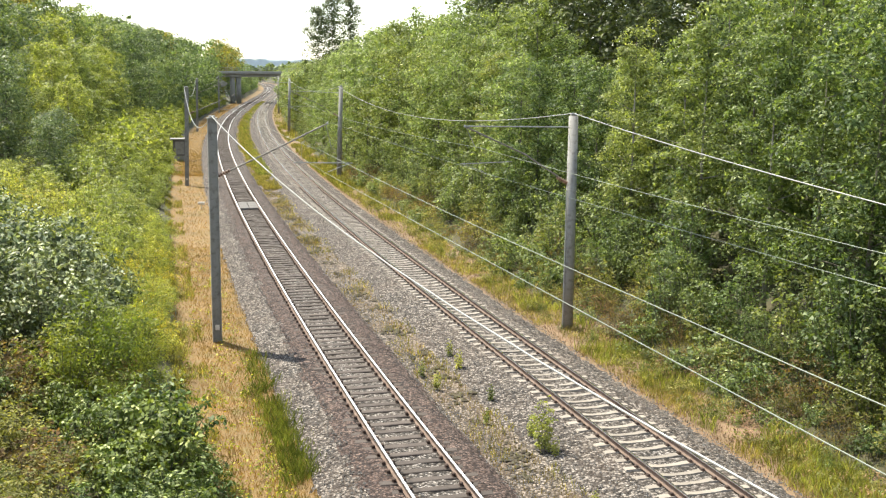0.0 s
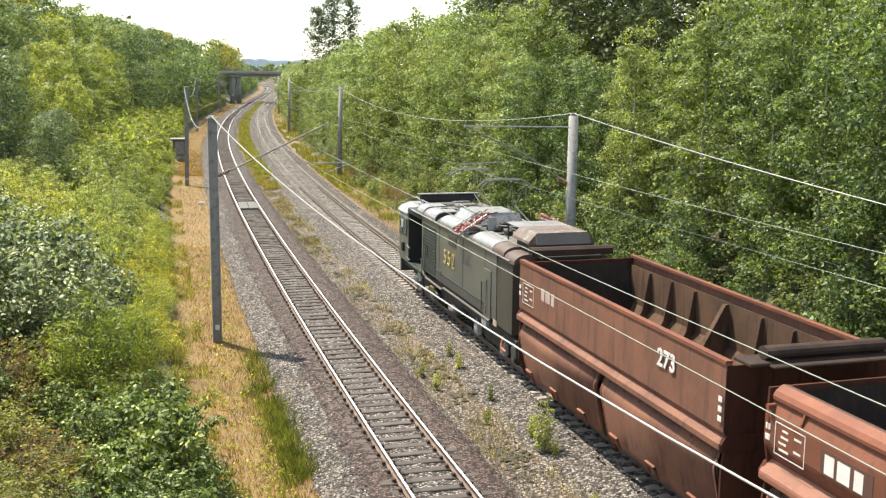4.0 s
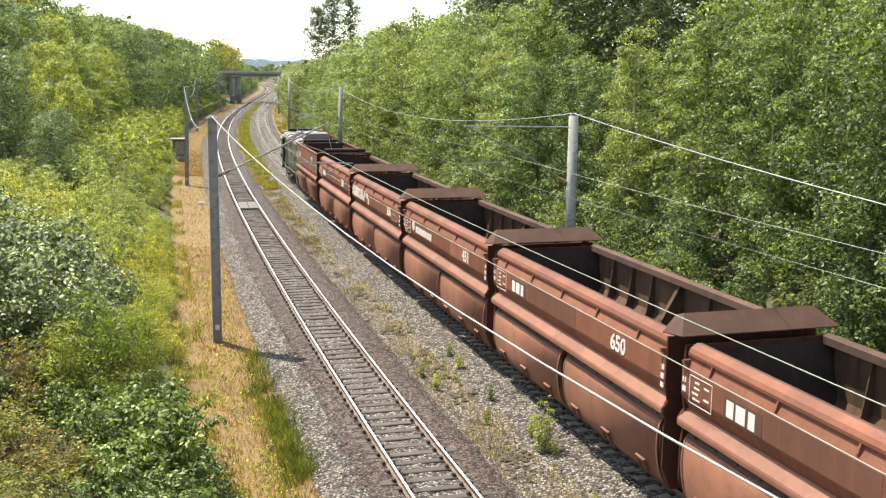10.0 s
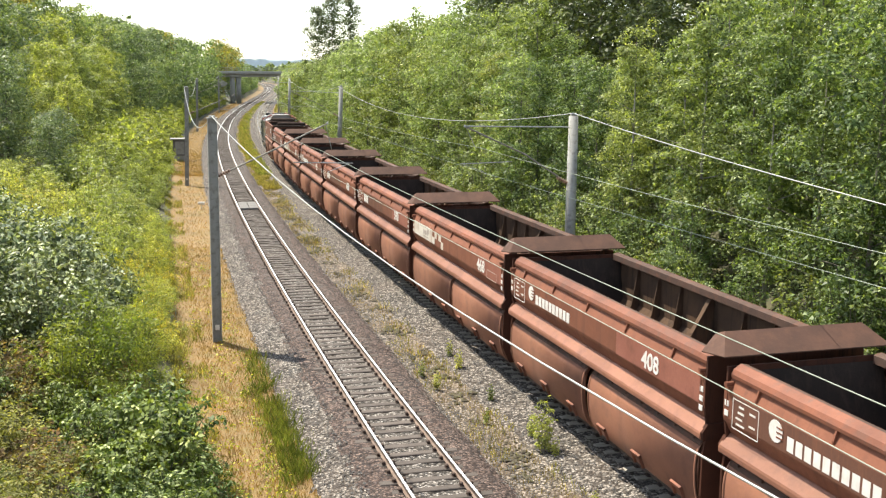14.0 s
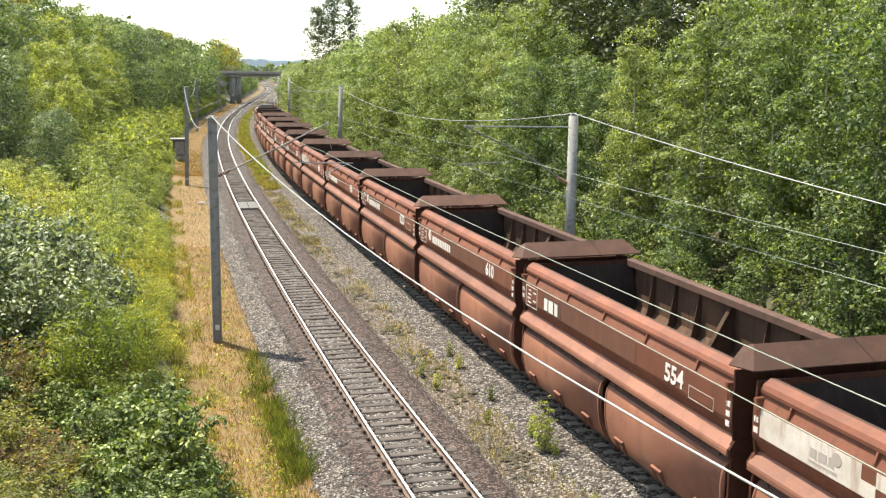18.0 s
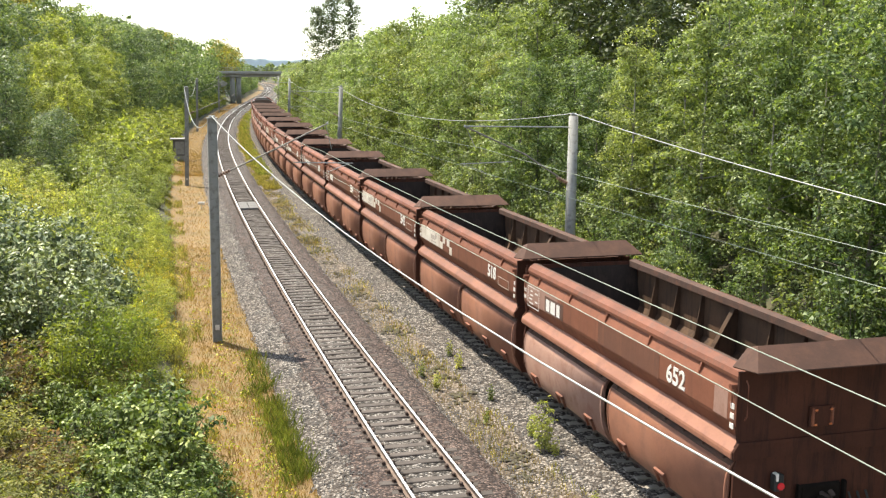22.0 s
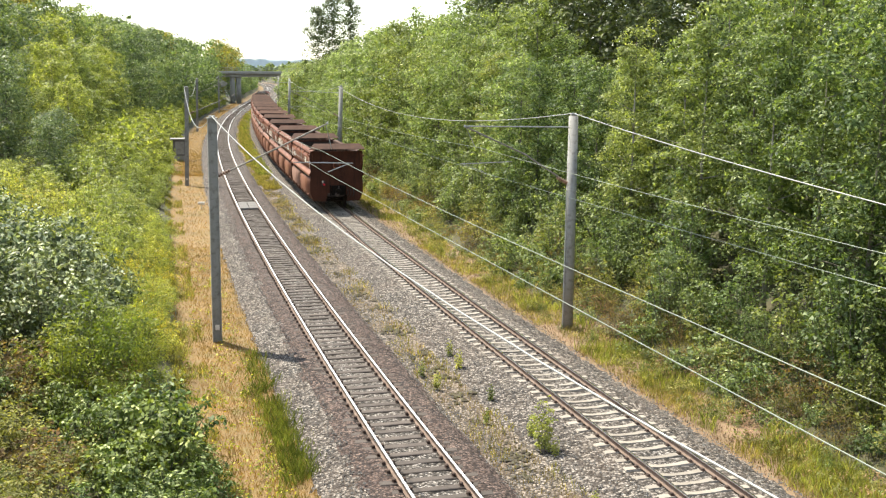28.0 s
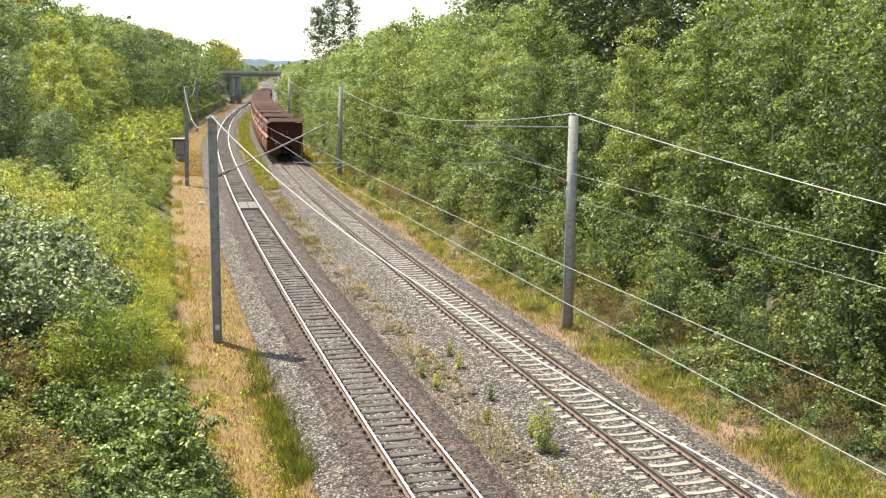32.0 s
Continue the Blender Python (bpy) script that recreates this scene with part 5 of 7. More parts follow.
    for x in (-0.85, 0.2, 1.3):
        part("cover_foot", Geo().box((x, 6.14, 4.02), (0.06, 0.20, 0.12)), M["black"], vis)
    for y0, y1 in ((3.42, 4.48), (1.55, 2.45)):
        prof = [(-W - 0.04, 3.80), (-W - 0.03, 3.92), (-W + 0.04, 4.04), (-W + 0.16, 4.13), (-W + 0.34, 4.17), (-0.62, 4.17), (-0.50, 4.0), (-0.5, 3.8)]
        part("roof_cowl", Geo().prism(prof, y0, y1), M["loco_roof"], t, "silver rounded ventilator cowl")
        part("cowl_mouth", Geo().prism([(x * 0.985, 3.80 + (z - 3.80) * 0.9) for x, z in prof], y0 - 0.02, y0 - 0.004), M["black"], t)
    cowl = [(-1.10, 3.98), (1.10, 3.98), (1.06, 4.14), (0.82, 4.46), (-0.82, 4.46), (-1.06, 4.14)]
    c1 = part("fan_cowl", Geo().prism(cowl, -1.30, 0.55), M["loco_roof"], t, "pale trapezoid fan cowl")
    part("cowl_end", Geo().prism([(0.55, 4.0), (1.15, 4.0), (0.55, 4.43)], -0.95, 0.95, axis="x"), M["loco_roof"], c1)
    part("cowl_end", Geo().prism([(-1.30, 4.0), (-1.62, 4.0), (-1.30, 4.43)], -0.95, 0.95, axis="x"), M["loco_roof"], c1)
    cowl2 = [(-1.12, 4.36), (1.12, 4.36), (1.10, 4.44), (0.84, 4.70), (-0.84, 4.70), (-1.10, 4.44)]
    c2 = part("fan_cowl", Geo().prism(cowl2, R - 0.1, R + 1.5), M["loco_cowl"], t, "worn grey-brown raised fan cowl")
    part("cowl_base", Geo().box((0, R + 0.75, 4.2), (1.9, 1.5, 0.5), ch=0.03), M["black"], c2)
    part("base_plate", Geo().box((0, R - 0.06, 4.24), (2.2, 0.06, 0.36), ch=0.015), M["loco_roof_brown"], c2)
    part("cowl_end", Geo().prism([(R - 0.12, 4.36), (R - 0.30, 4.36), (R - 0.12, 4.68)], -0.90, 0.90, axis="x"), M["loco_top"], c2)
    part("cowl_roof", Geo().box((0, R + 2.15, 4.66), (1.75, 1.15, 0.05), ch=0.02), M["loco_roof"], t)
    for sx in (-0.9, 0.9):
        part("cowl_post", Geo().tube([(sx, R + 2.5, 3.95), (sx, R + 2.5, 4.66)], 0.03, 6), M["black"], t)
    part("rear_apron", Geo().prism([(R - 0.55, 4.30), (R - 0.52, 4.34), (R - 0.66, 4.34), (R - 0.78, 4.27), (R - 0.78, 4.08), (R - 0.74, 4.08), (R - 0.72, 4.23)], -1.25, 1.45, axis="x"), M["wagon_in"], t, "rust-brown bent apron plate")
    part("apron_bracket", Geo().box((0.1, R - 0.28, 4.02), (2.0, 0.95, 0.05)), M["black"], t)
    # insulator racks: red insulators crowded in a tilted cage on either side
    rr = random.Random(9)
    for sg, y, up in ((-1, -2.3, 0.0), (1, -4.5, 0.22)):
        cage = Geo().tube([(sg * 1.90, y + 0.65, 3.90), (sg * 0.80, y + 0.45, 4.62), (sg * 0.80, y - 0.15, 4.62)], 0.025, 6)
        cage.tube([(sg * 1.85, y + 0.55, 3.90), (sg * 0.72, y + 0.33, 4.60)], 0.02, 6)
        cage.tube([(sg * 1.90, y - 0.45, 3.90), (sg * 0.80, y - 0.45, 4.62), (sg * 0.72, y + 0.33, 4.60)], 0.02, 6)
        for dy in (0.62, 0.1, -0.43):
            cage.tube([(sg * 1.89, y + dy, 3.92), (sg * 1.30, y + dy, 3.99)], 0.022, 6)
        cage.tube([(sg * 1.89, y + 0.65, 3.92), (sg * 1.89, y - 0.45, 3.92)], 0.022, 6)
        rack = part("insulator_rack", cage, M["galv"], t)
        for k in range(64):
            f = rr.random()
            x, z, yy = sg * (1.87 - 1.20 * f), 3.92 + 0.60 * f + up, y + rr.uniform(-0.5, 0.55)
            d = Vector((sg * rr.uniform(-0.25, 0.05), rr.uniform(-0.12, 0.12), rr.uniform(0.02, 0.16)))
            if k % 5:
                part("insulator", disc_insulator((x, yy, z), (x + d.x, yy + d.y, z + d.z), rr.uniform(0.035, 0.06), 4), M["red"], rack)
            else:
                part("fuse_rod", Geo().tube([(x, yy, z), (x + d.x * 2, yy + d.y, z + d.z * 1.3)], 0.022, 6), M["black"], rack)
        part("rack_plate", Geo().box((sg * 0.62, y - 0.5, 4.25), (0.30, 0.05, 0.55), ch=0.02), M["grey_box"], rack)
        part("rack_base", Geo().box((sg * 1.1, y, 3.97), (0.75, 1.1, 0.06), ch=0.02), M["black"], rack)
    for sg in (-1, 1):
        part("air_tank", Geo().tube([(sg * 0.5 + 0.4, F - 4.3, 4.15), (sg * 0.5 + 0.4, F - 5.9, 4.15)], 0.10, 10), M["loco_top"], t, smooth=True)
        part("air_tank", Geo().tube([(sg * 0.45, R + 4.9, 4.15), (sg * 0.45, R + 6.1, 4.15)], 0.11, 10), M["loco_top"], t, smooth=True)
    part("roof_bushing", disc_insulator((-0.62, F - 6.9, 4.0), (-0.62, F - 6.9, 4.5), 0.11, 4), M["black"], t)
    for x, y in ((-0.9, F - 5.0), (-0.4, F - 5.6), (-0.2, F - 4.8), (-0.7, R + 5.4), (0.6, R + 4.4)):
        part("roof_bushing", disc_insulator((x, y, 3.98), (x, y, 4.15), 0.09, 4), M["black"], t)
    for pts in ([(-0.9, F - 4.9, 4.15), (-0.4, F - 5.6, 4.18), (-0.75, F - 6.9, 4.55)], [(-0.75, F - 6.9, 4.55), (-0.85, F - 9.5, 4.5), (-0.7, R + 5.4, 4.2)], [(-0.7, R + 5.4, 4.2), (0.6, R + 4.4, 4.2)], [(-1.0, F - 0.8, 4.15), (-1.0, F - 4.9, 4.1)]):
        part("busbar", Geo().tube(pts, 0.022, 6), M["galv"], t)
    # pipes and cable runs across the roof deck
    for x, y0, y1 in ((-0.95, F - 9.6, R + 3.6), (0.95, F - 4.6, R + 3.6), (0.2, F - 9.4, R + 4.15)):
        part("roof_pipe", Geo().tube([(x, y0, 4.02), (x, y1, 4.02)], 0.03, 6), M["black"], t)
    for y in (F - 4.75, F - 5.9, F - 9.6, F - 10.9, R + 4.2):
        part("cross_pipe", Geo().tube([(-0.95, y, 4.03), (0.95, y, 4.03)], 0.028, 6), M["black"], t)
    for x, y in ((0.1, F - 4.9), (0.5, F - 5.5), (0.1, F - 9.9), (-0.3, F - 10.6), (0.75, F - 9.7), (-0.35, R + 4.1)):
        part("switch_box", Geo().box((x, y, 4.08), (0.24, 0.34, 0.22), ch=0.03), M["black"], t)
    part("roof_step", Geo().box((-0.2, F - 1.9, 4.00), (1.2, 1.6, 0.05), ch=0.015), M["loco_top"], t)
    for y in (F - 0.6, F - 3.4):
        part("roof_rib", Geo().box((0, y, 4.03), (2.6, 0.08, 0.06), ch=0.015), M["loco_top"], t)
    # side-arm current collectors on the right, raised
    for y, zt in ((F - 6.0, 5.82), (R + 5.6, 5.82)):
        pan = part("current_collector", Geo().tube([(0.55, y - 0.6, 3.95), (1.15, y - 0.6, 3.95), (1.15, y + 0.6, 3.95), (0.55, y + 0.6, 3.95), (0.55, y - 0.6, 3.95)], 0.03, 6), M["black"], t)
        for dx in (0.0, 0.5):
            part("lower_arm", Geo().tube([(0.6 + dx, y - 0.5, 3.98), (0.35 + dx * 0.6, y + 0.75, 4.75)], 0.02, 6), M["galv"], pan)
            part("upper_arm", Geo().tube([(0.35 + dx * 0.6, y + 0.75, 4.75), (0.15 + dx, y - 0.25, 5.62)], 0.014, 6), M["galv"], pan)
            part("brace_arm", Geo().tube([(0.1 + dx, y + 0.9, 3.98), (0.25 + dx, y - 0.2, 4.9), (0.2 + dx, y - 0.15, 5.6)], 0.011, 6), M["galv"], pan)
        for dy in (-0.2, 0.16):
            part("contact_shoe", Geo().tube([(-0.95, y + dy + 0.05, zt - 0.24), (-0.72, y + dy, zt - 0.04), (-0.5, y + dy, zt), (0.5, y + dy, zt), (0.72, y + dy, zt - 0.04), (0.95, y + dy + 0.05, zt - 0.24)], 0.022, 6), M["galv"], pan)
    # running number and small plates
    for k, digit in enumerate("552"):
        lettering(t, digit, 0.06 - 0.57 * k, 2.36, 0.57, -W - 0.02, "gold", "numeral", 0.002)
    for sg in (-1, 1):
        part("grab_iron", Geo().tube([(sg * (W + 0.01), -5.35, 1.5), (sg * (W + 0.06), -5.35, 1.55), (sg * (W + 0.06), -5.35, 2.7), (sg * (W + 0.01), -5.35, 2.75)], 0.014, 6), M["black"], t)
        part("lower_valance", Geo().box((sg * (W - 0.10), -1.6, 1.42), (0.05, 6.4, 0.20), ch=0.015), M["under_dust"], t)
        for yy in (2.2, 3.2, -0.6):
            part("under_cylinder", Geo().tube([(sg * 1.36, yy - 0.35, 0.66), (sg * 1.36, yy + 0.35, 0.66)], 0.16, 10), M["loco_top"], t, smooth=True)
        part("cable_loop", Geo().tube([(sg * (W + 0.05), 3.4, 2.9), (sg * (W + 0.07), 3.1, 2.5), (sg * (W + 0.06), 2.7, 2.2), (sg * (W + 0.07), 2.5, 2.7)], 0.016, 6), M["black"], t)
    part("maker_plate", Geo().box((-W - 0.012, F - 7.3, 1.85), (0.01, 0.3, 0.2), ch=0.003), M["loco_rear"], t)
    part("label_plate", Geo().box((-W - 0.012, R + 1.75, 1.45), (0.01, 0.4, 0.2), ch=0.003), M["letter_faded"], t)
    # all parts are squeezed lengthwise about the front to fit the camera's view
    squeeze = Matrix.Translation((0, F, 0)) @ Matrix.Diagonal((1, 0.968, 1, 1)) @ Matrix.Translation((0, -F, 0))
    for ch in t.children:
        ch.matrix_basis = squeeze @ ch.matrix_basis
    return t


LOCO = loco()
TRAIN.append((LOCO, 146.25, 4.6))


# ---- the white car on the far bridge ----
def small_car():
    t = thing("white_car", "small white hatchback car crossing the road bridge", "car")
    prof = [(-2.0, 0.35), (2.0, 0.35), (2.02, 0.75), (1.2, 0.92), (0.55, 1.45), (-1.3, 1.48), (-1.95, 0.98)]
    part("body", Geo().prism(prof, -0.82, 0.82, axis="x"), M["car_white"], t)
    glass = [(1.08, 0.95), (0.52, 1.40), (-1.25, 1.43), (-1.7, 0.99)]
    for sx in (-0.83, 0.83):
        part("side_glass", Geo().prism(glass, sx - 0.006, sx + 0.006, axis="x"), M["glass_dark"], t)
    for y in (-1.25, 1.25):
        for sx in (-1, 1):
            part("wheel", Geo().tube([(sx * 0.68, y, 0.31), (sx * 0.86, y, 0.31)], 0.31, 14), M["black"], t)
    return t


CAR = small_car()


# ---- plants ----
def leaf_mesh(name, centres, radii, n, size, mat, seed, flat=0.0, long=1.8, quad=False, inner=0.10):
    """Leaves in shells round the clump centres, denser above and outside; quad: folded blades, else one triangle a leaf."""
    rng = np.random.default_rng(seed)
    centres, radii = np.array(centres), np.array(radii)
    w = radii ** 2
    idx = rng.choice(len(centres), n, p=w / w.sum())
    d = rng.normal(size=(n, 3))
    d /= np.linalg.norm(d, axis=1)[:, None]
    turn = (d[:, 2] < -0.1) & (rng.random(n) < 0.55)
    d[turn, 2] *= -1
    deep = rng.random(n) < inner
    rad = radii[idx] * np.where(deep, 0.55 * rng.random(n), 0.68 + 0.40 * rng.random(n))
    pos = centres[idx] + d * rad[:, None] * np.array([1, 1, 0.8])
    nor = d * 0.95 + rng.normal(size=(n, 3)) * 0.40 + np.array([0.0, 0.0, 0.40 + flat])
    nor /= np.linalg.norm(nor, axis=1)[:, None]
    ax = np.cross(nor, rng.normal(size=(n, 3)))
    ax /= np.linalg.norm(ax, axis=1)[:, None]
    bx = np.cross(nor, ax)
    ln = (size * rng.uniform(0.6, 1.4, n) * np.where(deep, 1.4, 1.0))[:, None]
    wd = ln / long
    if quad:
        v = np.stack([pos - ax * ln * 0.5, pos + bx * wd * 0.5 + nor * wd * 0.16 - ax * ln * 0.08, pos + ax * ln * 0.5, pos - bx * wd * 0.5 + nor * wd * 0.16 - ax * ln * 0.08], axis=1)
    else:
        v = np.stack([pos - ax * ln * 0.5, pos + ax * ln * 0.4 + bx * wd * 0.62, pos + ax * ln * 0.5 - bx * wd * 0.55], axis=1)
    k = v.shape[1]
    v = v.reshape(-1, 3)
    me = bpy.data.meshes.new(name)
    me.vertices.add(len(v))
    me.vertices.foreach_set("co", v.astype(np.float32).ravel())
    me.loops.add(k * n)
    me.loops.foreach_set("vertex_index", np.arange(k * n, dtype=np.int32))
    me.polygons.add(n)
    me.polygons.foreach_set("loop_start", np.arange(0, k * n, k, dtype=np.int32))
    me.materials.append(mat)
    me.update(calc_edges=True)
    return me


def tree_proto(label, height, radius, boughs, leaves, size, mat, bark, seed, low=0.15, fine=1.0, top=0.95, name="tree"):
    """A tree at the origin: tapered trunk, boughs to the crown's edge, leafy tufts of uneven size along the boughs."""
    rng = np.random.default_rng(seed)
    t = thing(name, label, "tree")
    g = Geo()
    tr = 0.0075 * height + 0.012
    lean = rng.uniform(-0.3, 0.3, 2)
    g.tube([(0, 0, -0.5), (lean[0] * 0.5, lean[1] * 0.5, height * 0.38), (lean[0], lean[1], height * 0.93)], [tr * 1.25, tr * 0.65, tr * 0.10], 6)
    cs, rs = [], []
    for k in range(boughs):
        f = (k + rng.uniform(0.1, 0.9)) / boughs
        z = height * (low + (top - low) * f)
        env = (0.62 + 0.38 * f / 0.3) if f < 0.3 else math.sqrt(max(0.03, 1 - ((f - 0.3) / 0.76) ** 2))
        env *= radius * rng.uniform(0.72, 1.18)
        a = k * 2.399 + rng.uniform(-0.6, 0.6)
        rise = env * rng.uniform(0.15, 0.55)
        c, s = math.cos(a), math.sin(a)
        root = Vector((lean[0] * f, lean[1] * f, max(0.3, z - rise)))
        end = Vector((c * env, s * env, z))
        if k % 2 == 0:
            g.tube([root, root.lerp(end, 0.55) + Vector((0, 0, rise * 0.15)), end], [tr * 0.40 * (1 - 0.6 * f), tr * 0.25 * (1 - 0.6 * f), tr * 0.06], 4, caps=False)
        for q in (0.12, 0.40, 0.64, 0.84, 1.0):
            p = root.lerp(end, q) + Vector(rng.normal(0, 0.11 * radius, 3))
            cs.append(tuple(p))
            rs.append(radius * fine * rng.uniform(0.15, 0.32) * (1.15 - 0.3 * q))
    part("trunk", g, bark, t, smooth=True)
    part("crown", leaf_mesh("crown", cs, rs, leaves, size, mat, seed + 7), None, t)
    t["tall"] = height
    return t


def bush_proto(label, height, radius, stems, leaves, size, mat, seed, flat=0.0, long=1.8, name="bush", stem=0.02, quad=True, tuft=1.0, category="bush", upright=0.5, low=0.25):
    """Stems fanning out from the foot, with tufts of leaves along each."""
    rng = np.random.default_rng(seed)
    t = thing(name, label, category)
    g = Geo()
    cs, rs = [], []
    for k in range(stems):
        a = k * 2.399 + rng.uniform(-0.4, 0.4)
        r = radius * ((k + 0.5) / stems) ** 0.5 * rng.uniform(0.8, 1.1)
        h = height * (1 - 0.55 * (r / radius) ** 2) * rng.uniform(0.82, 1.08)
        foot = Vector((math.cos(a) * r * upright * 0.5, math.sin(a) * r * upright * 0.5, -0.3))
        tip = Vector((math.cos(a) * r, math.sin(a) * r, max(0.12, h)))
        knee = foot.lerp(tip, 0.5) + Vector((0, 0, 0.12 * h))
        g.tube([foot, knee, tip], [stem, stem * 0.6, stem * 0.2], 4, caps=False)
        for q in np.linspace(low, 1.0, 5):
            p = (foot.lerp(knee, q * 2) if q < 0.5 else knee.lerp(tip, q * 2 - 1)) + Vector(rng.normal(0, 0.07 * radius, 3))
            if p.z > 0.05:
                cs.append(tuple(p))
                rs.append(tuft * (0.14 * radius + 0.05 * height) * rng.uniform(0.7, 1.25) * (1.2 - 0.4 * q))
    part("branchwork", g, M["bark"], t)["kind"] = "stuff"
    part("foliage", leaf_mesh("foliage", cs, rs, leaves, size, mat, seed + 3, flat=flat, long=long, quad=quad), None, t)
    t["tall"] = height
    return t


PLANT_RNG = random.Random(11)


class Mass:
    """Far plants past counting, gathered into one mesh."""

    def __init__(self):
        self.items = []

    def add(self, proto, m):
        self.items.append((proto, m))

    def build(self, name, label):
        vs, loops, starts, mats, idx = [], [], [], [], []
        n = nl = 0
        for proto, m in self.items:
            for ch in proto.children:
                me = ch.data
                co = np.empty(len(me.vertices) * 3, dtype=np.float32)
                me.vertices.foreach_get("co", co)
                a = np.array(m)
                co = co.reshape(-1, 3) @ a[:3, :3].T + a[:3, 3]
                li = np.empty(len(me.loops), dtype=np.int32)
                me.loops.foreach_get("vertex_index", li)
                st = np.empty(len(me.polygons), dtype=np.int32)
                me.polygons.foreach_get("loop_start", st)
                mat = me.materials[0]
                if mat not in mats:
                    mats.append(mat)
                vs.append(co)
                loops.append(li + n)
                starts.append(st + nl)
                idx.append(np.full(len(st), mats.index(mat), dtype=np.int32))
                n += len(co)
                nl += len(li)
        me = bpy.data.meshes.new(name)
        me.vertices.add(n)
        me.vertices.foreach_set("co", np.concatenate(vs).astype(np.float32).ravel())
        me.loops.add(nl)
        me.loops.foreach_set("vertex_index", np.concatenate(loops))
        st = np.concatenate(starts)
        me.polygons.add(len(st))
        me.polygons.foreach_set("loop_start", st)
        for m in mats:
            me.materials.append(m)
        me.polygons.foreach_set("material_index", np.concatenate(idx))
        me.update(calc_edges=True)
        tagged(new(name, me), label, "woods", kind="stuff")


def plant(proto, line, y, off, tall, wide=1.0, group="", mass=None, sink=0.12):
    """A plant beside a track, grown to the height tall over its ground."""
    p = side(line, y, off)
    k = tall / proto["tall"]
    w = max(k, 0.5) * wide
    m = Matrix.Translation((p.x, p.y, ground_z(p.x, p.y) - sink)) @ Matrix.Rotation(PLANT_RNG.uniform(0, 6.283), 4, "Z") @ Matrix.Diagonal((w, w, k, 1))
    if mass is not None:
        mass.add(proto, m)
        return
    ob = copy_thing(proto, m)
    if group:
        ob["group"] = group


def plant_top(proto, line, y, off, top, wide=1.0, group="", mass=None):
    """A tree whose crown ends at the height top above the rails."""
    p = side(line, y, off)
    tall = max(1.5, top * PLANT_RNG.uniform(0.93, 1.04) - ground_z(p.x, p.y))
    plant(proto, line, y, off, tall, wide, group, mass)


def drop(protos):
    for p in protos:
        for o in (*p.children_recursive, p):
            bpy.data.objects.remove(o)


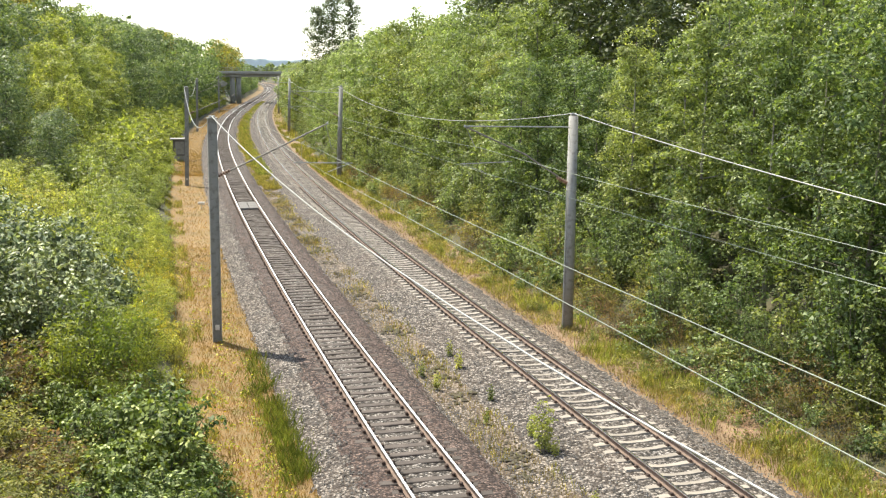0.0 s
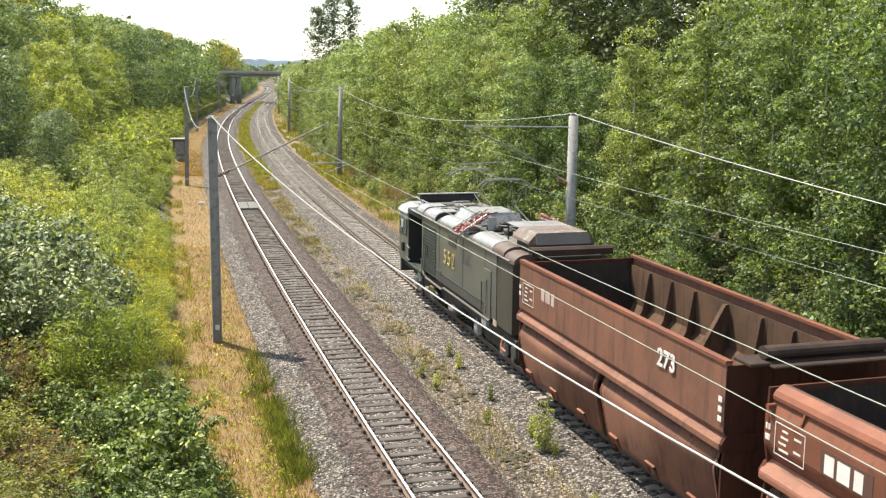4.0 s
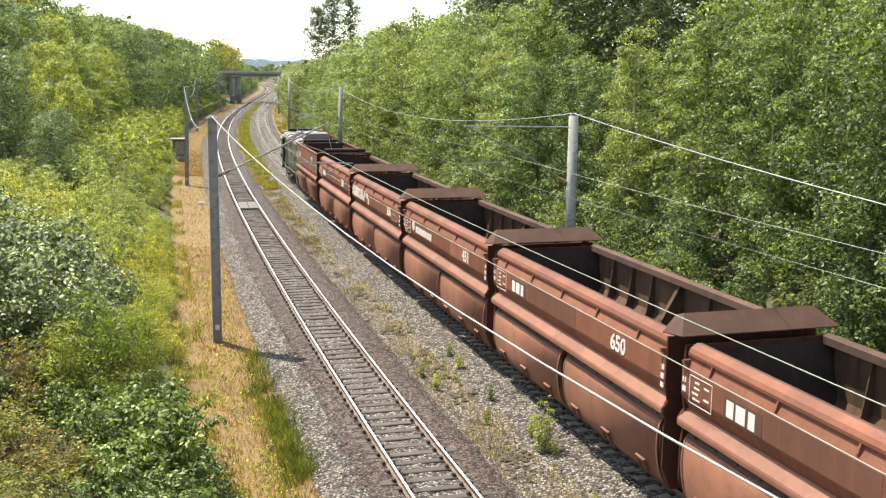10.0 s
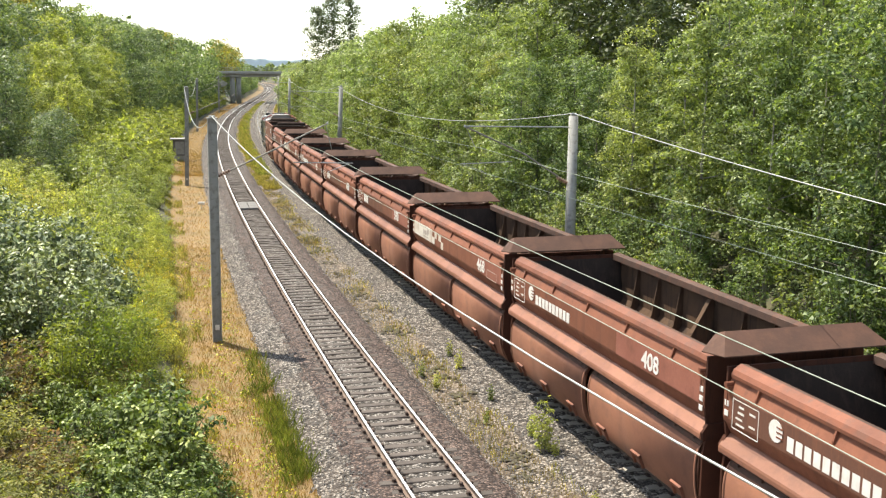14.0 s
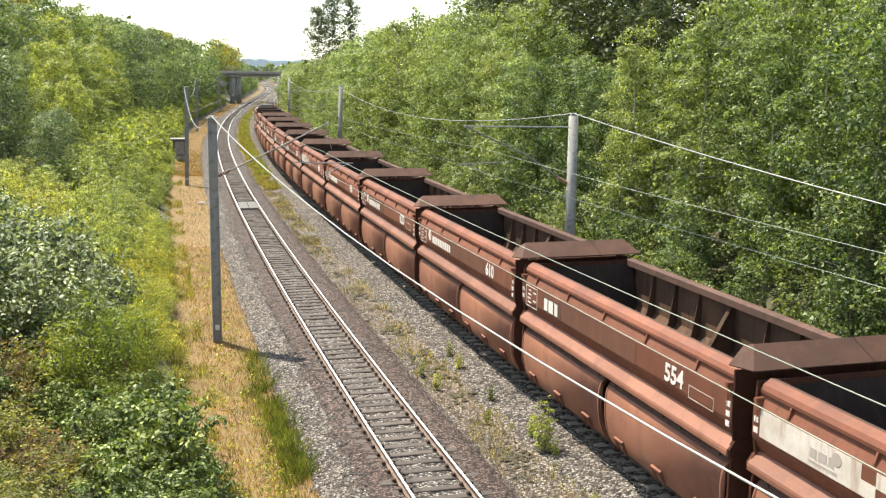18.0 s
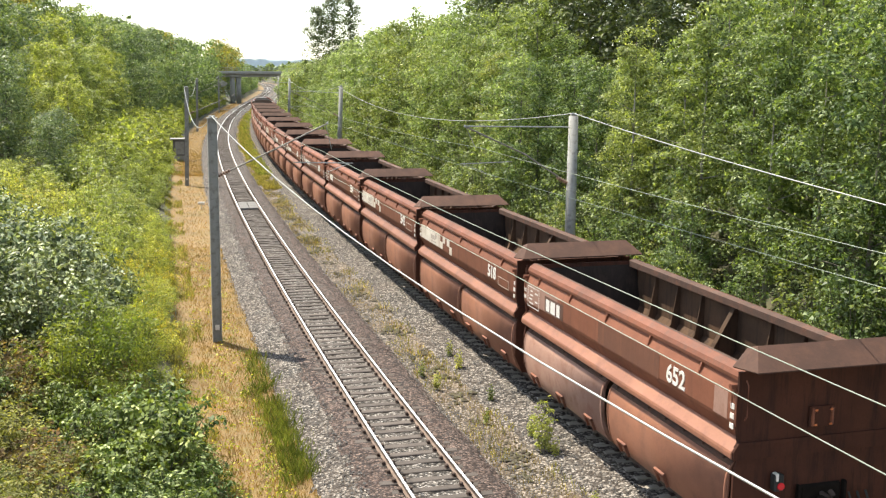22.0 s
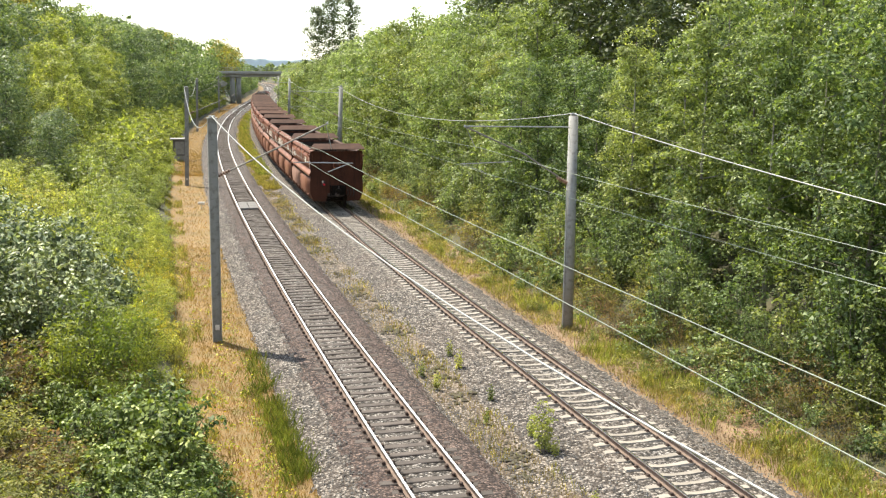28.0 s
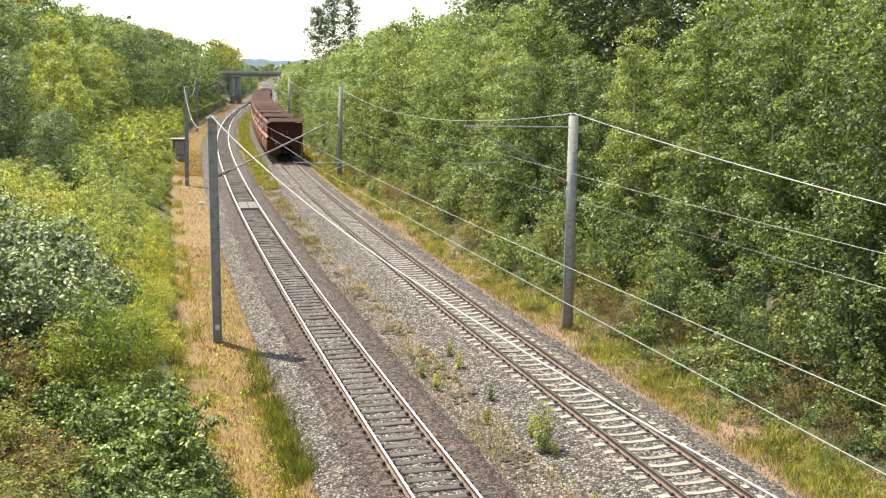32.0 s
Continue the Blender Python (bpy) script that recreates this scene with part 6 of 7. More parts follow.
def right_wood():
    r = PLANT_RNG
    front = [tree_proto("young green woodland tree with dense leafy crown", 11.5, 2.3, 28, 11500, 0.132, M["leaf_wood"], M["bark"], 21, 0.13),
             tree_proto("broad green woodland tree with heavy leafy boughs", 11.0, 2.7, 30, 12500, 0.135, M["leaf_wood"], M["bark"], 22, 0.14),
             tree_proto("slender soft green tree on a pale trunk", 12.0, 2.0, 28, 10500, 0.13, M["leaf_soft_pale"], M["bark_pale"], 23, 0.16),
             tree_proto("lighter green tree with some yellowing leaves", 11.0, 2.3, 28, 11000, 0.13, M["leaf_mixed"], M["bark"], 24, 0.15)]
    light = [tree_proto("woodland tree with leafy boughs, leaves paled for haze", 11.5, 2.4, 28, 8200, 0.155, M["leaf_haze_pale"], M["bark"], 27, 0.12),
             tree_proto("broad woodland tree, leaves paled for haze", 11.5, 2.7, 28, 8600, 0.155, M["leaf_soft_pale"], M["bark"], 28, 0.10)]
    back = [tree_proto("tall green woodland tree behind the wood's edge", 14.0, 2.9, 28, 7000, 0.19, M["leaf_wood"], M["bark"], 25, 0.12),
            tree_proto("tall soft green woodland tree behind the wood's edge", 14.0, 2.8, 28, 7000, 0.19, M["leaf_soft_pale"], M["bark"], 26, 0.12)]
    dark = [tree_proto("dark green conifer deep in the wood, shade in its leaf colour", 17.0, 2.7, 44, 4600, 0.30, M["leaf_dark"], M["bark"], 33, 0.10)]
    mid = [tree_proto("green tree along the cutting wood", 12.0, 2.6, 32, 3600, 0.24, M["leaf_mixed"], M["bark"], 31, 0.05),
           tree_proto("green tree along the cutting wood", 12.0, 2.5, 32, 3600, 0.24, M["leaf_haze_pale"], M["bark"], 32, 0.05),
           tree_proto("yellow-green tree along the cutting wood", 11.5, 2.4, 30, 3400, 0.24, M["leaf_haze_pale"], M["bark"], 35, 0.05)]
    far = [tree_proto("distant green tree along the railway", 12.0, 3.1, 24, 1500, 0.46, M["leaf_mixed"], M["bark"], 41, 0.05, 1.2),
           tree_proto("distant tree along the railway, leaves paled for haze", 11.0, 3.0, 24, 1500, 0.46, M["leaf_haze_pale"], M["bark"], 42, 0.05, 1.2)]
    sapling = [bush_proto("upright green sapling at the wood's edge", 3.6, 0.95, 15, 2600, 0.092, M["leaf_wood"], 51, quad=False, upright=0.9),
               bush_proto("leafy green sapling clump at the wood's edge", 2.8, 1.1, 17, 2600, 0.092, M["leaf_wood"], 52, quad=False),
               bush_proto("yellow-green sapling at the wood's edge", 2.6, 0.85, 14, 2000, 0.085, M["leaf_mixed"], 53, quad=False, upright=0.8)]
    rough = [bush_proto("low green bramble at the wood's edge", 1.1, 1.0, 13, 1300, 0.09, M["leaf_wood"], 54, quad=False),
             bush_proto("dry brownish weed thicket at the wood's edge", 1.2, 0.9, 22, 1100, 0.075, M["leaf_brown"], 55, quad=False, long=3.0, stem=0.008, upright=0.9),
             bush_proto("olive weed thicket at the wood's edge", 1.1, 0.9, 20, 1200, 0.08, M["leaf_olive"], 56, quad=False, long=2.6, stem=0.008, upright=0.9)]
    weed = [bush_proto("green flowering weeds on the woodside verge", 0.75, 0.5, 16, 800, 0.06, M["leaf_mixed"], 57, quad=False, long=2.4, stem=0.006, upright=0.9),
            bush_proto("pale green weeds on the woodside verge", 0.6, 0.55, 16, 800, 0.06, M["leaf_olive"], 58, quad=False, long=2.4, stem=0.006, upright=0.9)]
    grp = "scrub at the wood's edge"
    far_scrub = Mass()
    y = 14.0
    while y < 100:
        mass = far_scrub if y > 50 else None
        step = 1.0 if y < 50 else 1.5
        for k in range(2):
            if r.random() < 0.62:
                plant(r.choice(weed), line_b, y + r.uniform(-0.6, 0.6), r.uniform(2.9, 4.5), r.uniform(0.25, 0.7), 1.0, grp, mass)
        plant(r.choice(rough), line_b, y, r.uniform(4.7, 5.7), r.uniform(0.7, 1.3), 1.1, grp, mass)
        plant(r.choice(rough + sapling[2:]), line_b, y + 0.4, r.uniform(5.6, 6.6), r.uniform(0.9, 1.7), 1.1, grp, mass)
        if r.random() < 0.9:
            plant(r.choice(sapling), line_b, y + r.uniform(-0.5, 0.5), r.uniform(6.0, 7.2), r.uniform(1.8, 3.6), 1.05, grp, mass)
        if r.random() < (0.25 if 21 < y < 37 else 0.7):
            plant(r.choice(sapling[:2]), line_b, y + r.uniform(-0.5, 0.5), r.uniform(7.0, 8.6), r.uniform(3.0, 5.2), 1.1, grp, mass)
        y += r.uniform(0.9, 1.2) * step
    top_y, top_z = [12, 42, 47, 57, 63, 100], [13.8, 13.6, 11.2, 11.0, 14.6, 15.0]
    y = 12.0
    while y < 95:
        top = float(np.interp(y, top_y, top_z))
        plant_top(r.choice(front[:3] * 2 + front[3:] if y < 57 else light + front[3:]), line_b, y, r.uniform(7.9, 9.4), top * r.uniform(0.80, 0.98), group="trees at the wood's edge")
        plant_top(r.choice(front[1:2] + back if y < 57 else light + back[1:]), line_b, y + r.uniform(0.8, 1.6), r.uniform(11.0, 13.5), top, group="trees at the wood's edge")
        y += r.uniform(2.4, 3.1)
    deep = Mass()
    y = 14.0
    while y < 100:
        top = 17.5 if y < 44 else 16.5 if y < 58 else 19.5
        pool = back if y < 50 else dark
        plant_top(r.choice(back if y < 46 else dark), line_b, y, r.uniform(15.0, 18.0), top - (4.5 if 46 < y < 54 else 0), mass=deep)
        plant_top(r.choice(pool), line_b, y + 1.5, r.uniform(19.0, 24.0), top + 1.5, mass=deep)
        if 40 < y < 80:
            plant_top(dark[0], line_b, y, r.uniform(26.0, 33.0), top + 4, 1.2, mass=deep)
        y += r.uniform(3.0, 4.0)
    y = 92.0
    while y < 175:
        top = 16.4 - max(0.0, y - 112) * 0.05
        for d0, d1, f in ((6.0, 7.4, 0.52), (8.2, 11.0, 0.84), (12, 18, 1.0)):
            plant_top(r.choice(mid), line_b, y + r.uniform(-1, 1), r.uniform(d0, d1), top * f, mass=deep)
        plant(r.choice(sapling), line_b, y, r.uniform(4.8, 5.6), r.uniform(0.8, 2.0), mass=deep)
        y += r.uniform(2.6, 3.5)
    y = 175.0
    while y < 740:
        top = 13.4 - max(0.0, y - 200) * 0.004 + max(0.0, y - 340) * 0.012
        for d0, d1, f in ((5.6, 7.2, 0.7), (9, 13, 0.85), (15, 24, 1.0)):
            if not (298 < y < 338 and d0 < 14):
                plant_top(r.choice(far), line_b, y + r.uniform(-2, 2), r.uniform(d0, d1), top * f, mass=deep)
        y += r.uniform(4.0, 5.5) if y < 320 else r.uniform(8, 12)
    deep.build("woodland_trees", "dense green woodland behind the edge of the cutting")
    far_scrub.build("slope_scrub", "green weeds and scrub along the far wood's edge")
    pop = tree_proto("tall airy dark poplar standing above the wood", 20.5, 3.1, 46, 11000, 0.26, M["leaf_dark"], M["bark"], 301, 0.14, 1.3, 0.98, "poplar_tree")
    for yy, o, s, turn in ((190, 12.8, 1.0, 0.0), (186, 9.8, 0.93, 1.3), (199, 16.6, 0.97, 2.3)):
        p = side(line_b, yy, o)
        copy_thing(pop, Matrix.Translation((p.x, p.y, ground_z(p.x, p.y))) @ Matrix.Rotation(turn, 4, "Z") @ Matrix.Diagonal((s, s, s, 1)))
    drop(front + light + back + dark + mid + far + sapling + rough + weed + [pop])


def left_bank():
    r = PLANT_RNG
    grp = "scrub on the left bank"
    willow = [bush_proto("silvery-leaved willow bush on the bank", 3.3, 1.9, 32, 5200, 0.165, M["leaf_silver"], 61, long=2.0, low=0.2),
              bush_proto("grey-green willow bush on the bank", 3.0, 1.7, 30, 4600, 0.155, M["leaf_silver"], 62, long=2.0, low=0.2)]
    feather = [bush_proto("feathery bright green bush with fine leaves", 2.3, 1.2, 30, 5600, 0.085, M["leaf_feather"], 63, long=2.8, stem=0.012, tuft=1.1),
               bush_proto("feathery green shrub with fine drooping leaves", 2.0, 1.0, 26, 4200, 0.085, M["leaf_feather"], 64, long=2.8, stem=0.012, tuft=1.1)]
    broad = [bush_proto("dark glossy broad-leaved shrub beside the verge", 1.9, 1.15, 28, 3300, 0.118, M["leaf_broad"], 71, flat=0.05, long=2.1, tuft=0.95),
             bush_proto("glossy green broad-leaved shrub beside the verge", 1.6, 1.0, 25, 2800, 0.115, M["leaf_broad"], 72, flat=0.05, long=2.1, tuft=0.95)]
    thin = [bush_proto("thin brownish olive scrub on the bank", 1.1, 0.9, 18, 1100, 0.085, M["leaf_olive"], 73, long=2.2, stem=0.01, upright=0.8),
            bush_proto("withered reddish brown weeds on the bank", 0.8, 0.7, 16, 700, 0.08, M["leaf_brown"], 74, long=2.2, stem=0.01, upright=0.8)]
    gold = [bush_proto("yellow-flowering goldenrod clump beside the verge", 1.5, 0.8, 26, 1900, 0.08, M["leaf_gold"], 81, long=2.8, stem=0.008, upright=0.95, quad=False),
            bush_proto("tall yellow-green weed clump beside the verge", 1.3, 0.8, 24, 1700, 0.08, M["leaf_yellow_lit"], 82, long=2.8, stem=0.008, upright=0.95, quad=False)]
    hazel = [bush_proto("green leafy hazel shrub on the bank", 2.8, 1.4, 24, 3000, 0.13, M["leaf_bright"], 83, quad=False),
             bush_proto("sunlit yellow-green scrub on the bank", 2.3, 1.4, 26, 3000, 0.115, M["leaf_bright"], 84, quad=False),
             bush_proto("light green shrub on the bank", 2.6, 1.3, 24, 2800, 0.12, M["leaf_yellow_lit"], 85, quad=False)]
    slope = [bush_proto("light green scrub on the far slope", 2.6, 1.8, 20, 1300, 0.22, M["leaf_yellow_lit"], 91, quad=False),
             bush_proto("green scrub on the far slope", 2.8, 1.8, 20, 1300, 0.22, M["leaf_lime_lit"], 92, quad=False)]
    for y, d, h in ((31.5, -9.4, 2.9), (33.5, -11.2, 3.5), (36.0, -9.3, 3.4), (38.5, -11.4, 3.4), (40.5, -9.6, 2.6), (35.0, -13.4, 2.9), (39.5, -13.6, 2.6), (33.2, -8.3, 2.2), (39.0, -7.9, 2.2), (30.5, -12.2, 2.8), (28.4, -11.6, 2.4)):
        plant(r.choice(willow), line_a, y, d, h, 1.12, grp)
    for y, d, h in ((29.8, -7.8, 2.8), (31.8, -7.1, 2.4), (28.0, -8.6, 2.2), (33.8, -6.7, 1.6), (30.4, -6.5, 1.4), (27.2, -7.2, 1.7), (35.6, -6.9, 1.5)):
        plant(r.choice(feather), line_a, y, d, h, 1.1, grp)
    for y, d, h in ((24.6, -6.6, 2.0), (26.0, -6.3, 2.2), (23.6, -5.7, 1.4), (22.2, -6.2, 1.5), (24.9, -7.7, 1.7), (25.3, -5.5, 1.2), (22.8, -7.2, 1.5), (21.0, -6.6, 1.4), (27.4, -6.1, 1.5), (20.2, -7.8, 1.3), (18.6, -7.2, 1.4), (26.4, -8.6, 1.2)):
        plant(r.choice(broad), line_a, y, d, h, 1.12, grp)
    y = 17.0
    while y < 31:
        for k in range(3):
            plant(r.choice(thin[:1] * 2 + thin[1:] + broad[1:] if k else thin), line_a, y + 0.3 * k, r.uniform(-11.5, -7.4), r.uniform(0.6, 1.2), 1.25, grp)
        y += 0.8
    for y, d in ((19.2, -8.6), (20.0, -9.4), (20.8, -8.8), (21.6, -9.6), (19.6, -10.2), (18.4, -9.2), (22.4, -9.0), (20.6, -10.4)):
        plant(thin[0], line_a, y, d, 0.75, 1.5, grp)
    y = 36.0
    while y < 62:
        plant(r.choice(gold), line_a, y, r.uniform(-6.3, -5.6), r.uniform(0.9, 1.4), 1.0, grp)
        plant(r.choice(gold + hazel[2:]), line_a, y + 0.4, r.uniform(-7.4, -6.4), r.uniform(1.2, 1.7), 1.0, grp)
        y += r.uniform(0.9, 1.3)
    y = 42.5
    while y < 64:
        for d0, d1 in ((-8.8, -7.6), (-11.0, -9.0), (-13.6, -11.4), (-17.0, -14.0)):
            plant(r.choice(hazel * 2 + gold if y < 57 else hazel[:2]), line_a, y + r.uniform(-0.7, 0.7), r.uniform(d0, d1), r.uniform(1.6, 2.5), 1.1, grp)
        y += r.uniform(1.5, 2.0)
    bank = Mass()
    y = 62.0
    while y < 150:
        for d0, d1, h0, h1 in ((-6.9, -6.1, 0.8, 1.6), (-8.8, -7.4, 1.6, 2.6), (-11.2, -9.4, 2.2, 3.4)):
            yy, dd = y + r.uniform(-1, 1), r.uniform(d0, d1)
            if not (103 < yy < 120 and dd > -8.5):
                plant(r.choice(slope if y > 85 else hazel + hazel[1:]), line_a, yy, dd, r.uniform(h0, h1), 1.1, mass=bank)
        y += r.uniform(1.8, 2.5)
    y = 104.0
    while y < 296:
        for d0, d1, h in ((-7.4, -6.2, 1.5), (-9.2, -7.4, 2.8)):
            yy, dd = y + r.uniform(-1, 1), r.uniform(d0, d1)
            if not 110 < yy < 121:
                plant(r.choice(slope), line_a, yy, dd, h * r.uniform(0.6, 1.2), 1.2, mass=bank)
        y += r.uniform(2.4, 3.4)
    # trees above the bank
    near = [tree_proto("yellow-green maple tree on the bank, leaves brightened for sun", 11.0, 2.9, 26, 5600, 0.215, M["leaf_lime_lit"], M["bark"], 101, 0.05),
            tree_proto("green tree with heavy boughs on the bank", 11.5, 2.9, 26, 5600, 0.215, M["leaf_bright"], M["bark"], 102, 0.05),
            tree_proto("dark green bank tree, shade put into its leaf colour", 11.5, 2.8, 34, 5600, 0.20, M["leaf_deep_shade"], M["bark"], 103, 0.05)]
    tall = [tree_proto("tall yellow-green maple above the bank", 14.5, 3.6, 26, 3800, 0.30, M["leaf_lime_lit"], M["bark"], 104, 0.06),
            tree_proto("tall soft green tree above the bank", 15.0, 3.6, 26, 3800, 0.30, M["leaf_bright"], M["bark"], 105, 0.06),
            tree_proto("tall dark green tree above the bank", 15.0, 3.5, 26, 3800, 0.30, M["leaf_deep_shade"], M["bark"], 106, 0.06),
            tree_proto("tall tree above the bank, leaves paled for haze", 15.0, 3.6, 26, 3800, 0.30, M["leaf_haze_pale"], M["bark"], 111, 0.06),
            tree_proto("tall tree with leaves turning orange-yellow", 15.0, 3.3, 34, 4000, 0.29, M["leaf_autumn"], M["bark"], 107, 0.1)]
    far = [tree_proto("distant green tree along the left bank", 14.0, 4.2, 26, 1400, 0.55, M["leaf_haze_pale"], M["bark"], 108, 0.04, 1.15),
           tree_proto("distant dark green tree along the left bank", 14.0, 4.0, 26, 1400, 0.55, M["leaf_deep_shade"], M["bark"], 109, 0.04, 1.15),
           tree_proto("distant tree with yellowing leaves along the left bank", 14.0, 4.0, 26, 1400, 0.55, M["leaf_autumn"], M["bark"], 110, 0.04, 1.15)]
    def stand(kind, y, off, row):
        """Dark trees stand in for shade gaps by bearing from the camera, turning leaves only the upper rows."""
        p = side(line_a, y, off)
        # Bearing seen from the camera, which stands at x 0, y 0.
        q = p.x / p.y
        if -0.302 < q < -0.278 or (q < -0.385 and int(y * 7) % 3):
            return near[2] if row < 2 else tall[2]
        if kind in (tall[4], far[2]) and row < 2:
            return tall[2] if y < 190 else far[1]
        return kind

    y = 46.0
    while y < 72:
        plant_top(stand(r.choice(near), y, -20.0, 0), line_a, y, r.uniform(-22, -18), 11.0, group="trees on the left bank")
        plant_top(r.choice(near[:2]), line_a, y + 1.5, r.uniform(-31, -26), 15.5, 1.05, group="trees on the left bank")
        y += r.uniform(3.2, 4.2)
    y = 64.0
    while y < 132:
        kind, off, top = r.choice(near[:1] * 3 + near[1:2] * 2 + near[2:]), r.uniform(-14.2, -11.8), r.uniform(8.6, 10.6)
        # The first, dark trees replace the shade under the bank's crowns.
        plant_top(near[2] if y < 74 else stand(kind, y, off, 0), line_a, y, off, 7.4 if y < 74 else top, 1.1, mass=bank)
        y += r.uniform(2.6, 3.6)
    y = 70.0
    while y < 140:
        f = (y - 70) / 70
        kind, off = r.choice(near[:2] * 2 + near[2:]), r.uniform(-18.0, -15.0) + 3 * f
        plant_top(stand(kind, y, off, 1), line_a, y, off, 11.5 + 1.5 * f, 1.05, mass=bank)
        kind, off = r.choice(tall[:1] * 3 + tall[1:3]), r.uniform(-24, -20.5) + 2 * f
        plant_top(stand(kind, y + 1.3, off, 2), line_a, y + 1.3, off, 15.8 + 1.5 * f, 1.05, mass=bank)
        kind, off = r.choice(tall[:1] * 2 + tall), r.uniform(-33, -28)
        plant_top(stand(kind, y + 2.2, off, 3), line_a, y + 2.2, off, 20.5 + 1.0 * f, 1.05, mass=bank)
        plant_top(r.choice(far[:2]), line_a, y, r.uniform(-44, -37), 23.0, 1.15, mass=bank)
        y += r.uniform(3.6, 4.5)
    y = 138.0
    while y < 304:
        f = min(1.0, (y - 138) / 80)
        pool = tall[1:2] * 2 + tall[2:3] * 2 + tall[3:4] * 4 + tall[4:] if y < 190 else far[:1] * 2 + far[1:2] * 2 + far[2:]
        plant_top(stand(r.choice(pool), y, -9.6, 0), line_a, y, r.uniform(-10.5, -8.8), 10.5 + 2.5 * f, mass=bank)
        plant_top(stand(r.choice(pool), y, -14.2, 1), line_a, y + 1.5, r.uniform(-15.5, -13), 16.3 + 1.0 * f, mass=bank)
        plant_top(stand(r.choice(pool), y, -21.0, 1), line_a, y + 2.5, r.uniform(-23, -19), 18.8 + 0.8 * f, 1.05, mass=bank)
        plant_top(r.choice(pool[:2]), line_a, y, r.uniform(-36, -28), 21.5, 1.1, mass=bank)
        y += r.uniform(3.8, 4.8) if y < 190 else r.uniform(4.6, 5.8)
    for y, off, top in ((222, -13.0, 18.2), (228, -15.0, 18.6), (150, -26.0, 20.6)):
        plant_top(tall[4], line_a, y, off, top, 1.05, mass=bank)
    y = 340.0
    while y < 740:
        for d0, d1, f in ((-9, -7, 0.45), (-18, -11, 1.0)):
            plant_top(r.choice(far if y < 470 else far[:2]), line_a, y, r.uniform(d0, d1), (19.0 if y < 470 else 12.5) * f, 1.1, mass=bank)
        y += r.uniform(6, 9)
    bank.build("bank_trees", "green and yellowing trees on the far left bank")
    drop(willow + feather + broad + thin + gold + hazel + slope + near + tall + far)


right_wood()
left_bank()


def verge_grass(name, label, spans, n, h0, h1, width, mat, seed, patch=0.0, soft=False):
    """Blades of grass standing on the verges."""
    rng = np.random.default_rng(seed)
    vs = []
    while len(vs) < n:
        line, o0, o1, y0, y1 = spans[int(rng.integers(len(spans)))]
        y = y0 + (y1 - y0) * rng.random() ** 1.7
        o = rng.normal((o0 + o1) / 2, (o1 - o0) / 4) if soft else rng.uniform(o0, o1)
        p = side(line, y, o)
        if patch and noise.noise((p.x * 0.55, p.y * 0.4, seed * 1.7)) < patch:
            continue
        z = ground_z(p.x, p.y)
        a, h = rng.uniform(0, 6.283), rng.uniform(h0, h1)
        lx, ly = rng.normal(0, 0.22 * h, 2)
        w = width * rng.uniform(0.6, 1.4) * (1 + y / 90)
        cx, cy = math.cos(a) * w, math.sin(a) * w
        vs.append(((p.x - cx, p.y - cy, z), (p.x + cx, p.y + cy, z), (p.x + lx * 0.4 + cx * 0.7, p.y + ly * 0.4 + cy * 0.7, z + h * 0.6), (p.x + lx, p.y + ly, z + h)))
    v = np.array(vs, dtype=np.float32).reshape(-1, 3)
    k = len(vs)
    me = bpy.data.meshes.new(name)
    me.from_pydata(v.tolist(), [], (np.arange(4 * k).reshape(-1, 4)).tolist())
    me.materials.append(mat)
    tagged(new(name, me), label, "grass", kind="stuff")


verge_grass("dry_grass", "straw-yellow dry grass on the trackside verge", [(line_a, -5.6, -2.7, 14, 130), (line_a, -5.6, -2.7, 14, 60), (line_a, -5.4, -2.6, 100, 330)], 80000, 0.05, 0.18, 0.004, M["straw"], 3)
verge_grass("dry_grass", "pale yellow grass on the woodside verge", [(line_b, 2.4, 5.4, 14, 110), (line_b, 2.4, 4.8, 14, 60)], 36000, 0.05, 0.26, 0.004, M["straw_pale"], 13, -0.12)
verge_grass("dry_grass", "withered reddish stalks along the ballast's edge", [(line_b, 2.3, 4.4, 14, 60), (line_b, 2.35, 3.2, 14, 130)], 16000, 0.03, 0.14, 0.006, M["leaf_litter"], 43)
verge_grass("green_grass", "green grass tufts at the ballast's edge", [(line_b, 2.8, 6.0, 14, 120), (line_b, 2.6, 6.0, 14, 60), (line_a, -5.8, -4.6, 14, 120)], 26000, 0.08, 0.36, 0.006, M["grass_green"], 4, 0.08)
verge_grass("green_grass", "tall green weeds and grass on the woodside verge", [(line_b, 2.6, 4.8, 14, 45), (line_b, 2.5, 4.8, 14, 110)], 12000, 0.12, 0.46, 0.005, M["grass_rank"], 24, 0.02)
verge_grass("green_grass", "soft green grass tuft beside the ballast", [(line_a, -3.5, -2.5, 19, 37), (line_a, -3.6, -2.4, 19, 33)], 9000, 0.10, 0.42, 0.004, M["grass_tuft"], 14, -0.38, True)
verge_grass("green_grass", "green weeds on the far woodside verge", [(line_b, 2.5, 5.6, 70, 330), (line_b, 2.5, 5.0, 90, 200)], 9000, 0.15, 0.6, 0.012, M["grass_green"], 34, -0.15)
verge_grass("track_weeds", "thin dry weeds between the tracks", [(line_a, 1.9, 3.3, 16, 110), (line_a, 1.9, 3.1, 60, 300)], 10000, 0.04, 0.16, 0.007, M["straw"], 6, -0.1)
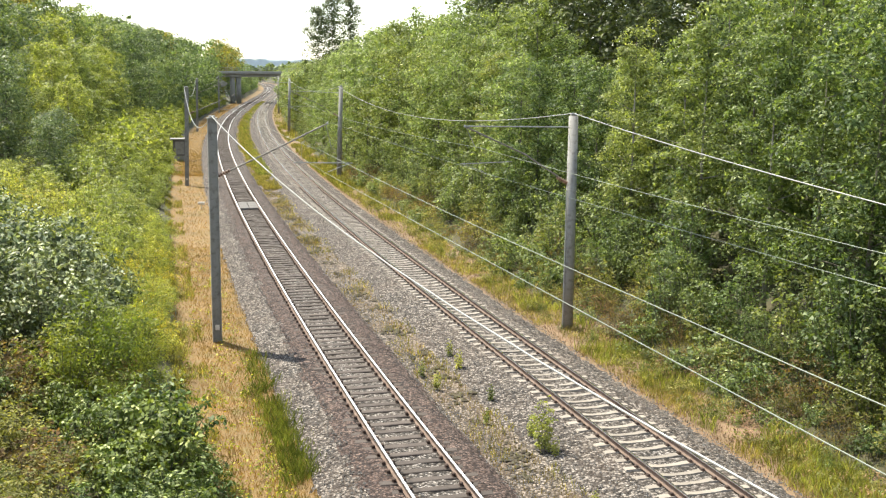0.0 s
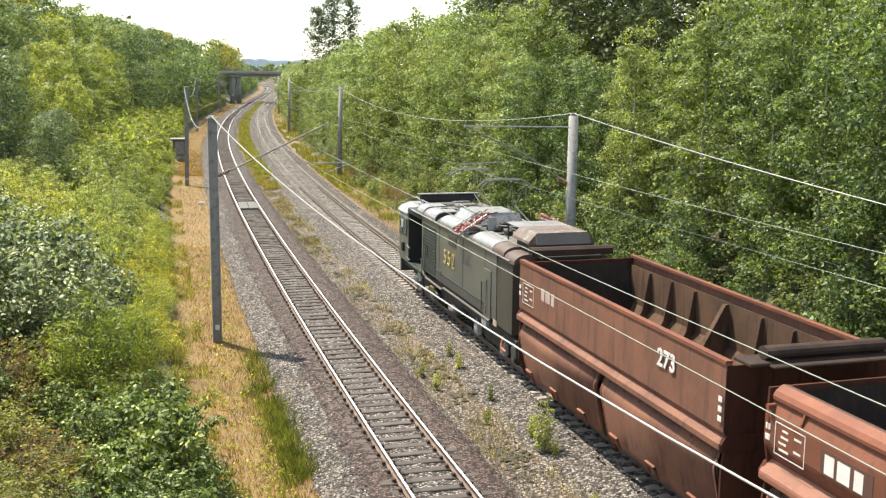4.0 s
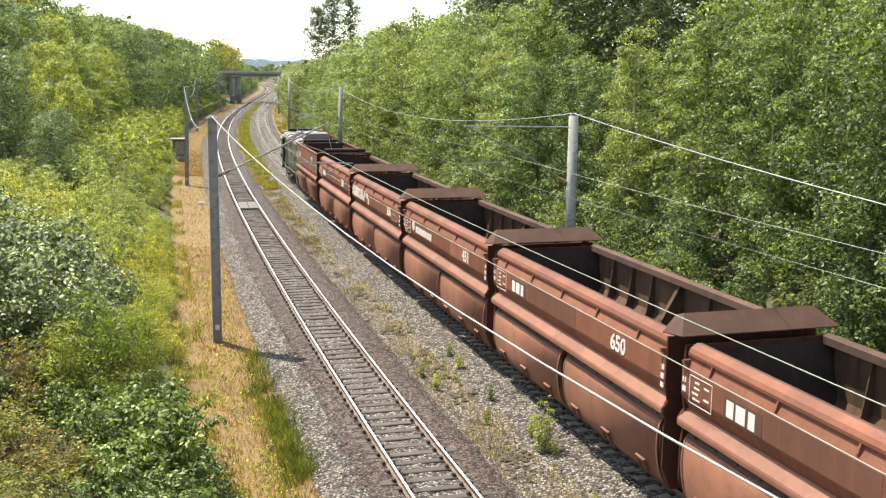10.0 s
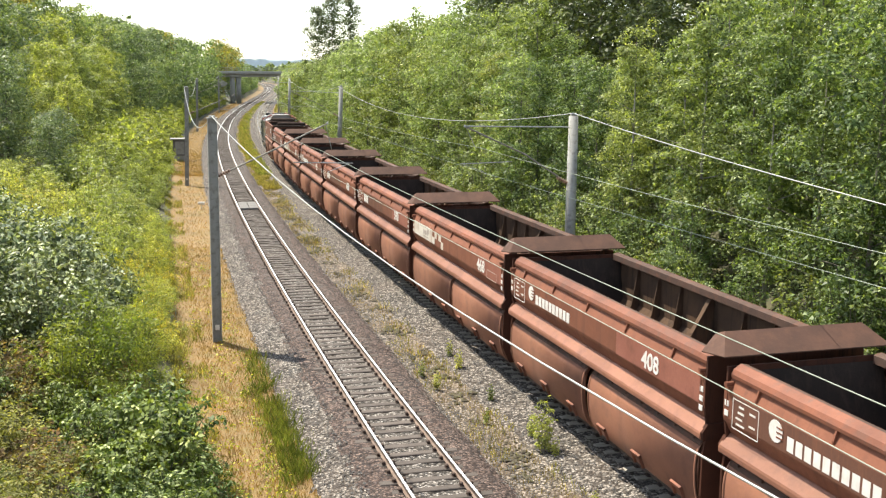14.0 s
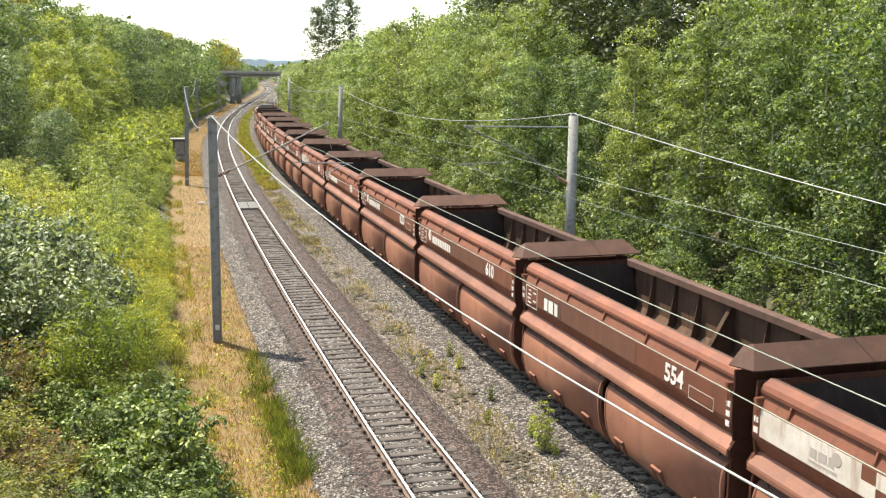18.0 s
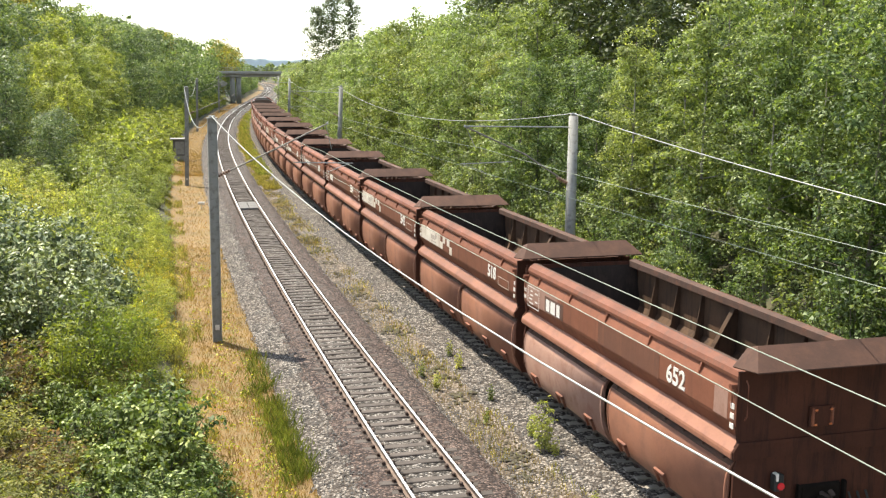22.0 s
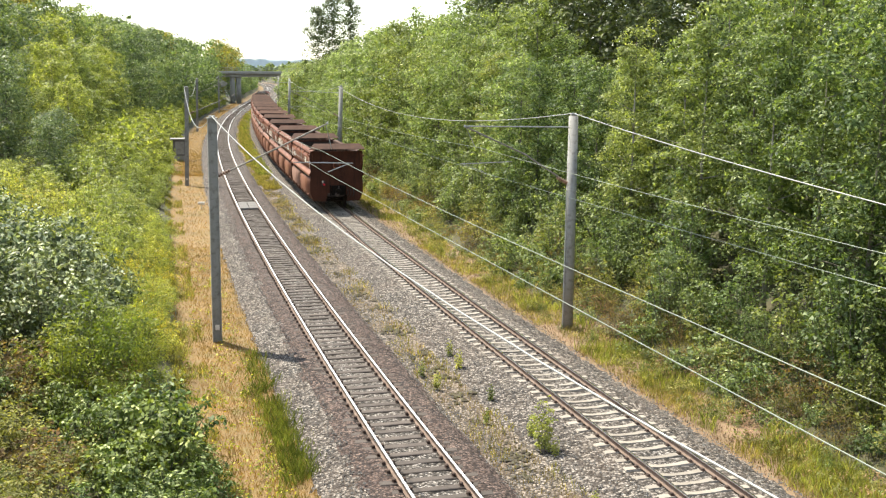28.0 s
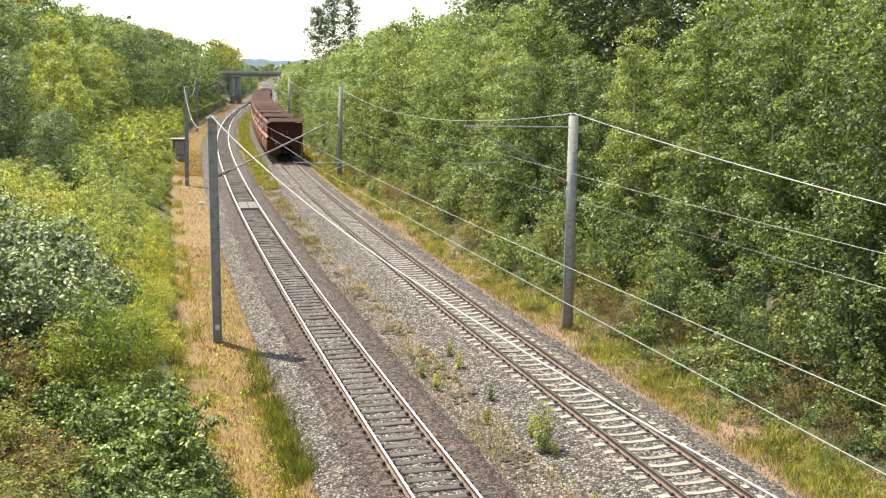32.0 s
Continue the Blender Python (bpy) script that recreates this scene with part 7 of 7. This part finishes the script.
verge_grass("track_weeds", "thin green weeds between the tracks", [(line_a, 2.0, 3.6, 16, 140), (line_a, 1.9, 3.3, 90, 330)], 10000, 0.05, 0.24, 0.008, M["grass_green"], 9, 0.04)
verge_grass("track_weeds", "yellow-green weeds between the tracks far down the line", [(line_a, 2.2, 3.7, 88, 200), (line_a, 2.3, 4.2, 120, 330)], 11000, 0.10, 0.35, 0.012, M["straw_pale"], 19, -0.3)
verge_grass("track_weeds", "green weeds between the tracks far down the line", [(line_a, 2.4, 4.0, 100, 330)], 5000, 0.12, 0.45, 0.012, M["grass_rank"], 29, -0.1)


def undergrowth():
    """Low leaves carpeting the ground under the scrub on both sides."""
    rng = np.random.default_rng(41)
    for line, o0, o1, y1, n, mat, lab in ((line_b, 4.0, 9.0, 75, 36000, M["leaf_mixed"], "low green undergrowth at the wood's edge"), (line_b, 3.0, 4.6, 80, 8000, M["leaf_olive"], "small green weeds on the woodside verge"),
                                         (line_a, -13.0, -5.3, 80, 26000, M["leaf_bright"], "low green undergrowth on the left bank"), (line_a, -5.6, -3.2, 60, 5000, M["leaf_gold"], "sparse green weeds in the dry verge")):
        cs, rs = [], []
        while len(cs) < 420:
            y = 15 + (y1 - 15) * rng.random() ** 1.4
            p = side(line, y, rng.uniform(o0, o1))
            if noise.noise((p.x * 0.5, p.y * 0.5, 7.7)) > -0.22:
                cs.append((p.x, p.y, ground_z(p.x, p.y) + rng.uniform(0.02, 0.22)))
                rs.append(rng.uniform(0.18, 0.48) if o1 - o0 > 3 else rng.uniform(0.12, 0.28))
        me = leaf_mesh("undergrowth", cs, rs, n, 0.075, mat, int(n))
        tagged(new("undergrowth", me), lab, "undergrowth", kind="stuff")


undergrowth()


def leaf_litter():
    """Reddish brown dead leaves and stalks on the bare part of the woodside verge."""
    rng = np.random.default_rng(52)
    cs, rs = [], []
    while len(cs) < 170:
        y = 20 + 26 * rng.random() ** 1.4
        p = side(line_b, y, rng.normal(4.4, 0.5))
        if noise.noise((p.x * 0.45, p.y * 0.3, 2.2)) > -0.05:
            cs.append((p.x, p.y, ground_z(p.x, p.y) + 0.02))
            rs.append(rng.uniform(0.15, 0.4))
    me = leaf_mesh("leaf_litter", cs, rs, 9000, 0.070, M["leaf_litter"], 53, flat=0.6, long=2.6)
    tagged(new("leaf_litter", me), "reddish brown dead leaves on the woodside verge", "litter", kind="stuff")


leaf_litter()


def weeds():
    """Single weeds in the gravel between the tracks."""
    w = bush_proto("green leafy weed growing in the ballast", 1.35, 0.36, 16, 1100, 0.075, M["leaf_yellow_lit"], 131, long=2.2, name="weed", stem=0.007, low=0.1, upright=0.8, tuft=0.9)
    for y, d, s in ((27.6, -2.5, 1.05), (27.2, -2.35, 0.4), (35.4, -2.44, 0.5), (36.9, -2.3, 0.45), (31.9, -2.5, 0.4), (28.7, -2.4, 0.5), (34.8, -3.9, 0.4), (33.4, -3.8, 0.45), (30.0, -3.3, 0.35), (24.0, -2.7, 0.3)):
        p = side(line_b, y, d, -0.40)
        copy_thing(w, Matrix.Translation(p) @ Matrix.Rotation(y * 7, 4, "Z") @ Matrix.Diagonal((s * 0.95, s * 0.95, s * 1.05, 1)))
    drop([w])


weeds()


def far_woods():
    """Wooded horizon far beyond the bridge, with a ridge behind it whose blue is painted haze."""
    g = Geo()
    for k in range(81):
        x = -1600 + 40 * k
        h = 36 + 7 * noise.noise((x * 0.003, 0.5, 0.0)) + 2.0 * noise.noise((x * 0.02, 1.5, 0.0))
        g.v.extend([(x, 2900, -20), (x, 2905, h), (x, 2990, h - 4), (x, 3000, -20)])
        if k:
            a = 4 * k
            for i in range(3):
                g.f.append((a - 4 + i, a + i, a + i + 1, a - 3 + i))
                g.m.append(0)
    tagged(new("backdrop", g.mesh("backdrop", M["far_ridge_haze"], True)), "wooded ridge on the far horizon, haze painted as blue-grey", "ridge", kind="structure")
    rng = np.random.default_rng(77)
    for name, y0, x0, x1, h, mat, lab in (("far_woods", 780, -330, 60, 8, M["leaf_soft_pale"], "hazy dark woods on the far horizon"), ("far_woods", 1250, -520, 200, 12, M["leaf_wood"], "hazy dark woods on the far horizon"), ("far_woods", 900, -260, 0, 9, M["leaf_wood"], "green trees beyond the road bridge")):
        cs, rs = [], []
        for k in range(150):
            x = rng.uniform(x0, x1)
            z = 5 + h * (0.75 + 0.5 * noise.noise((x * 0.02, y0, 0)))
            cs.append((x, y0 + rng.uniform(-25, 25), z * rng.uniform(0.2, 0.95)))
            rs.append(rng.uniform(2.5, 4.5))
        me = leaf_mesh(name, cs, rs, 9000, 2.2, mat, 78)
        tagged(new(name, me), lab, "woods", kind="stuff")


far_woods()


# ---- rails and sleepers ----
def rail_profile(off):
    return ([(-0.075, -0.172), (0.075, -0.172), (0.075, -0.155), (0.012, -0.135), (0.012, -0.04), (0.035, -0.028), (0.035, -0.006), (-0.035, -0.006), (-0.035, -0.028), (-0.012, -0.04), (-0.012, -0.135), (-0.075, -0.155)],
            [(-0.034, -0.006), (0.034, -0.006), (0.028, 0.0), (-0.028, 0.0)])


def sweep(line, off, prof, y0, y1):
    g = Geo()
    ys = list(np.arange(y0, 14, 6.0)) + list(np.arange(14, 330, 1.5)) + list(np.arange(330, y1, 8.0))
    n = len(prof)
    for y in ys:
        for x, z in prof:
            p = side(line, y, off + x, z)
            g.v.append(tuple(p))
    for j in range(len(ys) - 1):
        for i in range(n):
            a, b = j * n + i, j * n + (i + 1) % n
            g.f.append((a, b, b + n, a + n))
            g.m.append(0)
    return g


def sleeper_mesh(kind):
    g = Geo()
    if kind == "wood":
        g.box((0, 0, -0.245), (2.5, 0.25, 0.15), ch=0.018)
    else:
        # waisted concrete sleeper: high under the rails, lower in the middle
        top = [(-1.26, -0.25), (-1.2, -0.185), (-0.45, -0.172), (-0.25, -0.20), (0.25, -0.20), (0.45, -0.172), (1.2, -0.185), (1.26, -0.25)]
        n = len(top)
        for y, k in ((-0.14, 0), (-0.10, 1), (0.10, 1), (0.14, 0)):
            for x, z in top:
                g.v.append((x, y * (0.82 if abs(x) < 0.3 else 1.0), z if k else -0.30))
        for j in range(3):
            for i in range(n - 1):
                a = j * n + i
                g.f.append((a, a + 1, a + n + 1, a + n))
                g.m.append(0)
    return g.mesh("sleeper", M["wood_sleeper"] if kind == "wood" else M["conc_sleeper"])


def fastener_mesh(tall):
    g = Geo()
    g.box((0, 0, -0.163), (0.34, 0.16, 0.022), ch=0.005)
    for sx in (-1, 1):
        g.box((sx * 0.125, 0, -0.152 + tall / 2), (0.09, 0.12, tall), ch=0.02)
    return g.mesh("rail_fastener", M["fastener"])


def track(name, line, kind, label, seed):
    rng = random.Random(seed)
    t = thing(name, label, "railway track", kind="structure")
    lower, upper = rail_profile(0)
    for off in (-0.7535, 0.7535):
        r = part("rail", sweep(line, off, lower, -250, 700), M["rail_side"], t, "rust-brown steel rail")
        part("rail_head", sweep(line, off, upper, -250, 700), M["rail_top"] if kind == "wood" else M["rail_dull"], r, "bright polished running surface" if kind == "wood" else "brown running surface")
    me, fm = sleeper_mesh(kind), fastener_mesh(0.075 if kind == "wood" else 0.045)
    chain = chain_a if kind == "wood" else chain_b
    rest = Geo()
    k = 0
    s = 14.0
    while s < 460:
        y = chain.y_at(s)
        p = side(line, y, 0, 0)
        m = Matrix.Translation((p.x + rng.uniform(-0.015, 0.015), p.y, p.z + rng.uniform(-0.012, 0.006))) @ Matrix.Rotation(heading(line, y) + rng.uniform(-0.012, 0.012), 4, "Z")
        if k < 290:
            sl = part("sleeper", me, None, t, at=m)
            if k < 130:
                for off in (-0.7535, 0.7535):
                    part("rail_fastener", fm, None, sl, at=Matrix.Translation((off, 0, 0)))
        else:
            a = m.to_3x3()
            rest.box((p.x, p.y, -0.235), (2.5, 0.25, 0.13), turn=a)
        k += 1
        s += 0.60
    ob = part("far_sleepers", rest, M["wood_sleeper"] if kind == "wood" else M["conc_sleeper"], t)
    ob["kind"] = "stuff"
    return t


track("railway_track_1", line_a, "wood", "old track on weathered timber sleepers with polished rails", 1)
track("railway_track_2", line_b, "conc", "track on pale concrete sleepers with dark rails", 2)


# ---- what moves ----
DRIFT_T = [0, 1, 2, 6, 8, 9, 10, 12, 13, 17, 19, 21, 22, 23, 24, 25, 28, 32]
DRIFT = [-0.15, -0.12, 0.0, 0.02, -0.08, -0.15, -0.12, -0.15, -0.2, -0.12, -0.12, -0.03, 0.05, 0.0, -0.15, -0.3, -0.5, -0.2]


def travelled(t):
    u = (t - 16) / 16
    return 142.08 * u + 5.066 * u * u + 2.567 * u ** 3 + float(np.interp(t, DRIFT_T, DRIFT))


def vehicle_pose(s, half_base):
    a, b = chain_b.place(s - half_base), chain_b.place(s + half_base)
    d = b - a
    return Matrix.Translation((a + b) / 2) @ Matrix.Rotation(math.atan2(-d.x, d.y), 4, "Z")


def motions():
    for ob, s0, base in TRAIN:
        walk(ob, [(float(t), vehicle_pose(s0 + travelled(t), base)) for t in range(33)])
    bm = BRIDGE.matrix_basis
    rows = []
    for t, x in ((0.0, 224.0), (32.0, -400.0)):
        rows.append((t, bm @ Matrix.Translation((x, -1.6, 8.82)) @ Matrix.Rotation(radians(90), 4, "Z")))
    walk(CAR, rows)


motions()
